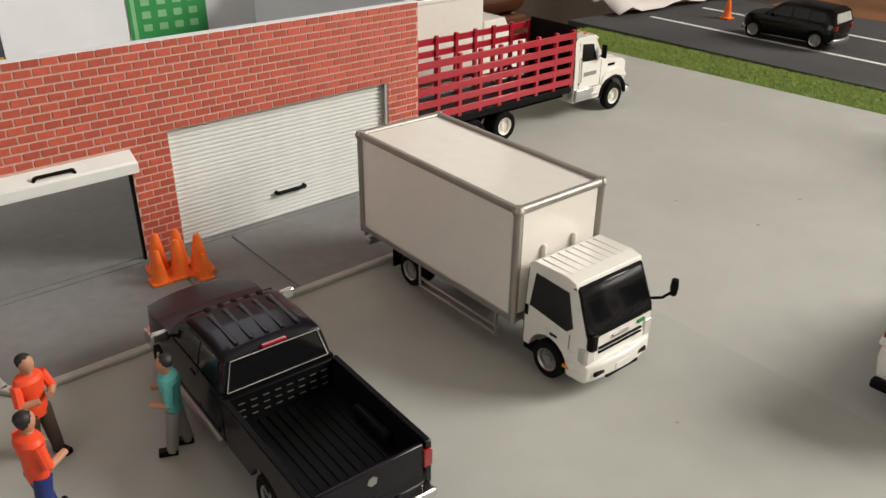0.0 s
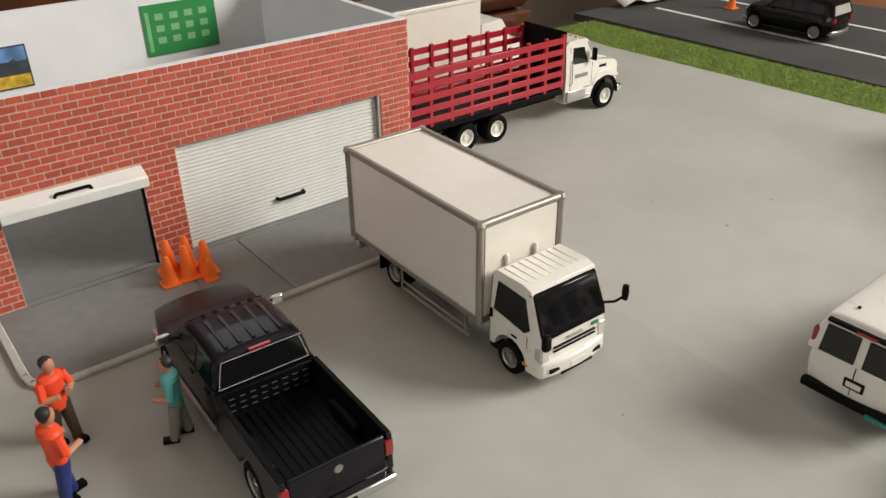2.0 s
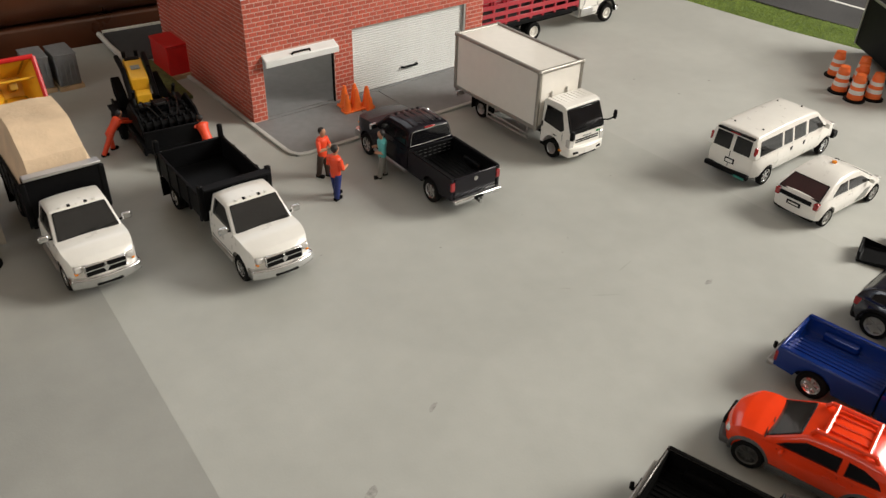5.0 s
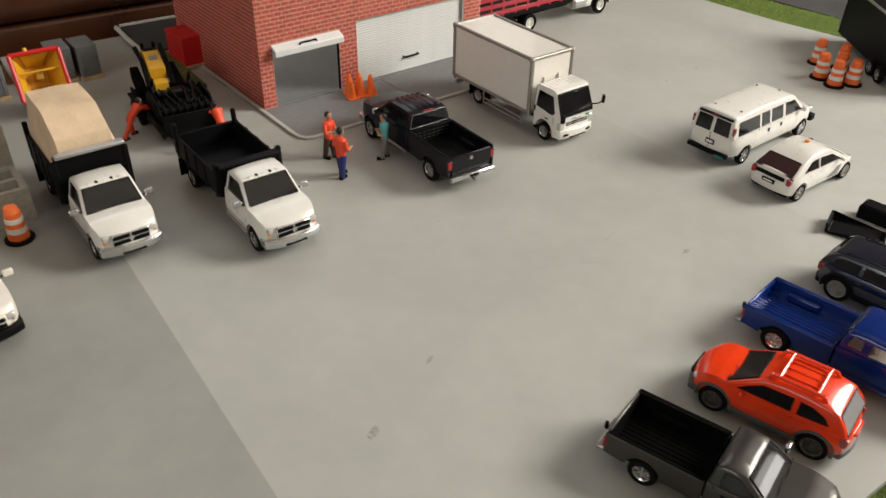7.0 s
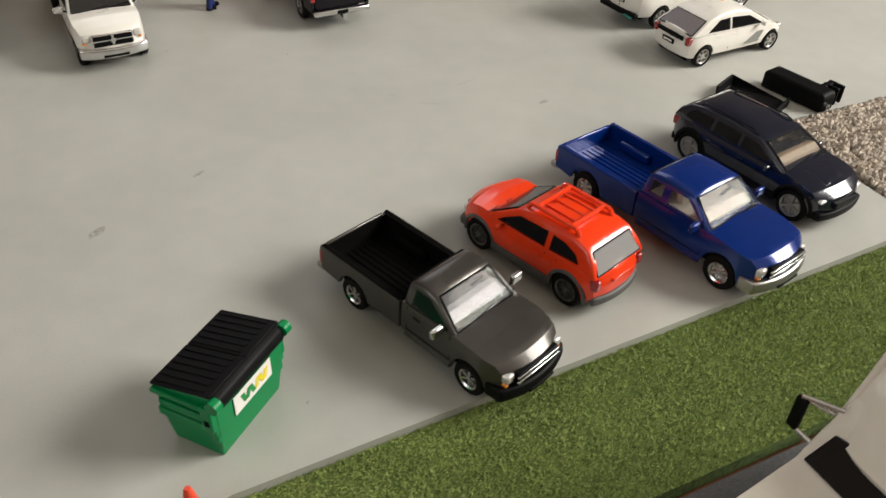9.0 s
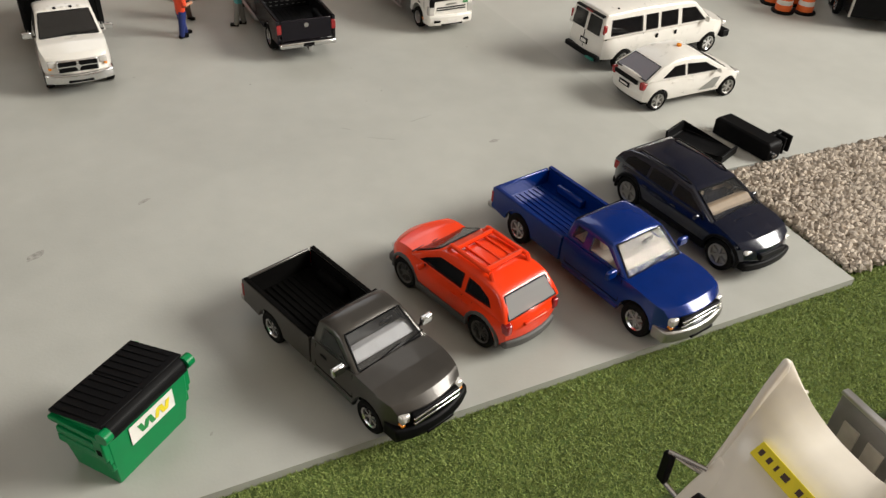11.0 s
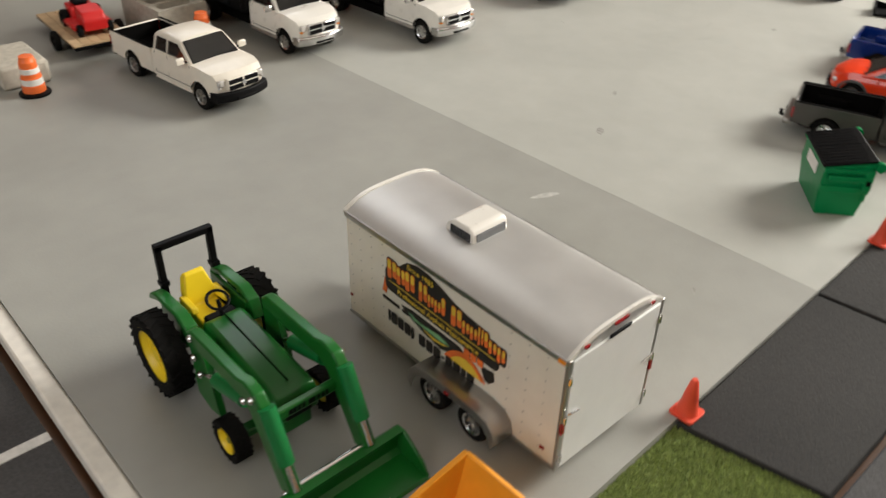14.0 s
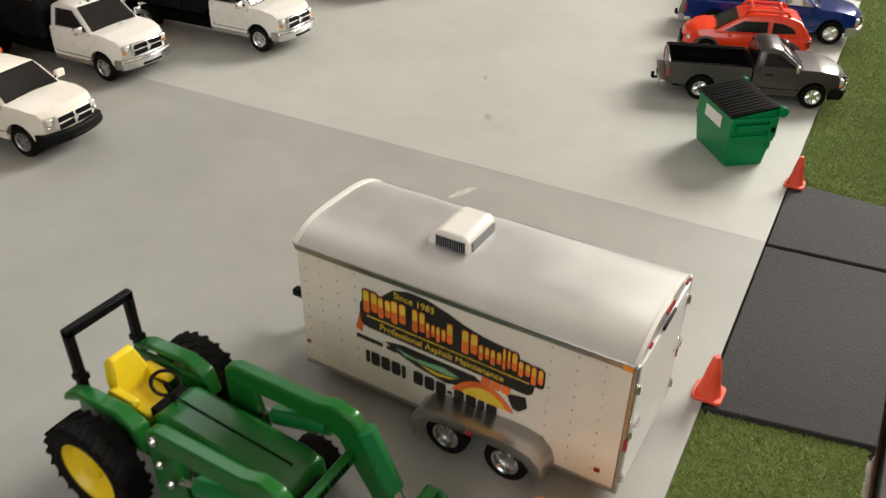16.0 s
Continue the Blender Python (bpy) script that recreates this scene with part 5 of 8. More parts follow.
# black suv on the far road
t, cab, body, bw, gw, nose, tail = car("suv", on_wheels((38.6, 24.3), (38.95, 20.95), 0.95, 1), "glossy black suv with silver tail standing on the far road", GLOSS_BLACK, GLASS_DARK, 3.37, 1.05,
    [(-2.6, 0.4), (-2.66, 0.8), (-2.6, 1.2), (-2.5, 1.32), (1.2, 1.3), (2.2, 1.2), (2.5, 1.0), (2.55, 0.7), (2.5, 0.4)],
    [(-2.55, 1.28), (-2.35, 1.85), (-2.1, 2.0), (-0.6, 2.04), (0.4, 1.96), (1.25, 1.28)],
    [[(-2.0, 1.38), (-1.2, 1.36), (-1.2, 1.80), (-1.9, 1.78)], [(-1.1, 1.36), (-0.3, 1.36), (-0.3, 1.82), (-1.1, 1.82)], [(-0.2, 1.36), (0.85, 1.36), (0.35, 1.78), (-0.2, 1.82)]], 1.3, 2.02, 0.44, 0.42,
    ((1.22, 1.3), (0.42, 1.95)), ((-2.53, 1.3), (-2.35, 1.85)), SILVER, "spoke", rear_glass=LENS_CLEAR)
car_details(t, cab, body, bw, nose, tail, 1.3, 0.42, 1.05, GLOSS_BLACK, (-1.3, -0.25, 0.9), 0.98, 1.1, 0.8, bumper=SILVER)

# ---- cab-over box truck ----
T = thing("box_truck", on_wheels((9.58, 8.43), (9.33, 12.98), 0.86, -1), "white cab-over box truck with silver-edged cargo box", "truck")
X0, X1, BW, Z0, Z1 = -3.86, 1.42, 1.16, 0.96, 3.37
cargo = part("cargo_box", box(X0, X1, -BW, BW, Z0, Z1), BOX_WHITE, T, bevel=0.02)
for s in (1, -1):
    part("edge_rail", tube((X0, s * BW, Z1), (X1, s * BW, Z1), 0.085, n=12), TRIM_DULL, cargo)
    part("edge_rail", box(X0, X1, s * BW - 0.03, s * BW + 0.03, Z0 - 0.05, Z0 + 0.10), SILVER, cargo, bevel=0.02)
    for x in (X0, X1):
        part("corner_post", tube((x, s * BW, Z0 - 0.04), (x, s * BW, Z1), 0.085, n=12), TRIM_DULL, cargo)
        part("corner_cap", lathe([(0, Z1 - 0.11), (0.10, Z1 - 0.09), (0.125, Z1), (0.08, Z1 + 0.09), (0, Z1 + 0.11)], 12, "z", at_=(x, s * BW, 0)), TRIM_DULL, cargo)
for x in (X0, X1):
    part("edge_rail", tube((x, -BW, Z1), (x, BW, Z1), 0.085, n=12), TRIM_DULL, cargo)
    part("edge_rail", box(x - 0.05, x + 0.05, -BW, BW, Z0 - 0.05, Z0 + 0.1), SILVER, cargo)
part("front_panel", box(X1 + 0.004, X1 + 0.03, -BW + 0.12, BW - 0.12, Z0 + 0.12, Z1 - 0.10), BOX_WHITE, cargo, bevel=0.01)
for y in (-0.45, 0.40):
    part("lug", box(X1 + 0.03, X1 + 0.12, y - 0.05, y + 0.05, 2.15, 2.48), WHITE_PAINT, cargo, bevel=0.04)
part("rear_frame", box(X0 - 0.10, X0 - 0.02, -BW + 0.05, BW - 0.05, Z0 - 0.25, Z1 - 0.3), STEEL, cargo, bevel=0.03)
part("rear_bumper", box(X0 + 0.0, X0 + 0.15, -BW * 0.95, BW * 0.95, 0.52, 0.68), STEEL, T, bevel=0.03)
part("chassis", box(X0 + 0.3, 3.0, -0.42, 0.42, 0.45, 0.86), BLACK_SOFT, T, bevel=0.03)
part("fuel_tank", box(-0.9, 0.5, 0.45, 0.95, 0.36, 0.78), BLACK, T, bevel=0.06)
for s in (1, -1):
    g = part("side_guard", box(-1.6, 1.05, s * BW - 0.04, s * BW + 0.04, 0.36, 0.44), STEEL, T, bevel=0.02)
    part("guard_rail", box(-1.6, 1.05, s * BW - 0.03, s * BW + 0.03, 0.56, 0.62), STEEL, g, bevel=0.015)
    for x in (-1.55, 1.0):
        part("guard_post", box(x - 0.025, x + 0.025, s * BW - 0.06, s * BW - 0.02, 0.38, 0.96), STEEL, g)
    part("mudguard", box(-2.85, -2.80, s * 0.5, s * 1.02, 0.3, 0.86), BLACK_SOFT, T)
    wheel(T, 2.27, s * 0.88, 0.40, 0.26, STEEL, "steel")
    wheel(T, -2.27, s * 0.85, 0.40, 0.24, STEEL, "steel")
    wheel(T, -2.27, s * 0.58, 0.40, 0.24, STEEL, "steel")
CX0, CX1 = 1.60, 3.22


def cab_half(x, z):
    return 1.0 * (1 - 0.07 * max(0, (z - 1.25) / 1.1)) * (1 - 0.07 * max(0, (x - 2.6) / 0.65) ** 2)


outline = arch_profile([(CX0, 0.5), (CX0, 2.28), (CX0 + 0.12, 2.36), (2.55, 2.38), (2.78, 2.32), (3.17, 1.32), (3.22, 0.85), (3.20, 0.5)], 0.5, [(2.27, 0.52, 0.42)])
cabin_ob = part("cab", shell(outline, 0.95, lambda x, y, z: Vector((x, math.copysign(cab_half(x, z), y), z)), steps(CX0, CX1, 0.2), (0.8, 1.05, 1.3, 1.6, 1.9, 2.2)), WHITE_PAINT, T, "white cab with ribbed roof", bevel=0.08, segments=3)
for i in range(8):
    part("roof_rib", box(CX0 + 0.16, 2.55, -0.78 + i * 0.205, -0.66 + i * 0.205, 2.355, 2.384), WHITE_PAINT, cabin_ob, bevel=0.03)
for poly in ([(1.72, 1.42), (2.72, 1.30), (2.86, 1.42), (2.66, 2.1), (1.80, 2.14)],):
    for bm in side_pane(poly, cab_half, 0.014):
        part("side_window", bm, GLASS_DARK, cabin_ob)
part("windscreen", panel([(2.835, -0.86, 2.20), (3.155, -0.90, 1.40), (3.155, 0.90, 1.40), (2.835, 0.86, 2.20)], 0.03), GLASS_DARK, cabin_ob, bevel=0.02)
part("window_seal", path_tube([(2.82, -0.87, 2.22), (3.165, -0.91, 1.39), (3.165, 0.91, 1.39), (2.82, 0.87, 2.22), (2.82, -0.87, 2.22)], 0.035, 8), BLACK, cabin_ob)
part("cowl", panel([(3.155, -0.92, 1.40), (3.185, -0.92, 1.28), (3.185, 0.92, 1.28), (3.155, 0.92, 1.40)], 0.04), BLACK, cabin_ob, bevel=0.02)
for y in (-0.5, 0.1):
    part("wiper", tube((3.21, y, 1.34), (3.10, y + 0.55, 1.58), 0.018, n=6), BLACK, cabin_ob)
for i in range(2):
    part("grille_bar", box(3.18, 3.245, -0.62, 0.62, 0.92 + i * 0.09, 0.95 + i * 0.09), BLACK, cabin_ob)
part("nameplate", box(3.20, 3.235, -0.22, 0.22, 1.12, 1.17), SILVER, cabin_ob, "silver nameplate bar")
part("sticker", box(3.19, 3.22, 0.52, 0.72, 1.13, 1.2), POSTER_GREEN, cabin_ob, "small green sticker")
fb = cross_cut(box(2.75, 3.36, -1.02, 1.02, 0.32, 0.74), 1.02, 8)
for v in fb.verts:
    if v.co.x > 3:
        v.co.x -= 0.12 * (abs(v.co.y) / 0.96) ** 2
        v.co.y *= 0.95
bump = part("front_bumper", fb, WHITE_PAINT, T, bevel=0.08, segments=3)
for y in (-0.62, 0.62):
    part("fog_slot", box(3.15, 3.325, y - 0.14, y + 0.14, 0.46, 0.56), BLACK, bump, bevel=0.02)
part("plate_area", box(3.24, 3.37, -0.20, 0.20, 0.44, 0.58), REFLECT, bump)
part("lower_slot", box(3.15, 3.364, -0.46, 0.46, 0.36, 0.41), BLACK, bump)
for s in (1, -1):
    part("headlamp", box(2.92, 3.23, s * 0.70, s * 0.97, 0.74, 1.12), LENS_CLEAR, T, bevel=0.05)
    part("step", box(1.55, 1.95, s * 0.70, s * 0.93, 0.30, 0.48), BLACK, T, bevel=0.02)
    part("door_handle", box(1.62, 1.70, s * cab_half(1.6, 1.3) - 0.01, s * cab_half(1.6, 1.3) + 0.03 * s, 1.18, 1.40), BLACK, cabin_ob)
    seam(cabin_ob, [(1.60, 2.2), (1.60, 0.75)], lambda x, z: cab_half(x, z) + 0.002, 0.009)
    seam(cabin_ob, [(2.80, 1.25), (2.80, 0.95)], lambda x, z: cab_half(x, z) + 0.002, 0.009)
    part("side_badge", box(2.3, 2.5, s * cab_half(2.4, 0.95) - 0.01, s * (cab_half(2.4, 0.95) + 0.008), 1.02, 1.08), BLACK, cabin_ob)
    part("indicator", box(2.70, 2.86, s * 0.96, s * 1.02, 0.50, 0.55), LENS_AMBER, T)
part("mirror", lathe([(0, 0), (0.06, 0.03), (0.085, 0.2), (0.07, 0.38), (0, 0.42)], 12, "z", at_=(3.35, 1.36, 1.50)), BLACK, T)
part("mirror_arm", path_tube([(3.05, 0.86, 1.50), (3.25, 1.15, 1.50), (3.35, 1.38, 1.62)], 0.03, 8), BLACK, T)
part("mirror", box(3.18, 3.34, -0.97, -0.78, 1.10, 1.46), BLACK, T, bevel=0.05)
part("air_intake", tube((1.36, -0.78, 1.0), (1.36, -0.78, 2.05), 0.09, n=10), BLACK, T)

# ---- red stake truck ----
S = thing("stake_truck", on_wheels((23.3, 19.92), (16.75, 19.44), 0.98, -1), "white truck with a dark red slatted stake bed", "truck")
HW = 1.12
for x in (-3.98, -2.55):
    for s in (1, -1):
        wheel(S, x, s * 0.95, 0.52, 0.3, WHITE_PAINT, "steel", 0.58)
        wheel(S, x, s * 0.62, 0.52, 0.3, WHITE_PAINT, "steel", 0.58)
for s in (1, -1):
    wheel(S, 3.27, s * 0.95, 0.52, 0.3, WHITE_PAINT, "steel", 0.58)
part("chassis", box(-6.3, 3.9, -0.5, 0.5, 0.75, 1.12), BLACK_SOFT, S, bevel=0.03)
part("bed_frame", box(-6.6, 0.75, -HW, HW, 1.12, 1.36), BLACK, S, bevel=0.02)
for s in (1, -1):
    for i in range(9):
        x = -6.5 + i * 0.89
        part("stake", box(x - 0.07, x + 0.07, s * HW - 0.06, s * HW + 0.06, 1.36, 3.42), RED_PAINT, S, bevel=0.015)
    for j in range(5):
        z = 1.48 + j * 0.41
        part("slat", box(-6.55, 0.68, s * (HW + 0.045) - 0.035, s * (HW + 0.045) + 0.035, z, z + 0.22), RED_PAINT, S, bevel=0.012)
for j in range(5):
    z = 1.48 + j * 0.41
    part("slat", box(-6.62, -6.56, -HW, HW, z, z + 0.22), RED_PAINT, S)
part("bulkhead", box(0.72, 0.80, -HW, HW, 1.3, 3.5), BLACK, S, bevel=0.02)


def tw(x, z):
    return 1.0 * (1 - 0.08 * max(0, (z - 1.9) / 1.0)) * (1 - 0.16 * max(0, (x - 2.6) / 1.5))


out = arch_profile([(1.0, 0.62), (1.0, 2.85), (1.15, 3.0), (1.9, 3.02), (2.1, 2.95), (2.55, 2.12), (3.9, 1.86), (4.12, 1.7), (4.15, 0.75), (4.0, 0.62)], 0.62, [(3.27, 0.72, 0.52)])
cb = part("cab", shell(out, 1.0, lambda x, y, z: Vector((x, math.copysign(tw(x, z), y), z)), steps(1.0, 4.1, 0.25), (1.0, 1.4, 1.8, 2.1, 2.5)), WHITE_PAINT, S, "white conventional cab", bevel=0.08, segments=3)
for bm in side_pane([(1.35, 2.12), (2.2, 2.08), (1.98, 2.7), (1.40, 2.75)], tw, 0.014):
    part("side_window", bm, GLASS_DARK, cb)
part("windscreen", panel([(2.12, -0.80, 2.86), (2.52, -0.86, 2.2), (2.52, 0.86, 2.2), (2.12, 0.80, 2.86)], 0.03), GLASS_DARK, cb)
for s in (1, -1):
    arc = [(3.27 + 0.74 * math.cos(radians(a)), s * 0.97, 0.55 + 0.74 * math.sin(radians(a))) for a in range(0, 181, 20)]
    part("fender_trim", path_tube(arc, 0.085, 8), BLACK, S)
    part("fuel_tank", box(1.0, 2.2, s * 0.62, s * 1.02, 0.62, 1.1), STEEL, S, bevel=0.1, segments=3)
    part("step", box(1.1, 2.3, s * 0.98, s * 1.1, 0.75, 0.82), STEEL, S)
    part("door_graphic", box(1.5, 2.2, s * tw(1.8, 1.7) - 0.005, s * (tw(1.8, 1.7) + 0.012), 1.55, 1.7), GREYS, cb)
    mirror(S, 2.35, s * 1.0, 2.15, BLACK, (0.1, 0.22, 0.5))
    part("headlamp", box(3.95, 4.14, s * 0.5, s * 0.82, 1.25, 1.5), LENS_CLEAR, S, bevel=0.04)
    seam(cb, [(1.25, 2.8), (1.25, 1.1), (2.45, 1.1), (2.45, 2.05)], lambda x, z: tw(x, z) + 0.002, 0.01)
part("grille", box(4.05, 4.19, -0.45, 0.45, 0.95, 1.65), CHROME, S, bevel=0.03)
part("front_bumper", box(3.9, 4.35, -1.0, 1.0, 0.45, 0.78), CHROME, S, bevel=0.06)
part("sun_visor", shell([(2.06, 2.92), (2.10, 3.02), (2.36, 2.86), (2.34, 2.80)], 0.86), WHITE_PAINT, cb, bevel=0.02)
for s in (1, -1):
    part("fender", shell([(2.50, 1.05), (2.58, 1.36), (2.85, 1.58), (3.3, 1.64), (3.75, 1.56), (4.02, 1.30), (4.02, 1.16), (3.8, 1.20), (3.27, 1.32), (2.8, 1.20), (2.62, 1.05)], 0.17, lambda x, y, z, s=s: Vector((x, y + s * 0.86, z))), WHITE_PAINT, S, bevel=0.05, segments=3)
    part("tool_box", box(1.05, 2.0, s * 0.80, s * 1.10, 0.66, 1.12), STEEL, S, bevel=0.04)
    part("grab_handle", path_tube([(1.30, s * 1.0, 1.3), (1.30, s * 1.06, 1.35), (1.30, s * 1.04, 2.2), (1.30, s * 0.98, 2.25)], 0.025, 6), CHROME, cb)
    part("side_vent", box(2.75, 3.3, s * tw(3.0, 1.75) - 0.01, s * (tw(3.0, 1.75) + 0.012), 1.72, 1.82), BLACK, cb)
for i in range(5):
    part("roof_lamp", box(1.80, 1.92, -0.62 + i * 0.31 - 0.05, -0.62 + i * 0.31 + 0.05, 3.0, 3.06), LENS_AMBER, cb, bevel=0.01)
part("hood_ridge", shell([(2.6, 2.08), (2.66, 2.15), (3.85, 1.90), (3.95, 1.80)], 0.45), WHITE_PAINT, cb, bevel=0.04)
part("exhaust", tube((0.9, -0.85, 1.2), (0.9, -0.85, 3.3), 0.07, n=10), CHROME, S)

# white box lorry behind it
L = thing("box_lorry", at(17.1, 25.4, 0, 4.4), "white box lorry with a grey roof parked behind the stake truck", "truck")
lb = part("cargo_box", box(-4.2, 3.2, -1.25, 1.25, 0.95, 4.0), BOX_WHITE, L, bevel=0.03)
part("roof", box(-4.1, 3.1, -1.12, 1.12, 4.0, 4.06), CRATE, lb, "grey roof")
for s in (1, -1):
    part("edge_rail", box(-4.22, 3.22, s * 1.25 - 0.04, s * 1.25 + 0.04, 3.86, 4.03), WHITE_PAINT, lb, bevel=0.03)
    for x in (-3.0, 4.7):
        wheel(L, x, s * 1.05, 0.48, 0.3, STEEL, "steel")
part("chassis", box(-4.0, 5.2, -0.5, 0.5, 0.6, 0.98), BLACK_SOFT, L)
part("cab", shell([(3.45, 0.6), (3.45, 2.8), (4.6, 2.85), (5.1, 2.0), (6.0, 1.75), (6.05, 0.6)], 1.05), WHITE_PAINT, L, bevel=0.08)
part("windscreen", panel([(4.68, -0.85, 2.72), (5.06, -0.9, 2.08), (5.06, 0.9, 2.08), (4.68, 0.85, 2.72)], 0.03), GLASS_DARK, L)

# ---- enclosed cargo trailer ----
R = thing("cargo_trailer", at(-15.37, -7.66, 0, 90), "white enclosed cargo trailer with a curved aluminium roof and printed side", "trailer")
RX0, RX1, RW, RZ0, RZ1, RC = -2.84, 2.90, 1.20, 0.28, 2.74, 3.02
tb = part("body", box(RX0, RX1, -RW, RW, RZ0, RZ1), CREAM_PAINT, R, "white riveted side panels", bevel=0.02)


def crown(y, w, z0, z1):
    return z0 + (z1 - z0) * (1 - (abs(y) / w) ** 3.4)


NN = 22
arc = [(-RW - 0.02 + (2 * RW + 0.04) * i / NN, crown(-RW - 0.02 + (2 * RW + 0.04) * i / NN, RW + 0.02, RZ1 + 0.02, RC)) for i in range(NN + 1)]
roof = part("roof", prism([(-RW - 0.02, RZ1 - 0.04), *arc, (RW + 0.02, RZ1 - 0.04)], RX0 - 0.02, RX1 + 0.02, "x"), ALUMINIUM, R, "brushed aluminium roof", angle=50)
for s in (1, -1):
    part("roof_trim", box(RX0, RX1, s * (RW + 0.025) - 0.022, s * (RW + 0.025) + 0.022, RZ1 - 0.09, RZ1 + 0.03), STEEL, roof, bevel=0.015)
    part("lower_trim", box(RX0, RX1, s * RW - 0.01, s * (RW + 0.02), RZ0 - 0.02, RZ0 + 0.05), SILVER, tb)
for x, w in ((RX1, 0.045), (RX0, 0.03)):
    ring = bmesh.new()
    for (ya, za), (yb, zb) in zip(arc, arc[1:]):
        prism([(ya, za - 0.07), (ya, za + 0.022), (yb, zb + 0.022), (yb, zb - 0.07)], x - w, x + w, "x", ring)
    bmesh.ops.remove_doubles(ring, verts=ring.verts, dist=1e-4)
    part("end_trim", ring, WHITE_PAINT, roof)
door_fill = [(-RW + 0.04, RZ1 - 0.1), *[(y * 0.955, z - 0.05) for y, z in arc], (RW - 0.04, RZ1 - 0.1)]
part("end_panel", prism(door_fill, RX0 - 0.015, RX0 + 0.02, "x"), WHITE_PAINT, tb)
dr = part("rear_door", box(RX0 - 0.06, RX0 - 0.012, -RW + 0.06, RW - 0.06, RZ0 + 0.04, RZ1 - 0.02), DOOR_WHITE, R, "white rear ramp door", bevel=0.02)
for s in (1, -1):
    part("door_post", box(RX0 - 0.05, RX0 + 0.03, s * RW - 0.05, s * RW + 0.03, RZ0 - 0.02, RZ1 + 0.02), SILVER, R, bevel=0.02)
    for z in (0.6, 1.5, 2.35):
        part("hinge", tube((RX0 - 0.07, s * (RW - 0.02), z - 0.07), (RX0 - 0.07, s * (RW - 0.02), z + 0.07), 0.035, n=8), CHROME, dr)
    part("latch", path_tube([(RX0 - 0.08, s * (RW - 0.35), 1.55), (RX0 - 0.10, s * (RW - 0.08), 1.62)], 0.022, 6), CHROME, dr)
    part("tail_lamp", box(RX0 - 0.08, RX0 - 0.02, s * (RW + 0.0) - 0.04, s * RW + 0.04, 1.18, 1.42), LENS_RED, R, bevel=0.01)
    part("side_lamp", box(RX0 + 0.02, RX0 + 0.16, s * (RW + 0.05) - 0.01, s * (RW + 0.05) + 0.01, RZ1 - 0.08, RZ1 - 0.01), LENS_AMBER, R)
    part("reflector", box(RX0 + 0.25, RX0 + 0.34, s * (RW + 0.012) - 0.01, s * (RW + 0.012) + 0.01, 0.55, 0.62), LENS_RED, R)
    part("front_lamp", box(RX1 - 0.12, RX1 - 0.05, s * (RW + 0.012) - 0.01, s * (RW + 0.012) + 0.01, 0.72, 0.78), LENS_RED, R)
for y in (-0.85, -0.12, 0.0, 0.12, 0.85):
    part("marker_lamp", box(RX0 - 0.075, RX0 - 0.04, y - 0.05, y + 0.05, crown(y, RW, RZ1, RC) - 0.08, crown(y, RW, RZ1, RC) - 0.03), LENS_RED, R)
part("door_lamp", box(RX0 - 0.09, RX0 - 0.05, -0.28, 0.28, RZ1 - 0.02, RZ1 + 0.06), BLACK, R, bevel=0.02)
rivet = meshed("rivet", lathe([(0.014, 0), (0.013, 0.008), (0, 0.012)], 6, "y"))
rivet.materials.append(SILVER)
cols = [-2.45, -2.05, -1.65, 1.75, 2.1, 2.45, 2.75]
for x in cols:
    for j in range(9):
        shared("rivet", rivet, tb, (x, RW + 0.001, 0.55 + j * 0.25))
ac = part("roof_vent", shell([(-0.36, 2.96), (-0.34, 3.18), (-0.24, 3.28), (0.22, 3.28), (0.38, 3.14), (0.40, 2.96)], 0.45), WHITE_PAINT, R, "white air conditioner on the roof", bevel=0.06, segments=3)
ac.location = (0.50 * K, -0.06 * K, 0)
part("vent_grille", box(-0.375, -0.34, -0.36, 0.36, 3.01, 3.17), CRATE, ac)
part("vent_grille", box(-0.28, 0.24, 0.44, 0.458, 3.0, 3.19), CRATE, ac)
for i in range(13):
    part("louvre", box(-0.275 + i * 0.0405, -0.258 + i * 0.0405, 0.455, 0.466, 3.0, 3.19), BLACK_SOFT, ac)
for s in (1, -1):
    for x in (-0.18, -1.23):
        wheel(R, x, s * 1.50, 0.37, 0.24, CHROME, "multi", 0.62)
    prof = [(-1.88, 0.38), (-1.82, 0.62), (-1.65, 0.79), (-1.35, 0.86), (-0.08, 0.86), (0.24, 0.79), (0.40, 0.62), (0.46, 0.38)]
    fm = bmesh.new()
    for (xa, za), (xb, zb) in zip(prof, prof[1:]):
        a = [fm.verts.new(p) for p in ((xa, s * 1.21, za), (xb, s * 1.21, zb), (xb, s * 1.68, zb), (xa, s * 1.68, za))]
        fm.faces.new(a)
    outer = [fm.verts.new((x, s * 1.68, z)) for x, z in prof]
    inner_r = [fm.verts.new((lerp(x, -0.71, 0.10), s * 1.68, z - 0.17)) for x, z in prof]
    for i in range(len(prof) - 1):
        fm.faces.new((outer[i], outer[i + 1], inner_r[i + 1], inner_r[i]))
    bmesh.ops.remove_doubles(fm, verts=fm.verts, dist=1e-4)
    fd = part("fender", fm, STEEL, R, "brushed steel double wheel fender")
    md = fd.modifiers.new("thick", "SOLIDIFY")
    md.thickness = 0.03 * K
    part("fender_lamp", box(-0.70, -0.58, s * 1.68, s * 1.70, 0.72, 0.77), LENS_RED, fd)
    part("wheel_well", box(-1.65, 0.38, s * 1.0, s * 1.19, 0.25, 0.9), BLACK_SOFT, R)
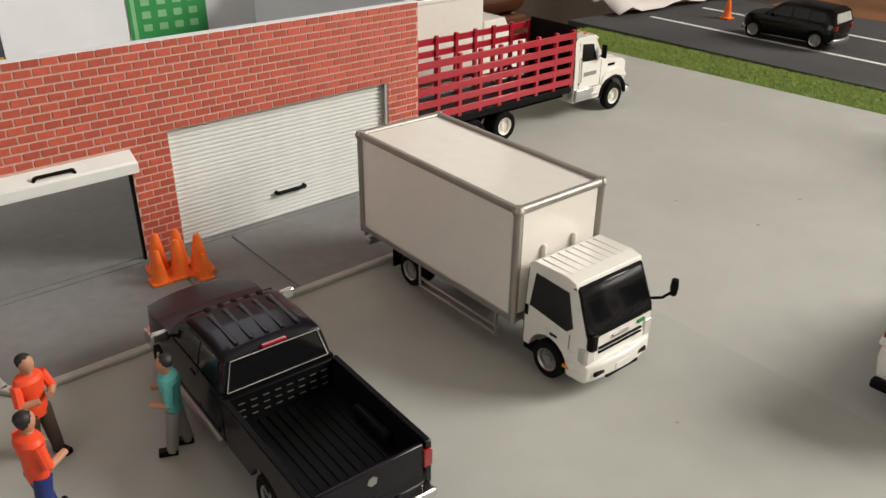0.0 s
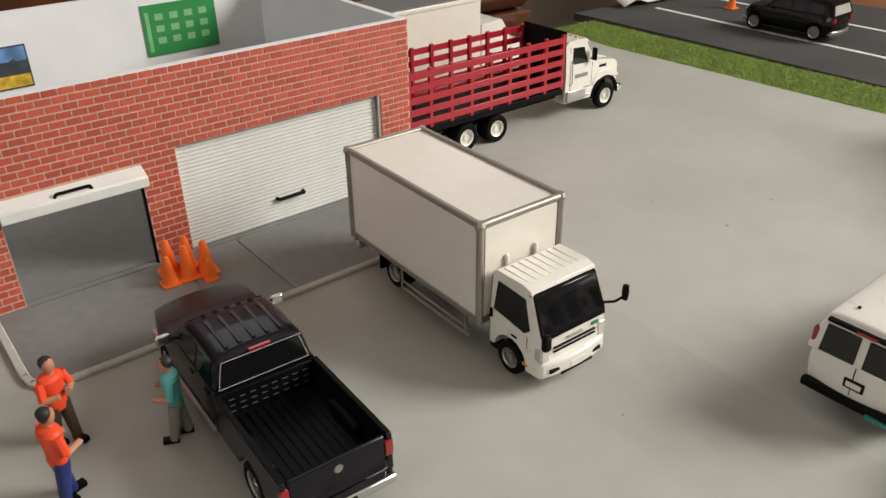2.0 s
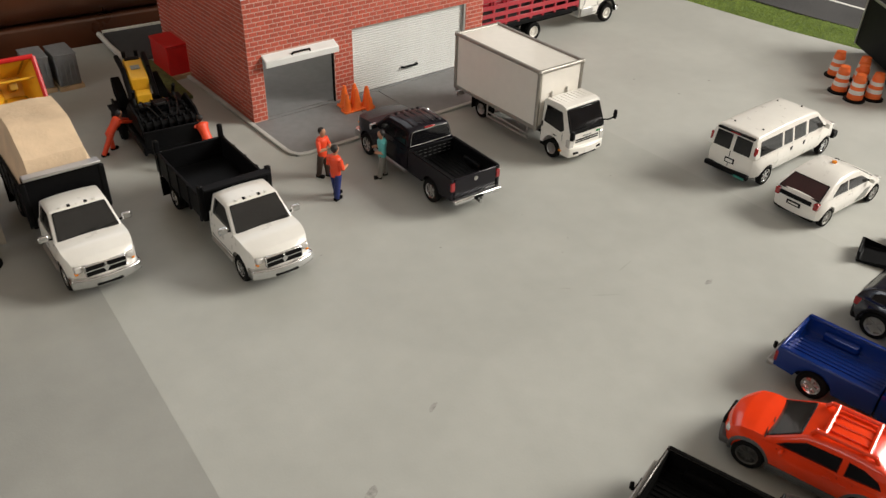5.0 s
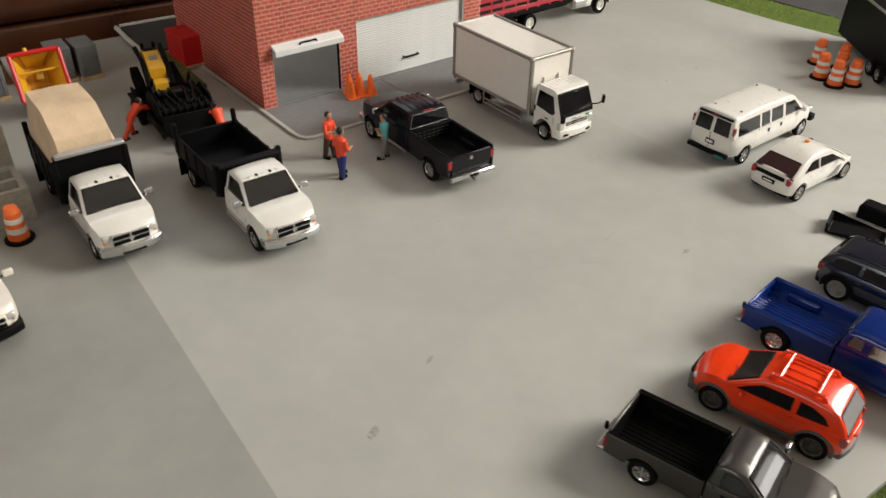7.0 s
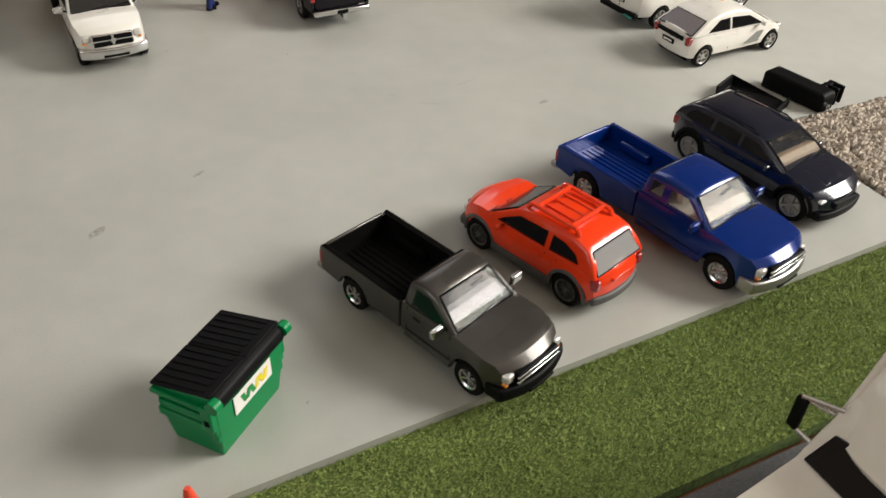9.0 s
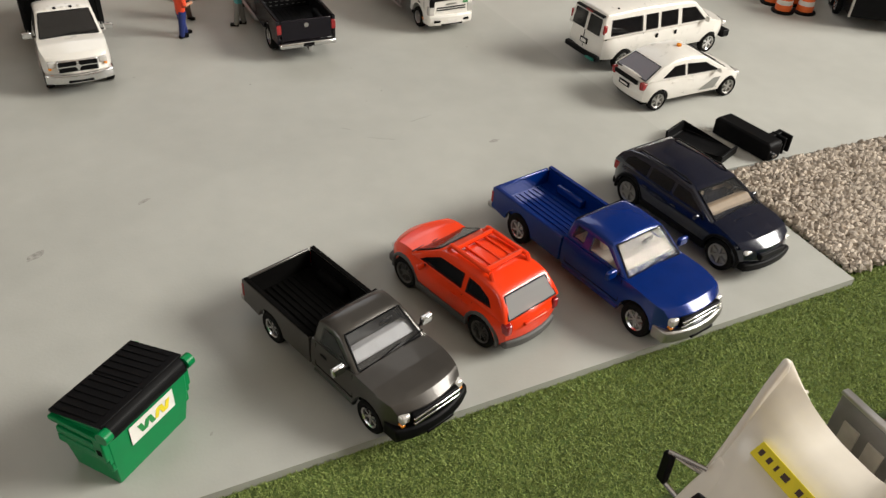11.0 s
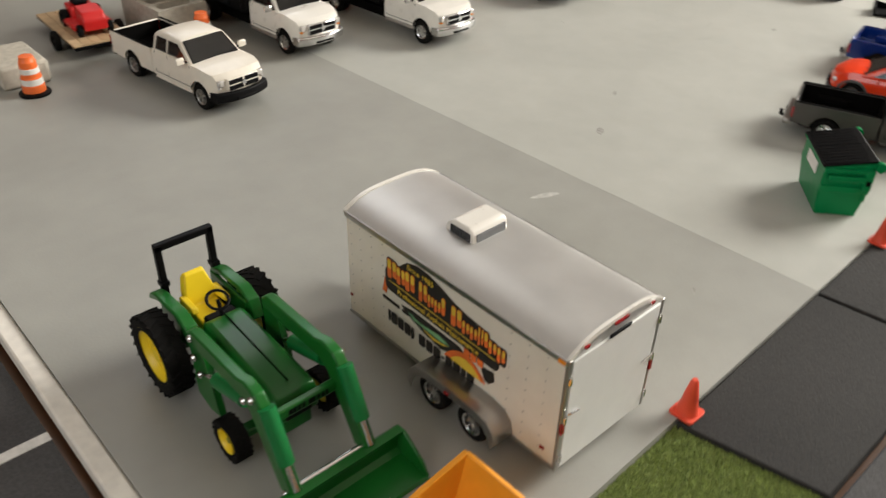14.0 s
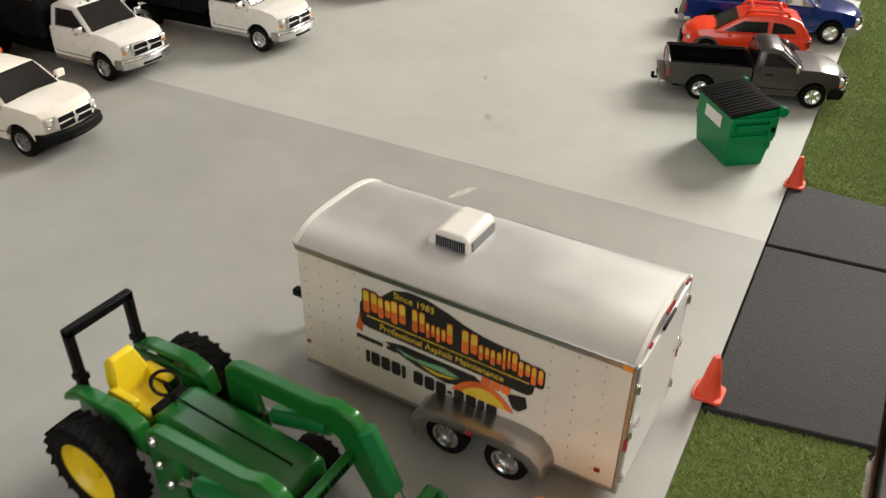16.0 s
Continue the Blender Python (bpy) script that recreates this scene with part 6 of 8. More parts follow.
part("hitch_frame", path_tube([(RX1 - 0.1, 0.5, 0.42), (3.85, 0.0, 0.5), (RX1 - 0.1, -0.5, 0.42)], 0.05, 8), BLACK, R)
part("coupler", box(3.75, 4.15, -0.09, 0.09, 0.50, 0.66), BLACK, R, bevel=0.04)
part("jack", tube((3.62, 0.0, 0.06), (3.62, 0.0, 1.0), 0.05, n=10), BLACK, R)
part("jack_handle", tube((3.62, 0.0, 0.97), (3.74, 0.14, 0.97), 0.045, n=8), BLACK, R)

# printed side of the trailer, on its left flank
SIDE = RW + 0.012


def printed(poly, z_lift, material, name="print_shape", label=""):
    """poly: (u, z), u towards the rear of the trailer."""
    pts = [(-u, z) for u, z in poly]
    return part(name, prism(pts, SIDE + z_lift, SIDE + z_lift + 0.004, "y"), material, R, label, smooth=False)


def hump(u0, u1, z0, h, n=12, lean=0.0):
    return [(u0, z0), *[(lerp(u0, u1, i / n), z0 + h * math.sin(math.pi * i / n) ** 0.8 + lean * i / n) for i in range(1, n)], (u1, z0)]


def pill(u0, u1, z0, z1, r=0.06):
    return rounded(u0, u1, z0, z1, min(r, (u1 - u0) * 0.45, (z1 - z0) * 0.45), 3)


def sheared(pts, k=-0.035):
    """Printed lines fall a little towards the rear."""
    return [(u, z + k * (u + 0.1)) for u, z in pts]


crest = [(-1.30, 2.05), (-1.22, 2.34), (-1.02, 2.52), (-0.72, 2.60), (-0.40, 2.58), (-0.05, 2.48), (0.25, 2.36), (0.60, 2.28), (1.05, 2.22), (1.30, 2.05)]
printed(crest, 0.0, TEXT_BLACK, label="black crest of the printed emblem")
printed(sheared(pill(-1.66, 1.44, 1.55, 2.10, 0.14)), 0.004, TEXT_BLACK)
printed([(-1.76, 1.50), (-1.64, 1.46), (-1.56, 1.90), (-1.68, 1.84)], 0.001, TEXT_ORANGE)
u = -1.58
for wd, gap, tall in ((0.27, 0.01, 0.44), (0.24, 0.01, 0.40), (0.27, 0.12, 0.44), (0.23, 0.02, 0.44), (0.16, 0.02, 0.29), (0.17, 0.02, 0.29), (0.10, 0.16, 0.44), (0.27, 0.02, 0.44), (0.18, 0.02, 0.29), (0.18, 0.02, 0.29),
                      (0.13, 0.02, 0.40), (0.09, 0.02, 0.40), (0.19, 0.02, 0.29), (0.19, 0.0, 0.34)):
    zb = 1.86 if tall != 0.34 else 1.80
    printed(sheared(pill(u - 0.025, u + wd + 0.025, zb - 0.025, zb + tall + 0.025, 0.07)), 0.007, TEXT_BLACK, "letter_block")
    strokes = 2 if wd > 0.12 else 1
    sw = (wd - 0.03 * (strokes - 1)) / strokes
    for k in range(strokes):
        a = u + k * (sw + 0.03)
        lo = 0.06 * ((k + strokes) % 2)
        printed(sheared(pill(a, a + sw, zb + lo, zb + tall, 0.04)), 0.011, TEXT_ORANGE, "letter_block")
        printed(sheared(pill(a + 0.01, a + sw - 0.01, zb + tall * 0.52, zb + tall - 0.015, 0.035)), 0.015, TEXT_GOLD, "letter_block")
    u += wd + gap
printed(sheared([(-1.52, 1.79), (1.36, 1.79), (1.36, 1.81), (-1.52, 1.81)]), 0.016, TEXT_GOLD, "print_line")
FLANK = Matrix.Rotation(math.pi, 4, "Z") @ Matrix.Rotation(math.pi / 2, 4, "X")
for words, size, uu, zz, mm in (("Since 1985", 0.17, -0.62, 2.44, TEXT_GOLD), ("Professional Asphalt Maintenance", 0.165, -0.16, 1.68, TEXT_GOLD)):
    text_mesh(words, size, mm, R, Matrix.Translation((-uu * K, (SIDE + 0.024) * K, zz * K)) @ FLANK @ Matrix.Rotation(radians(-2.0), 4, "Z"))
for u0, wd in ((-1.76, 0.52), (-1.17, 0.20)):
    printed(sheared(pill(u0, u0 + wd, 1.25, 1.33, 0.03)), 0.0, TEXT_BLACK, "bar")
# the number becomes plain bars
u = -1.58
for wd in (0.07, 0.17, 0.17, 0.17, 0.07, 0, 0.18, 0.18, 0.18, 0.09, 0.18, 0.18, 0.12, 0.18):
    if wd:
        z = 0.98 - 0.04 * (u + 1.58)
        tall = 0.27 if wd != 0.09 else 0.06
        printed(pill(u, u + wd, z - tall / 2, z + tall / 2, 0.04), 0.012, TEXT_BLACK, "bar")
    u += wd + (0.032 if wd else 0.12)
# winding road below the lettering
printed([(-1.20, 1.44), (-0.85, 1.50), (0.45, 1.46), (0.62, 1.36), (0.30, 1.16), (-0.05, 1.08), (-0.55, 1.16), (-0.95, 1.30)], 0.002, TEXT_BLACK)
printed([(-0.98, 1.40), (-0.62, 1.33), (-0.10, 1.38), (0.20, 1.30), (-0.02, 1.26), (-0.45, 1.28), (-0.80, 1.30)], 0.006, POSTER_PALE)
printed([(-0.55, 1.26), (-0.20, 1.22), (0.16, 1.26), (0.02, 1.20), (-0.25, 1.16)], 0.007, TEXT_GOLD)
printed(hump(0.05, 1.15, 1.02, 0.36), 0.004, TEXT_ORANGE)
printed(hump(0.22, 1.02, 1.03, 0.24), 0.008, TEXT_GOLD)
for u0 in (0.58, 0.75, 0.92):
    printed(sheared(pill(u0, u0 + 0.15, 1.40, 1.56, 0.03)), 0.012, TEXT_ORANGE, "letter_block")
printed([(1.0, 1.38), (1.32, 1.44), (1.36, 1.24), (1.22, 1.10), (1.12, 1.12)], 0.003, TEXT_BLACK)

# ---- tractor with front loader ----
TR = thing("tractor", at(-19.42, -5.2, 0, -90), "green toy tractor with yellow wheels, yellow seat and front loader", "tractor")


def tread_wheel(x, y, r, w, hub, lugs):
    s = 1 if y > 0 else -1
    h = w / 2
    bm = lathe([(r * 0.62, -h * 0.85), (r * 0.86, -h), (r * 0.95, -h * 0.85), (r * 0.95, h * 0.85), (r * 0.86, h), (r * 0.62, h * 0.85)], 36, cap=False)
    me = meshed("tyre", bm)
    me.materials.append(RUBBER)
    wh = shared("wheel", me, TR, (x, y, r), (0, 0, 0 if s > 0 else 180))
    lug = meshed("lug", box(-r * 0.045, r * 0.045, -h * 0.55, h * 0.55, -r * 0.05, r * 0.035))
    lug.materials.append(RUBBER)
    for i in range(lugs):
        for k in (0, 1):
            m = Matrix.Rotation(2 * math.pi * (i + k * 0.5) / lugs, 4, "Y") @ Matrix.Translation((0, (k - 0.5) * h, r * 0.935)) @ Matrix.Rotation(radians(32 if k else -32), 4, "Z")
            m.translation *= K
            shared("lug", lug, wh).matrix_basis = m
    rb = lathe([(0, h * 0.25), (r * hub * 0.3, h * 0.3), (r * hub * 0.8, h * 0.2), (r * hub * 0.92, h * 0.75), (r * hub * 1.03, h * 0.9), (r * hub * 1.03, -h * 0.6), (0, -h * 0.6)], 32)
    rm = meshed("rim", rb)
    rm.materials.append(YELLOW)
    shared("rim", rm, wh)
    cb_ = lathe([(r * hub * 0.28, h * 0.25), (r * hub * 0.26, h * 0.55), (0, h * 0.6)], 12)
    cm = meshed("hub", cb_)
    cm.materials.append(GREEN if r < 0.6 else YELLOW)
    shared("hub", cm, wh)


for s in (1, -1):
    tread_wheel(-1.10, s * 1.02, 0.86, 0.46, 0.68, 22)
    tread_wheel(1.26, s * 0.95, 0.44, 0.32, 0.55, 18)
part("chassis", shell([(-1.6, 0.62), (-1.6, 1.05), (-0.3, 1.1), (1.9, 0.95), (1.9, 0.55), (0.2, 0.5)], 0.30), GREEN, TR, bevel=0.05)
part("hood", shell([(-0.55, 0.9), (-0.55, 1.58), (-0.3, 1.68), (1.6, 1.52), (1.92, 1.40), (1.95, 0.85)], 0.44, lambda x, y, z: Vector((x, y * (1 - 0.12 * max(0, z - 1.2) / 0.4), z)), (), (1.2,)), GREEN, TR, bevel=0.08, segments=3)
part("hood_seam", box(-0.5, 1.7, -0.012, 0.012, 0, 0.012, m=Matrix.Translation((0, 0, 1.66)) @ Matrix.Rotation(radians(4.8), 4, "Y")), BLACK_SOFT, TR)
part("grille", box(1.93, 1.975, -0.26, 0.26, 0.92, 1.25), BLACK, TR, bevel=0.02)
for s in (1, -1):
    part("hood_decal", panel([(0.1, s * 0.437, 1.32), (1.5, s * 0.437, 1.20), (1.5, s * 0.437, 1.25), (0.1, s * 0.437, 1.38)], 0.006), YELLOW, TR, "yellow hood stripe")
part("side_grille", box(1.15, 1.75, -0.452, 0.452, 0.95, 1.16), BLACK_SOFT, TR, bevel=0.02)
part("front_axle", box(1.14, 1.38, -0.85, 0.85, 0.36, 0.52), GREEN, TR, bevel=0.03)
part("rear_axle", tube((-1.15, -0.8, 0.88), (-1.15, 0.8, 0.88), 0.18, n=14), GREEN, TR)
for s in (1, -1):
    part("fender", shell([(-1.95, 1.50), (-1.88, 1.68), (-1.6, 1.80), (-0.75, 1.84), (-0.42, 1.70), (-0.30, 1.30), (-0.38, 1.28), (-0.55, 1.60), (-0.85, 1.72), (-1.5, 1.70), (-1.85, 1.55)], 0.12, lambda x, y, z, s=s: Vector((x, y + s * 0.64, z))), GREEN, TR, bevel=0.03)
    part("fender_inner", box(-1.9, -0.5, s * 0.50, s * 0.58, 0.95, 1.62), GREEN, TR, bevel=0.03)
part("platform", box(-1.9, -0.4, -0.5, 0.5, 1.05, 1.14), BLACK, TR, bevel=0.02)
seat = part("seat", shell([(-1.40, 1.20), (-1.60, 1.95), (-1.52, 2.08), (-1.42, 2.06), (-1.24, 1.46), (-0.74, 1.40), (-0.70, 1.20)], 0.30, lambda x, y, z: Vector((x, y * (1 - 0.35 * max(0, z - 1.7) / 0.38), z)), (), (1.45, 1.7)), YELLOW, TR, "yellow plastic seat", bevel=0.07, segments=3)
for s in (1, -1):
    part("armrest", shell([(-1.40, 1.46), (-1.40, 1.68), (-0.90, 1.66), (-0.85, 1.56)], 0.07, lambda x, y, z, s=s: Vector((x, y + s * 0.33, z))), YELLOW, seat, bevel=0.03)
part("seat_base", box(-1.45, -0.85, -0.22, 0.22, 1.12, 1.22), BLACK, TR)
part("steering_wheel", lathe([(0.17, 0), (0.2, 0.025), (0.23, 0), (0.2, -0.025), (0.17, 0)], 20, "z", cap=False), BLACK, TR).matrix_basis = pose(-0.58 * K, 0, 1.90 * K, 0, 28, 0)
part("steering_column", tube((-0.4, 0, 1.5), (-0.58, 0, 1.90), 0.04, n=8), BLACK, TR)
part("dashboard", box(-0.66, -0.45, -0.3, 0.3, 1.4, 1.62), BLACK, TR, bevel=0.04)
rb = bmesh.new()
for y in (-0.44, 0.62):
    box(-1.95, -1.81, y - 0.065, y + 0.065, 1.1, 2.62, rb)
box(-1.95, -1.81, -0.505, 0.685, 2.50, 2.64, rb)
part("roll_bar", rb, BLACK, TR, "black roll bar", bevel=0.02)
for y in (-0.44, 0.62):
    part("clip", box(-1.97, -1.78, y - 0.085, y + 0.085, 1.72, 1.82), BLACK, TR)
pin = meshed("pin", lathe([(0, 0.045), (0.05, 0.04), (0.075, 0.01), (0.075, -0.02)], 14, "y"))
pin.materials.append(CHROME)
for s in (1, -1):
    yy = 0.64 if s > 0 else -0.84
    W = 0.105
    up = part("upright", shell([(0.02, 0.60), (0.02, 1.95), (0.18, 2.08), (0.46, 2.02), (0.58, 1.3), (0.80, 0.55), (0.45, 0.45)], W * 0.6, lambda x, y, z, yy=yy: Vector((x, y + yy, z))), GREEN, TR, bevel=0.03)
    arm = part("loader_arm", shell([(0.06, 1.86), (0.06, 2.08), (0.26, 2.18), (1.72, 2.18), (1.98, 2.27), (2.30, 2.20), (2.44, 2.00), (3.14, 0.64), (3.0, 0.42), (2.76, 0.50), (2.06, 1.72), (1.8, 1.84), (0.5, 1.84)], W, lambda x, y, z, yy=yy: Vector((x, y + yy, z))), GREEN, TR, "green loader arm", bevel=0.035)
    part("hydraulic_cylinder", tube((2.46, yy, 2.02), (2.88, yy, 1.12), 0.145, n=14), GREEN_DARK, TR)
    part("hydraulic_rod", tube((2.88, yy, 1.12), (3.10, yy, 0.66), 0.06, n=12), CHROME, TR)
    part("hydraulic_cylinder", tube((0.85, yy + s * 0.02, 1.45), (1.85, yy + s * 0.02, 1.76), 0.145, n=14), GREEN_DARK, TR)
    part("hydraulic_rod", tube((0.42, yy + s * 0.02, 1.31), (0.85, yy + s * 0.02, 1.45), 0.06, n=12), CHROME, TR)
    for x, z in ((0.24, 2.03), (2.22, 2.06), (1.95, 1.86), (2.96, 0.56), (0.40, 1.32), (0.26, 1.62)):
        shared("pin", pin, TR, (x, yy + s * 0.125, z), (0, 0, 0 if s > 0 else 180))
cross = part("cross_tube", box(2.20, 2.34, -0.84, 0.64, 1.42, 1.62), GREEN, TR, bevel=0.03)
for i, wd in enumerate((0.07, 0.06, 0.06, 0.06, 0.09, 0.05, 0.05, 0.06, 0.05)):
    part("bar", box(2.30, 2.348, -0.40 + i * 0.085 + (0.04 if i > 3 else 0), -0.40 + i * 0.085 + wd + (0.04 if i > 3 else 0), 1.47, 1.57), BLACK, cross)
part("torque_rod", tube((2.98, -0.9, 0.60), (2.98, 0.72, 0.60), 0.055, n=12), CHROME, TR)
bk = part("bucket", shell([(3.00, 0.62), (3.06, 0.66), (3.22, 0.64), (3.20, 0.54), (3.10, 0.50), (3.06, 0.14), (3.16, 0.06), (3.85, 0.06), (3.90, 0.02), (3.12, 0.00), (3.0, 0.10)], 1.28), GREEN, TR, "green loader bucket", bevel=0.015)
for s in (1, -1):
    part("bucket_side", prism([(3.02, 0.04), (3.02, 0.64), (3.24, 0.64), (3.72, 0.30), (3.88, 0.05)], s * 1.28 - 0.03, s * 1.28 + 0.03, "y"), GREEN, bk, bevel=0.02)

# orange loader bucket beside it
OB = thing("loader_bucket", at(-18.75, -10.35, 0, 8), "orange toy loader bucket lying open on the lot", "loader")
part("back_plate", panel([(0.62, 0.55, 0.05), (0.62, -0.95, 0.05), (0.72, -0.75, 1.12), (0.72, 0.35, 1.34)], 0.045), LOADER_ORANGE, OB, bevel=0.02)
part("floor_plate", panel([(-1.1, -0.95, 0.06), (0.65, -0.95, 0.06), (0.65, 0.55, 0.06), (-1.1, 0.75, 0.06)], 0.045), LOADER_ORANGE, OB, bevel=0.02)
part("side_plate", panel([(-1.15, 0.78, 0.04), (0.66, 0.50, 0.04), (0.72, 0.35, 1.36), (-0.1, 0.62, 0.95), (-1.2, 0.84, 0.52)], 0.05), LOADER_ORANGE, OB, bevel=0.02)
for x in (-1.0, -0.5):
    part("hook", box(x - 0.28, x + 0.12, 0.80, 1.02, 0.55, 0.78), LOADER_ORANGE, OB, bevel=0.07, segments=3)

# ---- dumpster ----
D = thing("dumpster", at(-3.55, -8.98, 0, 40), "bright green waste dumpster with ribbed black lids and label", "dumpster")
DX, DY = 0.96, 0.62
body = shell([(-DX * 0.92, 0.0), (-DX, 0.75), (-DX - 0.02, 1.42), (DX + 0.02, 1.42), (DX, 0.75), (DX * 0.92, 0.0)], DY, lambda x, y, z: Vector((x, y * lerp(0.84, 1.0, min(z / 0.8, 1)), z)), (), (0.75,))
for v in body.verts:
    if v.co.z > 1.3 and v.co.y < 0:
        v.co.z += 0.20
db = part("body", body, BIN_GREEN, D, bevel=0.03)
part("rim", box(-DX - 0.06, DX + 0.06, -DY - 0.05, -DY + 0.03, 1.50, 1.62), BIN_GREEN, db, bevel=0.03)
for s in (1, -1):
    part("side_band", box(s * (DX + 0.02) - 0.05, s * (DX + 0.02) + 0.05, -DY * 0.98, DY * 0.98, 0.74, 0.92), BIN_GREEN, db, bevel=0.02)
    part("fork_pocket", box(s * (DX + 0.06) - 0.07, s * (DX + 0.06) + 0.07, -DY * 0.9, DY * 0.8, 1.08, 1.24), BIN_GREEN, db, bevel=0.03)
    part("knob", tube((s * (DX - 0.02), -DY - 0.06, 1.56), (s * (DX + 0.15), -DY - 0.06, 1.56), 0.13, n=16), BIN_GREEN, db)
    part("foot", box(s * (DX - 0.02) - 0.05, s * (DX - 0.02) + 0.05, -DY * 0.95, -DY * 0.75, 0.5, 0.72), BIN_GREEN, db, bevel=0.02)
for s, x0, x1 in ((1, 0.01, DX + 0.04), (-1, -DX - 0.04, -0.01)):
    lid = part("lid", panel([(x0, -DY + 0.02, 1.69), (x1, -DY + 0.02, 1.69), (x1, DY + 0.06, 1.45), (x0, DY + 0.06, 1.45)], 0.03), BLACK, D, "ribbed black plastic lid", bevel=0.015)
    for i in range(6):
        x = lerp(x0 + 0.1, x1 - 0.1, i / 5)
        part("rib", panel([(x - 0.035, -DY + 0.18, 1.685), (x + 0.035, -DY + 0.18, 1.685), (x + 0.035, DY + 0.0, 1.495), (x - 0.035, DY + 0.0, 1.495)], 0.02), BLACK, lid)
part("hinge_roll", shell([(-0.18, 1.38), (-0.20, 1.52), (-0.15, 1.63), (-0.04, 1.70), (0.10, 1.70), (0.10, 1.40)], DX - 0.02, lambda x, y, z: Vector((y, x - DY + 0.06, z))), BLACK, D, "smooth black front flap", bevel=0.05, segments=3)
for s in (1, -1):
    part("side_pocket", box(s * (DX + 0.05) - 0.08, s * (DX + 0.05) + 0.08, -DY * 0.98, -DY * 0.62, 0.86, 1.44), BIN_GREEN, db, bevel=0.03)
    part("pocket_hole", box(s * (DX + 0.05) - 0.084, s * (DX + 0.05) + 0.084, -DY * 0.90, -DY * 0.72, 1.02, 1.16), BLACK_SOFT, db)
    part("end_flange", box(s * (DX + 0.04) - 0.08, s * (DX + 0.04) + 0.08, -DY * 0.95, DY * 1.04, 1.32, 1.42), BIN_GREEN, db, bevel=0.025)
FACE = -DY - 0.016


def on_face(pts, lift, material, name, parent, label=""):
    """A thin printed shape on the sloping front of the bin."""
    return part(name, prism([(x, z) for x, z in pts], FACE - lift - 0.006, FACE - lift, "y"), material, parent, label, smooth=False)


lab = on_face([(-0.52, 0.76), (0.58, 0.76), (0.58, 1.20), (-0.52, 1.20)], 0.0, REFLECT, "label", D, "white label with yellow and green zigzag shapes")
for x0, mm in ((-0.34, POSTER_GREEN), (0.06, CONE)):
    for k in range(3):
        a, b = x0 + k * 0.12, x0 + 0.10 + k * 0.12
        za, zb = (1.09, 0.87) if (k % 2 == 0) == (x0 < 0) else (0.87, 1.09)
        on_face([(a, za), (a + 0.10, za), (b + 0.08, zb), (b - 0.02, zb)] if za < zb else [(b - 0.02, zb), (b + 0.08, zb), (a + 0.10, za), (a, za)], 0.008 + 0.002 * k, mm if x0 < 0 else LABEL_YELLOW, "label_shape", lab)
lab2 = part("label", box(-0.45, 0.45, DY + 0.005, DY + 0.025, 0.95, 1.26), REFLECT, D, "white label")

# ---- cones, barrels, blocks ----


def cone(x, y, h, material, z=0.0, tilt=0.0, label="small orange traffic cone standing on the ground", group="traffic cones"):
    c = thing("traffic_cone", at(x, y, z, tilt * 7, tilt), label, "traffic cone", group)
    b = h * 0.30
    part("base", prism(rounded(-b, b, -b, b, b * 0.3, 3), 0, h * 0.07, "z"), material, c, bevel=0.01)
    part("cone", lathe([(h * 0.26, h * 0.06), (h * 0.235, h * 0.12), (h * 0.165, h * 0.48), (h * 0.17, h * 0.51), (h * 0.09, h * 0.93), (h * 0.06, h), (0, h)], 20, "z"), material, c)


for x, y, h in ((4.42, 16.40, 0.82), (4.92, 16.46, 0.95), (5.38, 16.02, 0.62), (4.60, 16.98, 0.98), (5.08, 16.92, 0.98), (5.42, 16.42, 0.98)):
    cone(x, y, h, CONE, 0.05, label="bright orange traffic cone clustered by the garage wall", group="cones by the garage")
cone(-4.62, -10.95, 0.80, CONE_RED, 0.0, label="red-orange traffic cone standing beside the driveway mat", group="driveway cones")
cone(-13.42, -11.12, 0.86, CONE_RED, 0.0, label="red-orange traffic cone standing beside the driveway mat", group="driveway cones")
cone(41.7, 28.2, 1.1, CONE, -0.06, label="orange traffic cone on the far road", group="road cones")
cone(45.2, 17.0, 1.2, CONE, -0.06, label="orange traffic cone on the far road", group="road cones")
cone(41.9, 13.2, 1.2, CONE, -0.06, label="orange traffic cone on the far road", group="road cones")

B1 = thing("traffic_barrel", at(26.05, 6.36), "orange and white striped traffic barrel on a black base", "traffic barrel", "traffic barrels")
part("base", lathe([(0.50, 0), (0.50, 0.07), (0.40, 0.11), (0, 0.11)], 20, "z"), BLACK, B1)
prof = [(0.36, 0.1), (0.36, 0.34), (0.34, 0.36), (0.33, 0.60), (0.31, 0.62), (0.30, 0.86), (0.28, 0.88), (0.27, 1.12), (0.24, 1.15), (0.22, 1.30), (0, 1.32)]
part("drum", lathe(prof, 22, "z"), BARREL, B1)
for z0, z1, r in ((0.36, 0.58, 0.342), (0.74, 0.92, 0.308)):
    part("stripe", lathe([(r - 0.01, z0), (r + 0.004, z0 + 0.01), (r - 0.008, z1 - 0.01), (r - 0.03, z1)], 22, "z"), REFLECT, B1)
for x, y in ((25.77, 5.34), (26.67, 4.96), (27.71, 7.7), (28.1, 6.55), (27.0, 5.95), (-10.95, 12.05), (-17.43, 11.55)):
    copy_thing(B1, at(x, y, 0, x * 40))

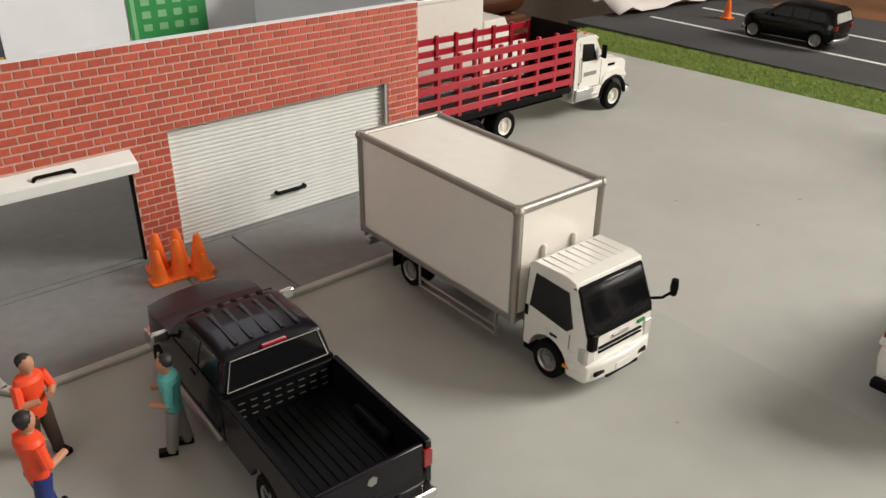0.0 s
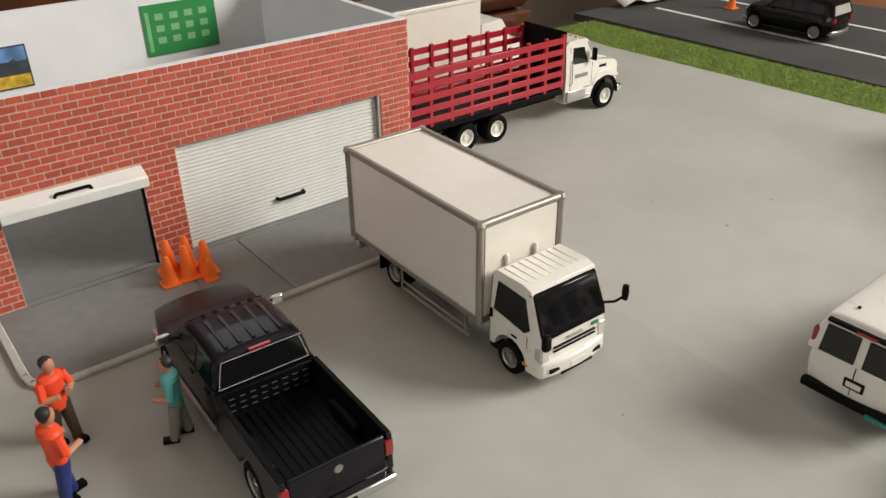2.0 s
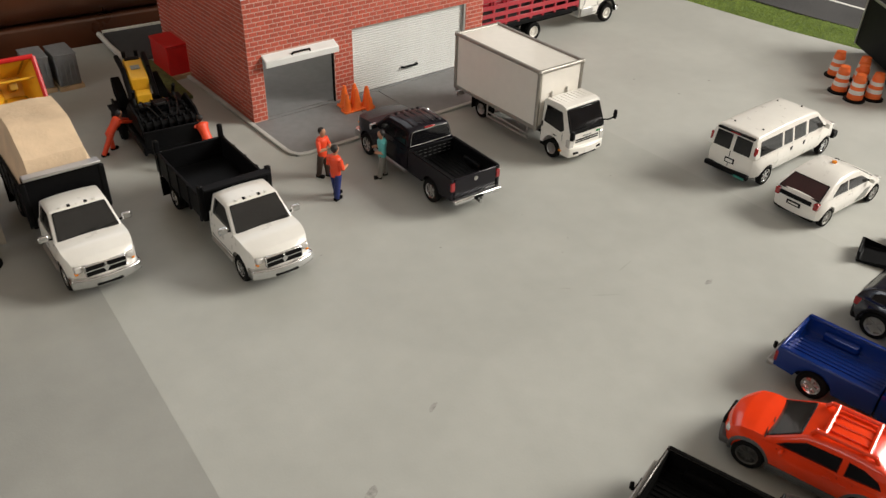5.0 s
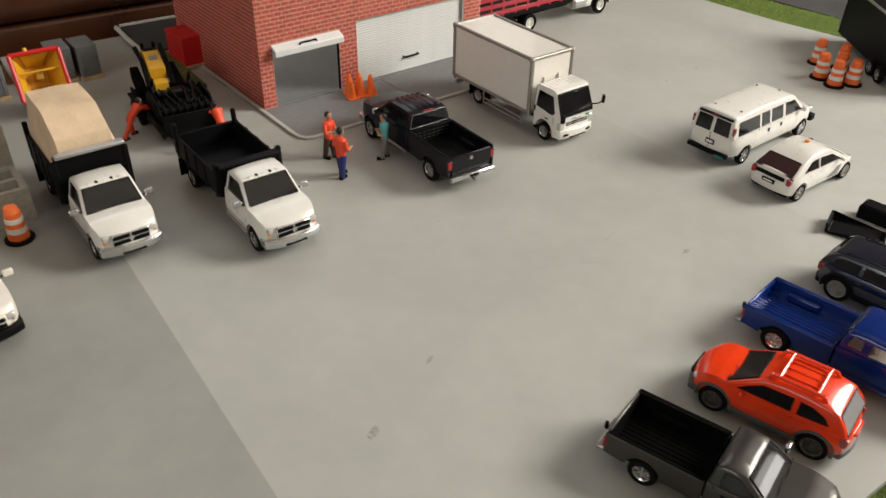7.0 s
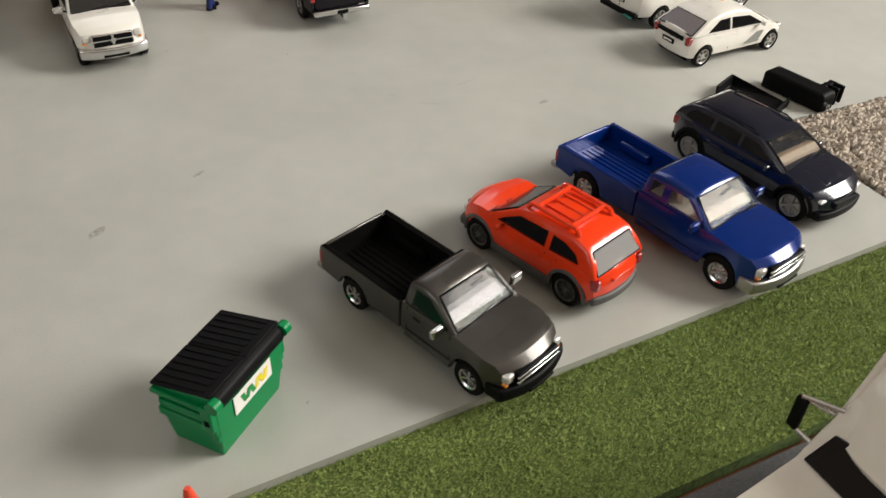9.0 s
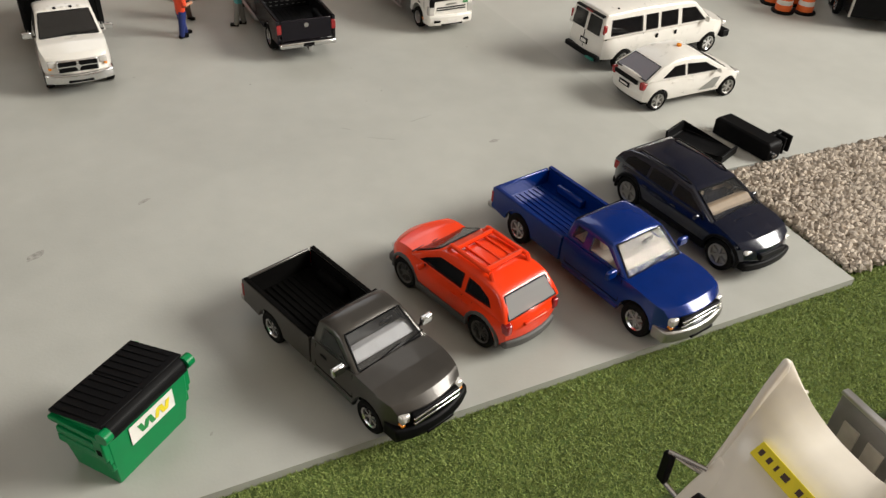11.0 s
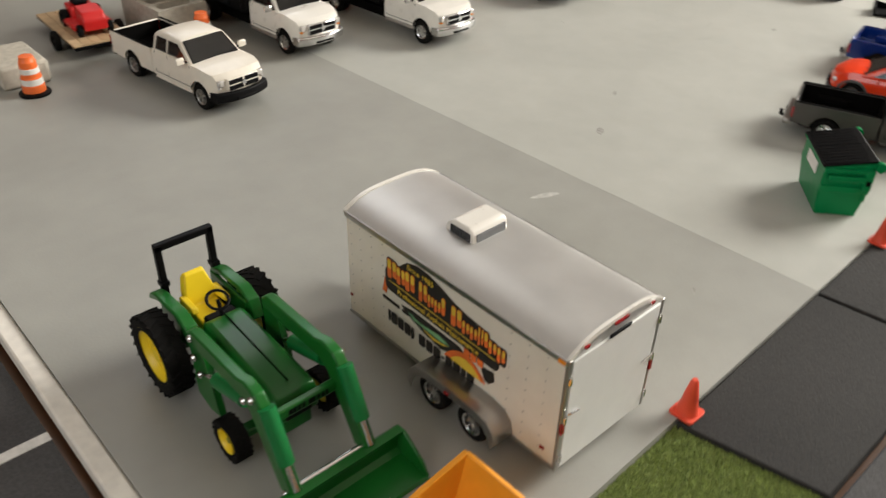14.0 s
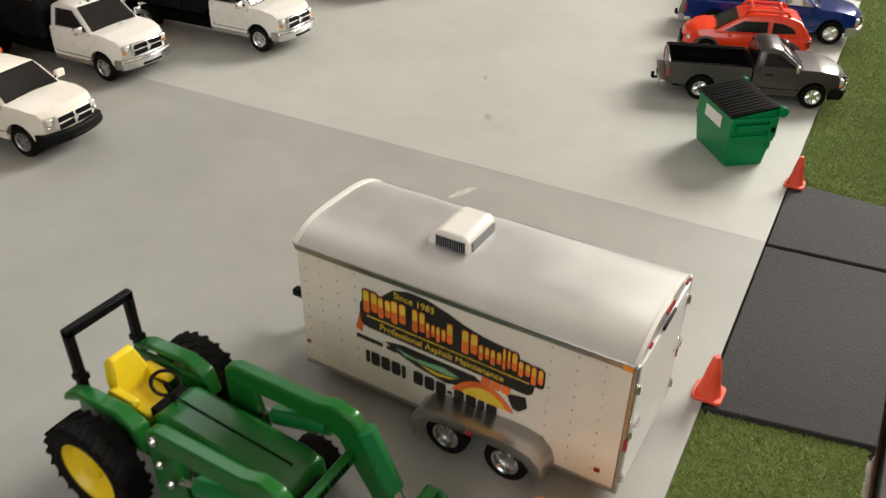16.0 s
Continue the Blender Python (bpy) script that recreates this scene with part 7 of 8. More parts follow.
BL = thing("concrete_block", at(-11.2, 14.0, 0, 3), "weathered hollow concrete block with two square holes", "block")
for x0, x1, y0, y1 in ((-1.0, 1.0, -0.95, -0.75), (-0.77, 0.77, -0.1, 0.1), (-1.0, 1.0, 0.75, 0.95), (-1.0, -0.78, -0.745, 0.745), (0.78, 1.0, -0.745, 0.745)):
    part("web", box(x0, x1, y0, y1, 0, 1.3), CONCRETE, BL)
part("core", box(-0.77, 0.77, -0.74, 0.74, 0.0, 0.7), CONCRETE, BL)
part("upper_block", shell([(-1.0, 1.3), (-1.0, 2.9), (0.3, 2.9), (0.6, 2.0), (1.0, 1.3)], 0.55, lambda x, y, z: Vector((y * 1.8, x * 0.4 + 1.5, z))), CONCRETE, BL, bevel=0.05)
part("rear_base", box(-1.0, 1.0, 0.96, 2.1, 0, 1.3), CONCRETE, BL, bevel=0.04)

# ---- figures ----


def figure(x, y, rz, shirt, legs, label, lean=0.0, stride=0.12, arms="fold", size=1.0):
    ob_mats = [shirt, legs, SKIN, HAIR, BLACK]
    bm = bmesh.new()

    def mark(n0, k):
        bm.faces.ensure_lookup_table()
        for f in bm.faces[n0:]:
            f.material_index = k
    n = 0
    hip = Vector((0, 0, 0.92 - stride * 0.45))
    top = Vector((math.sin(radians(lean)) * 0.6, 0, hip.z + math.cos(radians(lean)) * 0.6))
    for s in (1, -1):
        foot = Vector((s * stride - 0.3 * math.sin(radians(lean)), s * 0.11, 0.06))
        tube(foot, hip + Vector((0, s * 0.1, 0)), 0.085, 0.12, 10, bm)
        mark(n, 1)
        n = len(bm.faces)
        box(foot.x - 0.08, foot.x + 0.2, foot.y - 0.06, foot.y + 0.06, 0, 0.1, bm)
        mark(n, 4)
        n = len(bm.faces)
    nv = len(bm.verts)
    prof = ((-0.14, 0.17), (0.1, 0.185), (0.4, 0.18), (0.75, 0.215), (0.95, 0.225), (1.06, 0.19), (1.13, 0.09))
    for (fa, ra), (fb, rb_) in zip(prof, prof[1:]):
        tube(hip.lerp(top, fa), hip.lerp(top, fb), ra, rb_, 14, bm)
    bm.verts.ensure_lookup_table()
    for v in bm.verts[nv:]:
        c_ = hip.lerp(top, (v.co.z - hip.z) / max(top.z - hip.z, 0.1)).x
        v.co.x = c_ + (v.co.x - c_) * 0.74
    for s in (1, -1):
        sh = top + Vector((0, s * 0.21, -0.03))
        if arms == "reach":
            el, ha = sh + Vector((0.3, 0, -0.12)), sh + Vector((0.55, -s * 0.05, -0.22))
        elif arms == "fold":
            el, ha = sh + Vector((0.08, s * 0.07, -0.30)), sh + Vector((0.26, -s * 0.12, -0.26))
        else:
            el, ha = sh + Vector((0.02, s * 0.08, -0.32)), sh + Vector((0.30, 0, -0.30))
        tube(sh, el, 0.08, 0.07, 8, bm)
        mark(n, 0)
        n = len(bm.faces)
        tube(el, ha, 0.06, 0.05, 8, bm)
        mark(n, 2 if arms != "reach" else 0)
        n = len(bm.faces)
    head = top + Vector((0.04 + 0.12 * math.sin(radians(lean)), 0, 0.25 - 0.08 * math.sin(radians(lean))))
    lathe([(0, -0.17), (0.055, -0.15), (0.09, -0.08), (0.108, 0.0), (0.105, 0.07), (0.07, 0.13), (0, 0.15)], 14, "z", bm, at_=head)
    mark(n, 2)
    n = len(bm.faces)
    lathe([(0.06, -0.09), (0.10, -0.02), (0.116, 0.06), (0.10, 0.115), (0.055, 0.155), (0, 0.17)], 14, "z", bm, at_=head + Vector((-0.032, 0, 0.005)))
    mark(n, 3)
    n = len(bm.faces)
    tube(head - Vector((0.02, 0, 0.24)), head - Vector((0.01, 0, 0.12)), 0.07, 0.06, 10, bm)
    mark(n, 2)
    bmesh.ops.scale(bm, vec=(size * 1.06, size * 1.06, size), verts=bm.verts)
    ob = part("figurine", bm, shirt, None)
    for m in ob_mats[1:]:
        ob.data.materials.append(m)
    ob.matrix_world = at(x, y, 0, rz)
    return tagged(ob, label, "figurine", "toy figures")


figure(0.56, 10.08, 20, SHIRT, JEANS, "painted toy figure in orange shirt and blue trousers", arms="hold", size=1.14)
figure(0.88, 11.75, -60, SHIRT, BROWN, "painted toy figure in orange shirt and brown trousers", size=1.10)
figure(2.80, 10.56, 160, TEAL, GREYS, "painted toy figure in teal shirt beside the pickup", arms="hold", size=1.05)
figure(-5.35, 17.95, 20, SHIRT, SHIRT, "painted toy figure in orange overalls leaning forward", lean=44, stride=0.28, arms="reach")
figure(-2.3, 15.35, 100, SHIRT, SHIRT, "painted toy figure in orange overalls behind the dump body", lean=30, arms="reach")

# ---- yard behind the dump trucks ----
FT = thing("flatbed_trailer", at(-3.35, 18.6, 0, 88), "black flatbed trailer with wheels and stacked black gear", "trailer")
part("deck", box(-2.9, 2.4, -1.15, 1.15, 0.62, 0.78), BLACK, FT, bevel=0.02)
for s in (1, -1):
    part("side_rail", box(-2.9, 2.4, s * 1.15 - 0.05, s * 1.15 + 0.05, 0.55, 0.9), BLACK, FT, bevel=0.02)
    for x in (0.2, 1.15):
        wheel(FT, x, s * 1.32, 0.42, 0.26, BLACK, "steel")
    part("fender", box(-0.35, 1.7, s * 1.18, s * 1.5, 0.88, 0.95), BLACK, FT, bevel=0.03)
part("tongue", path_tube([(-2.8, 0.9, 0.6), (-3.9, 0, 0.55), (-2.8, -0.9, 0.6)], 0.07, 8), BLACK, FT)
part("front_wall", box(-2.9, -2.8, -1.1, 1.1, 0.78, 1.5), BLACK, FT, bevel=0.02)
GA = thing("loader_attachment", at(-3.25, 17.5, 0.785, 88), "black stacked machine attachment lying on the flatbed", "machine part")
part("frame", box(-1.0, 1.3, -1.1, 1.1, 0.0, 0.2), BLACK_SOFT, GA, bevel=0.03)
for i in range(4):
    dr_ = part("roller", tube((-0.75 + i * 0.5, -1.05, 0.46), (-0.75 + i * 0.5, 1.05, 0.46), 0.17, n=12), BLACK, GA)
    for j in range(7):
        y = -0.9 + j * 0.3 + 0.05 * (i % 2)
        part("toothed_ring", lathe([(0.16, -0.05), (0.27, -0.04), (0.27, 0.04), (0.16, 0.05)], 9, "y", at_=(-0.75 + i * 0.5, y, 0.46), cap=False), BLACK, dr_, smooth=False)
part("motor", box(0.0, 0.55, -0.35, 0.35, 0.62, 1.0), GLOSS_BLACK, GA, bevel=0.08)
part("motor", tube((0.3, 0.4, 0.85), (0.3, 0.85, 0.85), 0.16, n=14), GLOSS_BLACK, GA)
for y in (-1.12, 1.12):
    part("side_plate", prism([(-1.05, 0.1), (-1.05, 0.5), (-0.6, 0.85), (0.7, 0.95), (1.3, 0.5), (1.3, 0.1)], y - 0.05, y + 0.05, "y"), BLACK, GA, bevel=0.03)
for k, y in enumerate((-0.55, -0.2, 0.25, 0.6)):
    part("hose", path_tube([(-0.8, y * 0.6, 0.75), (-0.2, y, 0.95 + 0.1 * (k % 2)), (0.5, y * 1.2, 0.98), (1.2, y, 0.6)], 0.04, 6), GLOSS_BLACK, GA)
for y in (-0.8, 0.8):
    part("bracket", path_tube([(1.1, y, 0.2), (1.35, y, 0.85), (1.05, y, 1.25)], 0.07, 8), BLACK, GA)
YL = thing("compact_loader", at(-3.3, 20.7, 0.785, 83), "yellow and black compact loader machine on the flatbed", "loader")
for s in (1, -1):
    part("track", prism(rounded(-1.2, 1.2, 0.0, 0.75, 0.35), s * 0.62, s * 0.98, "y"), BLACK_SOFT, YL, bevel=0.03)
part("body", shell([(-0.9, 0.4), (-0.9, 1.25), (0.7, 1.55), (1.15, 1.35), (1.2, 0.4)], 0.37), DIGGER_YELLOW, YL, bevel=0.07, segments=3)
part("hood_opening", box(0.55, 0.85, -0.3, 0.3, 1.50, 1.56), BLACK, YL)
part("hood_mark", box(-0.25, 0.1, -0.18, 0.18, 1.40, 1.46), GREYS, YL)
for s in (1, -1):
    part("lift_arm", path_tube([(1.2, s * 0.56, 1.5), (-0.2, s * 0.50, 1.40), (-1.5, s * 0.50, 0.6)], 0.11, 8), BLACK, YL)
    part("rear_lamp", tube((1.1, s * 0.25, 1.45), (1.1, s * 0.25, 1.72), 0.08, n=10), BLACK, YL)
part("yellow_link", box(-1.55, -1.0, -0.3, 0.3, 0.4, 0.8), DIGGER_YELLOW, YL, bevel=0.05)
RBX = thing("tote_box", at(-0.42, 24.8, 0, 6), "bright red box standing on a wooden pallet", "box")
part("body", box(-0.75, 0.75, -0.95, 0.95, 0.22, 1.55), RED_BRIGHT, RBX, bevel=0.03)
part("lid", box(-0.78, 0.78, -0.98, 0.98, 1.55, 1.68), RED_BRIGHT, RBX, bevel=0.03)
pl_ = part("pallet", box(-0.8, 0.8, -1.05, 1.05, 0.14, 0.215), PINE, RBX)
for y in (-0.95, 0, 0.95):
    part("bearer", box(-0.8, 0.8, y - 0.08, y + 0.08, 0.0, 0.135), PINE, pl_)
slab("moss_strip", panel([(-2.0, 21.6, 0.12), (-0.9, 21.2, 0.12), (-1.2, 26.2, 0.22), (-2.3, 26.2, 0.22)], 0.1), MOSS, "dull green moss mat lying on the board", "moss", bevel=0.05)
slab("slate_slab", box(-2.2, 1.4, 27.0, 31.4, 0.0, 0.22), ROAD, "dark grey slab with a pale edge lying at the back", "slab", bevel=0.04)
slab("slab_edge", box(-2.2, 1.4, 31.42, 31.6, 0.0, 0.3), FOAM, "pale foam edge behind the slab", "edge")
slab("white_pipe", path_tube([(-2.45, 31.2, 0.25), (-2.42, 29.2, 0.25), (-2.3, 26.9, 0.25)], 0.14, 12), WHITE_PAINT, "white plastic pipe lying beside the slab", "pipe", kind="thing")
for x, y, rz in ((-5.3, 25.9, 4), (-6.45, 26.0, 2), (-9.6, 25.4, 5), (-10.75, 25.5, 3)):
    cr = thing("pallet_crate", at(x, y, 0, rz), "grey plastic crate with raised ribs on a pallet", "crate", "grey crates")
    b_ = part("body", box(-0.47, 0.47, -0.8, 0.8, 0.2, 1.6), CRATE, cr, bevel=0.04)
    for i in range(4):
        part("rib", box(-0.37 + i * 0.22, -0.29 + i * 0.22, -0.84, -0.8, 0.3, 1.4), CRATE, b_, bevel=0.01)
    part("lid", box(-0.49, 0.49, -0.82, 0.82, 1.6, 1.68), CRATE, cr, bevel=0.02)
    part("pallet", box(-0.55, 0.55, -0.88, 0.88, 0, 0.19), PINE, cr)
HP = thing("spreader_hopper", at(-7.85, 21.65, 0, 2), "yellow spreader hopper with a red rim tipped on its side", "hopper")
part("stand", box(-0.7, 0.7, 0.35, 1.5, 0, 1.0), BLACK_SOFT, HP, bevel=0.04)
TIP = Matrix.Rotation(radians(66), 4, "X")


def tipped(bm):
    bmesh.ops.transform(bm, matrix=Matrix.Translation((0, 0.1, 1.95)) @ TIP, verts=bm.verts)
    return bm


bm = bmesh.new()
for a in range(4):
    m = Matrix.Rotation(math.pi / 2 * a, 4, "Z")
    panel([m @ Vector(p) for p in ((-0.45, -0.45, -1.15), (0.45, -0.45, -1.15), (1.0, -1.0, 0), (-1.0, -1.0, 0))], 0.05, bm)
hop = part("hopper", tipped(bm), DIGGER_YELLOW, HP, "yellow tapered hopper")
part("hopper_floor", tipped(box(-0.46, 0.46, -0.46, 0.46, -1.2, -1.12)), DIGGER_YELLOW, hop)
part("rim", tipped(path_tube([(-1, -1, 0.02), (1, -1, 0.02), (1, 1, 0.02), (-1, 1, 0.02), (-1, -1, 0.02)], 0.10, 8)), RED_BRIGHT, HP, "red rim")
part("spinner", tipped(box(-0.16, 0.16, -0.16, 0.16, -1.12, -0.45)), DIGGER_DARK, hop, bevel=0.05)
for x in (-0.62, 0.62):
    part("rib", tipped(panel([(x - 0.04, -0.95, -0.06), (x + 0.04, -0.95, -0.06), (x * 0.6 + 0.04, -0.5, -1.0), (x * 0.6 - 0.04, -0.5, -1.0)], 0.05)), DIGGER_DARK, hop)
    part("rib", tipped(panel([(x - 0.04, 0.95, -0.06), (x + 0.04, 0.95, -0.06), (x * 0.6 + 0.04, 0.5, -1.0), (x * 0.6 - 0.04, 0.5, -1.0)], 0.05)), DIGGER_DARK, hop)
part("crossbar", tipped(tube((-0.95, 0.2, -0.2), (0.95, 0.2, -0.2), 0.05, n=8)), DIGGER_YELLOW, hop)
part("knob", tipped(tube((-0.3, 1.05, 0), (-0.3, 1.22, 0), 0.09, n=10)), DIGGER_YELLOW, hop)
MT = thing("utility_trailer", at(-14.15, 15.55, 0, 87), "small flat trailer with a plank deck", "trailer")
for i in range(6):
    part("plank", box(-2.2, 2.2, -1.05 + i * 0.35, -0.72 + i * 0.35, 0.50, 0.58), PINE, MT, bevel=0.01)
part("frame", box(-2.25, 2.25, -1.0, 1.0, 0.40, 0.495), BLACK, MT)
for s in (1, -1):
    wheel(MT, -0.6, s * 1.2, 0.36, 0.22, BLACK, "steel")
MW = thing("ride_mower", at(-14.1, 15.0, 0.585, 266), "bright red ride-on mower standing on the trailer", "mower")
part("hood", shell([(0.1, 0.2), (0.1, 0.95), (0.9, 0.85), (1.1, 0.6), (1.1, 0.2)], 0.42), RED_BRIGHT, MW, bevel=0.08, segments=3)
part("deck", box(-0.6, 0.7, -0.72, 0.72, 0.16, 0.40), RED_BRIGHT, MW, bevel=0.08)
part("rear_body", shell([(-1.0, 0.3), (-1.0, 0.8), (-0.2, 0.75), (-0.1, 0.3)], 0.45), RED_BRIGHT, MW, bevel=0.06)
part("seat", shell([(-0.9, 0.8), (-1.0, 1.35), (-0.85, 1.38), (-0.7, 0.98), (-0.3, 0.95), (-0.3, 0.8)], 0.25), BLACK, MW, bevel=0.05)
for s in (1, -1):
    wheel(MW, 0.85, s * 0.55, 0.22, 0.18, BLACK, "steel")
    wheel(MW, -0.65, s * 0.6, 0.32, 0.26, BLACK, "steel")
slab("pale_rubble", box(-18.2, -16.6, 12.2, 14.6, 0, 0.8), CONCRETE, "pale concrete slab block near the barrel", "block", bevel=0.12, kind="thing")

# ---- east side ----
BT = thing("enclosed_trailer", at(29.35, 6.1, 0.003, 54), "black enclosed trailer with silver corner trim", "trailer")
bt = part("body", box(-3.9, 3.9, -3.0, 0, 0.5, 3.1), BLACK, BT, bevel=0.03)
for y in (0, -3.0):
    part("roof_trim", box(-3.92, 3.92, y - 0.05, y + 0.05, 3.04, 3.16), SILVER, bt, bevel=0.02)
for x in (-3.9, 3.9):
    part("corner_trim", box(x - 0.05, x + 0.05, -0.05, 0.05, 0.5, 3.1), SILVER, bt, bevel=0.02)
    part("roof_trim", box(x - 0.05, x + 0.05, -3.0, 0, 3.04, 3.16), SILVER, bt, bevel=0.02)
for x in (-1.1, -2.1):
    wheel(BT, x, 0.10, 0.42, 0.24, CHROME, "multi")
    wheel(BT, x, -3.1, 0.42, 0.24, CHROME, "multi")
for x, y, rz, nm in ((14.30, -3.40, -66, 0), (15.85, -3.75, -80, 1)):
    at_ = thing("bucket_attachment", at(x, y, 0.003, rz), "black plastic loader bucket lying on the lot" if nm == 0 else "long black plastic blade attachment lying on the lot", "machine part")
    if nm == 0:
        part("shell", shell([(-0.95, 0.02), (-0.98, 0.42), (-0.90, 0.42), (-0.84, 0.12), (0.9, 0.10), (0.95, 0.30), (1.02, 0.30), (1.02, 0.02)], 0.55), BLACK, at_, bevel=0.03)
    else:
        part("blade", shell([(-1.1, 0.0), (-1.1, 0.50), (-1.0, 0.62), (1.0, 0.62), (1.1, 0.50), (1.1, 0.0)], 0.32), BLACK, at_, bevel=0.06)
        for y2 in (0.45, 0.75):
            part("fin", box(0.5, 1.05, y2, y2 + 0.1, 0.05, 0.62), BLACK, at_, bevel=0.03)
        part("cross_piece", box(0.5, 0.7, 0.3, 0.9, 0.3, 0.6), BLACK, at_, bevel=0.03)
        part("knob", tube((1.1, -0.1, 0.22), (1.2, -0.1, 0.22), 0.08, n=10), CHROME, at_)

# lorry cab on the south road
LC = thing("lorry_cab", at(5.6, -16.15, -0.12, 180), "cream lorry cab with a tall roof fairing and yellow label", "truck")
HWL = 1.15


def lw(x, z):
    return HWL * (1 - 0.10 * max(0, (z - 2.2) / 2.0)) * (1 - 0.18 * max(0, (x - 1.2) / 2.6))


out = arch_profile([(-0.8, 0.6), (-0.8, 2.9), (0.9, 2.95), (1.7, 2.0), (3.5, 1.7), (3.75, 1.3), (3.75, 0.6)], 0.6, [(2.7, 0.66, 0.5)])
lc = part("cab", shell(out, HWL, lambda x, y, z: Vector((x, math.copysign(lw(x, z), y), z)), steps(-0.8, 3.7, 0.3), (1.0, 1.6, 2.0, 2.4)), CREAM_PAINT, LC, "cream cab", bevel=0.1, segments=3)
part("windscreen", panel([(1.28, -0.92, 2.50), (1.68, -1.0, 2.04), (1.68, 1.0, 2.04), (0.98, 0.92, 2.86)], 0.035), GLASS_DARK, lc, bevel=0.03)
for bm in side_pane([(0.0, 2.0), (1.2, 1.95), (0.95, 2.4), (0.0, 2.45)], lw, 0.015):
    part("side_window", bm, GLASS_DARK, lc)


def along(pts, p):
    k = min(int(p * (len(pts) - 1)), len(pts) - 2)
    f = p * (len(pts) - 1) - k
    return lerp(pts[k][0], pts[k + 1][0], f), lerp(pts[k][1], pts[k + 1][1], f)


# scooped fairing with a raised horn at each upper corner
MIDDLE = [(1.42, 2.5), (0.92, 2.98), (0.42, 3.32), (0.0, 3.46), (-0.55, 3.52)]
EDGE = [(1.05, 2.45), (0.78, 3.10), (0.56, 3.75), (0.42, 4.25), (0.22, 4.74)]
fr = bmesh.new()
NU, NP = 24, 12
layers = []
for d in (0.0, 0.09):
    rows_ = []
    for i in range(NU + 1):
        u = -1 + 2 * i / NU
        w = abs(u) ** 3
        col = []
        for j in range(NP + 1):
            (x0, z0), (x1, z1) = along(MIDDLE, j / NP), along(EDGE, j / NP)
            col.append(fr.verts.new((lerp(x0, x1, w) - d * (0.3 + 0.7 * w), u * 1.13, lerp(z0, z1, w) - d * (1 - 0.7 * w))))
        rows_.append(col)
    layers.append(rows_)
for i in range(NU):
    for j in range(NP):
        for k, g_ in enumerate(layers):
            q = (g_[i][j], g_[i + 1][j], g_[i + 1][j + 1], g_[i][j + 1])
            fr.faces.new(q if k == 0 else q[::-1])
    for j in (0, NP):
        fr.faces.new((layers[0][i][j], layers[0][i + 1][j], layers[1][i + 1][j], layers[1][i][j]))
for i in (0, NU):
    for j in range(NP):
        fr.faces.new((layers[0][i][j], layers[0][i][j + 1], layers[1][i][j + 1], layers[1][i][j]))
bmesh.ops.recalc_face_normals(fr, faces=fr.faces)
fair = part("roof_fairing", fr, CREAM_PAINT, LC, "cream scooped roof fairing")
for s in (1, -1):
    ya, yb = sorted((s * 1.08, s * 1.19))
    part("fairing_side", prism([(1.10, 2.4), (0.82, 3.10), (0.60, 3.75), (0.45, 4.28), (0.25, 4.76), (0.16, 4.74), (0.08, 4.2), (-0.16, 3.75), (-0.55, 3.5), (-0.8, 2.8)], ya, yb, "y"), CREAM_PAINT, fair, bevel=0.045, segments=3)
    part("horn", tube((-0.42, s * 1.10, 3.3), (-0.48, s * 1.10, 3.86), 0.07, 0.035, 10), CREAM_PAINT, fair)
plate = part("label_plate", panel([(0.66, -0.78, 3.27), (0.45, -0.78, 3.44), (0.45, 0.78, 3.42), (0.66, 0.78, 3.25)], 0.09), LABEL_YELLOW, LC, "yellow label plate with dark bars", bevel=0.01)
for y, wd in ((-0.70, 0.10), (-0.54, 0.10), (-0.38, 0.06), (-0.24, 0.16), (0.05, 0.12), (0.20, 0.10), (0.33, 0.12), (0.50, 0.10)):
    part("bar", panel([(0.59, y, 3.33), (0.52, y, 3.39), (0.52, y + wd * 0.7, 3.39), (0.59, y + wd * 0.7, 3.33)], 0.097), BROWN, plate)
for s in (1, -1):
    arm_ = part("mirror_arm", path_tube([(1.15, s * 1.02, 2.85), (1.45, s * 1.55, 2.80), (1.0, s * 1.05, 2.55)], 0.04, 8), CHROME, LC)
    part("mirror_arm", path_tube([(1.35, s * 1.05, 2.05), (1.45, s * 1.5, 2.15)], 0.04, 8), CHROME, LC)
    part("mirror", box(1.38, 1.50, s * 1.42, s * 1.62, 2.12, 2.78), BLACK, LC, bevel=0.04)
    for x in (2.7, -0.9):
        wheel(LC, x, s * 0.98, 0.5, 0.3, CHROME, "steel")
part("chassis", box(-3.2, 3.5, -0.5, 0.5, 0.45, 0.85), BLACK_SOFT, LC)
hb = part("headboard", box(-1.66, -1.56, -1.18, 1.18, 0.86, 3.3), APRON, LC, "dark grey headboard with paler plates", bevel=0.02)
part("top_rail", box(-1.68, -1.54, -1.2, 1.2, 3.3, 3.38), STEEL, hb, bevel=0.02)
for y in (-0.78, -0.30, 0.20, 0.68):
    for z in (1.75, 2.45):
        part("plate", box(-1.56, -1.53, y - 0.16, y + 0.16, z, z + 0.48), KERB, hb, bevel=0.01)

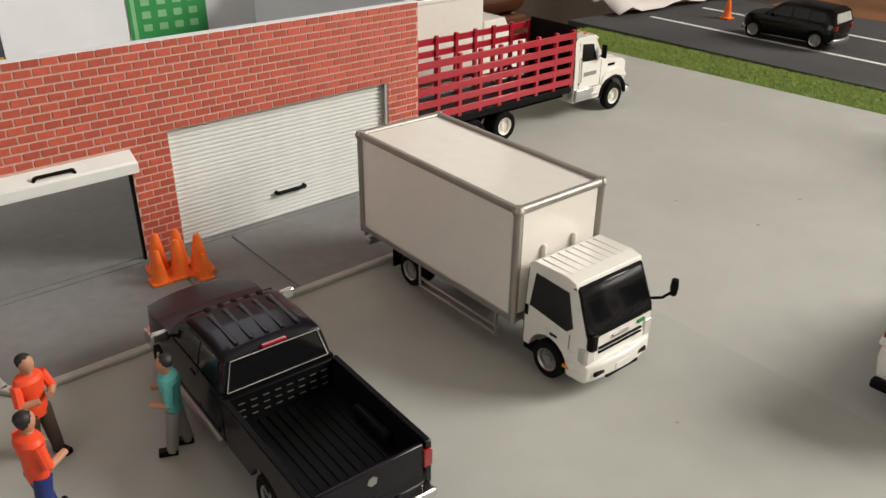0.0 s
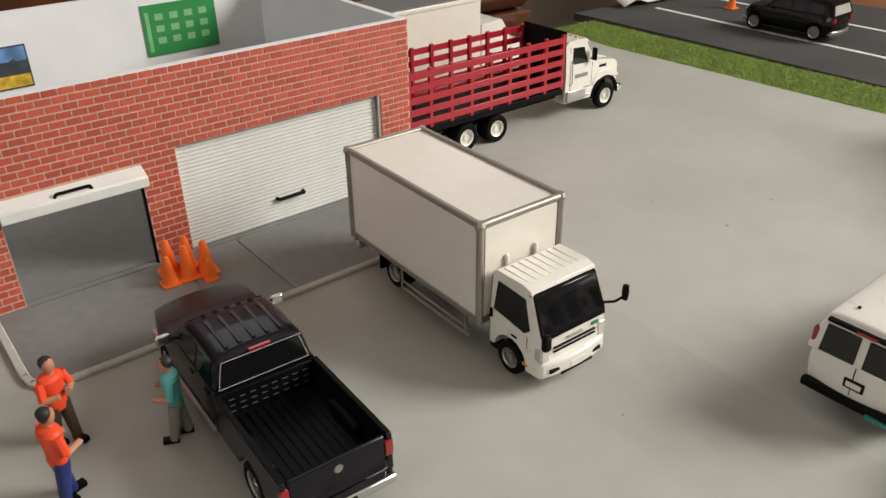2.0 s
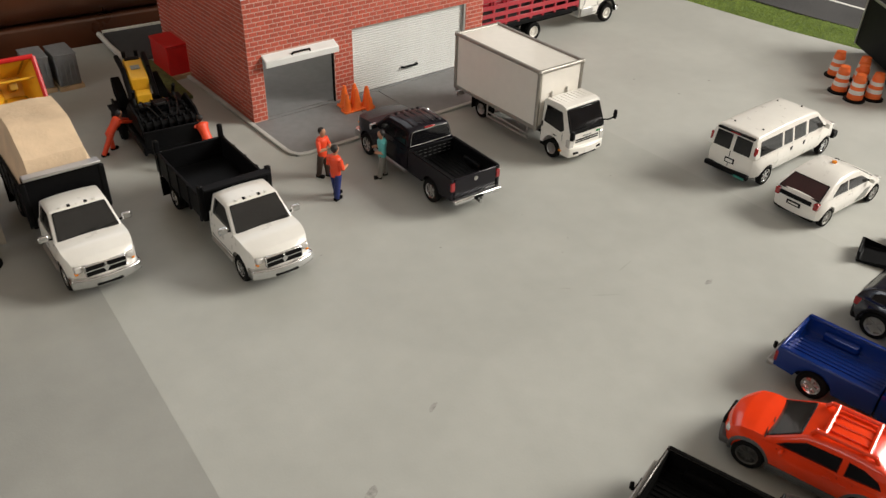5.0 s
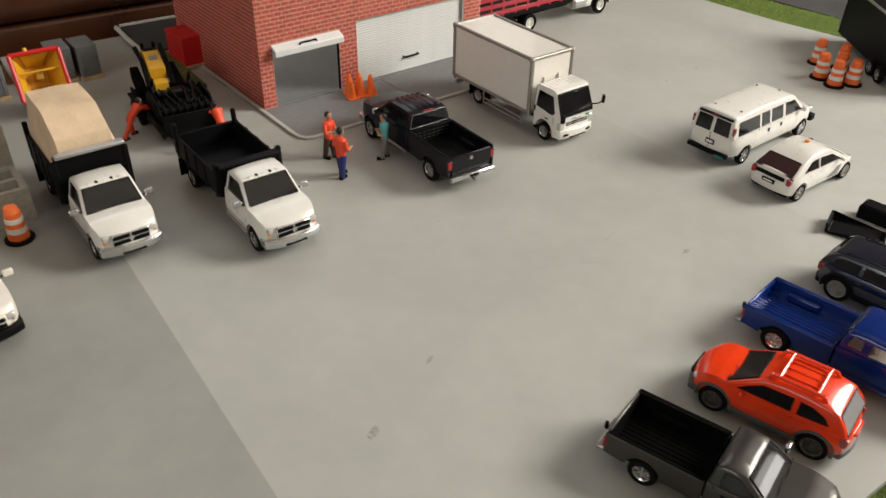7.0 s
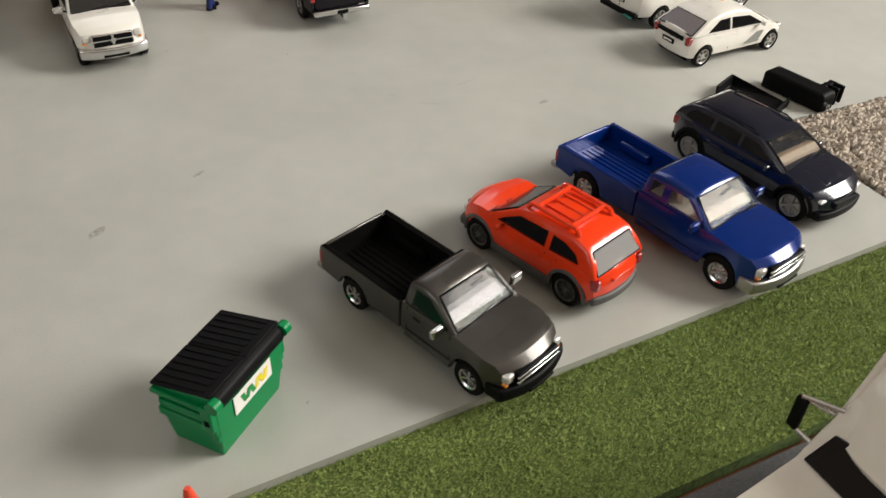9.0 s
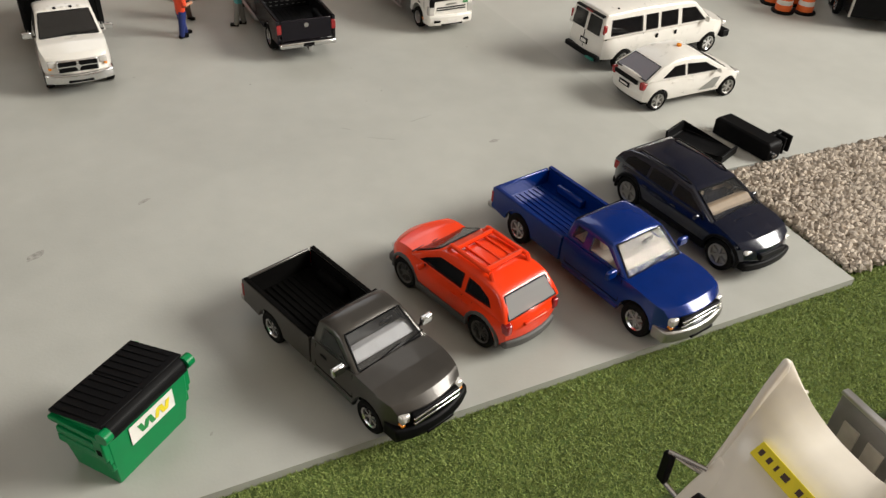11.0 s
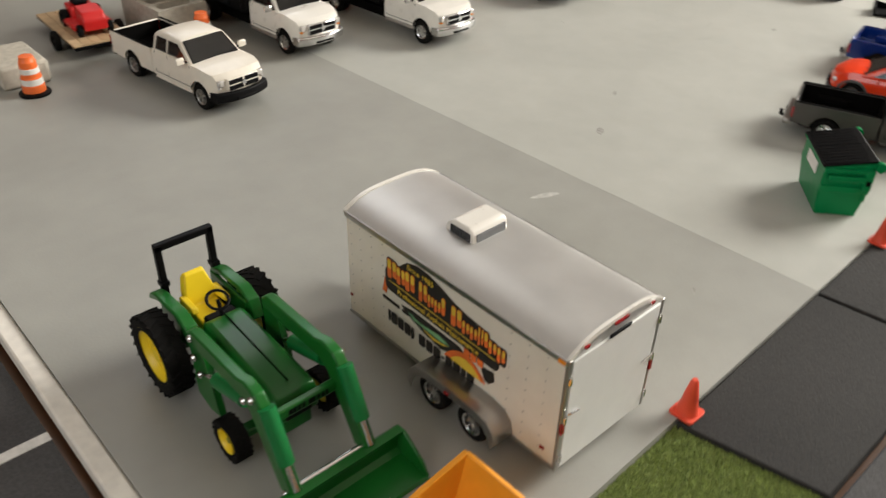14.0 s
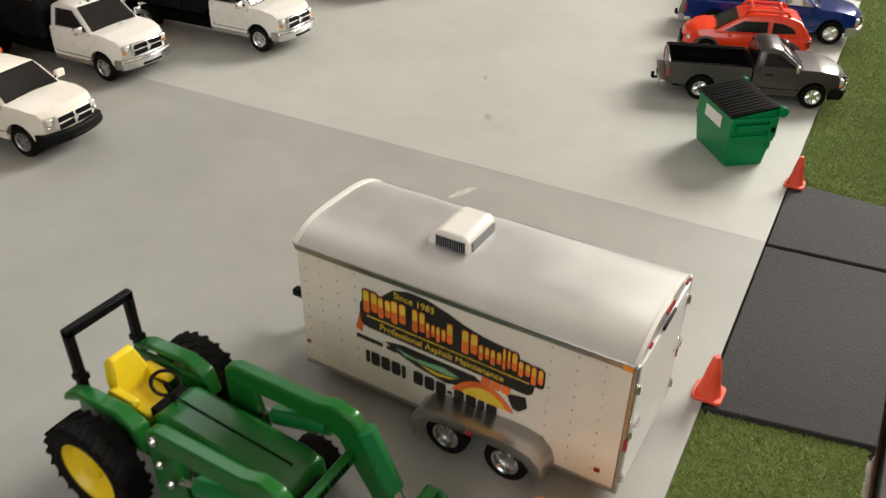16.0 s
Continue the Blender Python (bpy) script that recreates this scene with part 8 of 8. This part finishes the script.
# crumpled paper and cable at the back
bm = bmesh.new()
NX, NY = 16, 6
g = [[bm.verts.new((36.5 + i * 0.95, 31.8 + j * 0.7 + 0.5 * noise.noise((i * 0.6, j * 0.5, 1)), 0.1 + 0.9 * abs(noise.noise((i * 0.45, j * 0.8, 7))) + j * 0.12)) for j in range(NY)] for i in range(NX)]
for i in range(NX - 1):
    for j in range(NY - 1):
        bm.faces.new((g[i][j], g[i + 1][j], g[i + 1][j + 1], g[i][j + 1]))
pp = slab("crumpled_paper", bm, PAPER, "crumpled pinkish white paper lying behind the road", "paper", kind="thing")
md = pp.modifiers.new("thick", "SOLIDIFY")
md.thickness = 0.05 * K

# ---- dirt on the lot, and one painted-in sheen ----
for x, y, sx, sy, rz in ((-5.05, -2.32, 0.32, 0.13, 40), (-2.33, -0.78, 0.26, 0.08, 30), (8.24, -0.9, 0.22, 0.10, 10), (-9.99, -9.02, 0.16, 0.05, 30), (1.98, 5.3, 0.05, 0.04, 0), (5.34, 2.9, 0.04, 0.03, 0), (6.08, 3.47, 0.06, 0.02, 60),
                          (5.67, 5.5, 0.05, 0.03, 0), (10.5, 5.97, 0.05, 0.04, 0), (19.0, 10.2, 0.10, 0.05, 20), (18.4, 12.6, 0.09, 0.04, 0), (21.55, 10.55, 0.08, 0.06, 0), (-1.64, 7.0, 0.06, 0.03, 30), (-2.16, -9.37, 0.06, 0.03, 60)):
    blot(x, y, sx, sy, rz, SCUFF, "scuff_mark", "small dark scuff on the painted board", z=-0.001 if x > 14 else -0.004)
blot(-9.35, -3.92, 0.50, 0.13, -23, PALE, "paint_chip", "pale patch painted in for a faint sheen on the board", z=-0.007)
for x, y, l, rz in ((4.94, 0.37, 0.5, -28), (4.1, 1.3, 0.22, -35), (6.6, 1.2, 0.6, 15)):
    blot(x, y, l, 0.012, rz, SCUFF, "scratch", "fine dark scratch in the painted board", 8, z=-0.004)

# ---- printed bricks of the garage ----
BL_, BH_, GAP = 0.335, 0.15, 0.045
ROWH = BH_ + GAP


def wall_bricks(length, height, openings):
    """Lower left corners and lengths of the bricks of one wall."""
    out = []
    for j in range(int(height / ROWH)):
        z = 0.102 + j * ROWH
        x = -(BL_ + GAP) / 2 * (j % 2)
        while x < length:
            a, b = max(x, 0.01), min(x + BL_, length - 0.01)
            segs = [(a, b)]
            for x0, x1, z0, z1 in openings:
                if z < z1 + 0.01 and z + BH_ > z0 - 0.01:
                    nxt = []
                    for p, q in segs:
                        if q <= x0 or p >= x1:
                            nxt.append((p, q))
                        else:
                            if p < x0 - 0.02:
                                nxt.append((p, x0 - 0.02))
                            if q > x1 + 0.02:
                                nxt.append((x1 + 0.02, q))
                    segs = nxt
            out += [(p, z, q - p) for p, q in segs if q - p > 0.06]
            x += BL_ + GAP
    return out


BRICKS = {}


def brick_mesh(length):
    key = round(length, 2)
    if key not in BRICKS:
        bm = prism([(0.0, 0.0), (key, 0.0), (key, BH_), (0.0, BH_)], -0.014, 0.0, "y")
        BRICKS[key] = meshed("brick", bm, False)
        BRICKS[key].materials.append(BRICK)
    return BRICKS[key]


front_bricks = wall_bricks(GW, GH, holes)
single = [b for b in front_bricks if b[0] > 4.5 and b[1] > 3.2][:300]
rest = [b for b in front_bricks if b not in single]
for x, z, ln in single:
    shared("brick", brick_mesh(ln), front_wall, (x, -0.001, z))
bm = bmesh.new()
for x, z, ln in rest:
    box(x, x + ln, -0.015, -0.001, z, z + BH_, bm)
ob = part("brick_rest", bm, BRICK, front_wall, smooth=False)
ob["kind"] = "stuff"
for wall, xa, s in ((left_wall, 0.0, -1), (right_wall, GW, 1)):
    bm = bmesh.new()
    for y, z, ln in wall_bricks(GD + GT, GH, ()):
        box(min(xa + s * 0.001, xa + s * 0.015), max(xa + s * 0.001, xa + s * 0.015), y, y + ln, z, z + BH_, bm)
    ob = part("brick_rest", bm, BRICK, wall, smooth=False)
    ob["kind"] = "stuff"
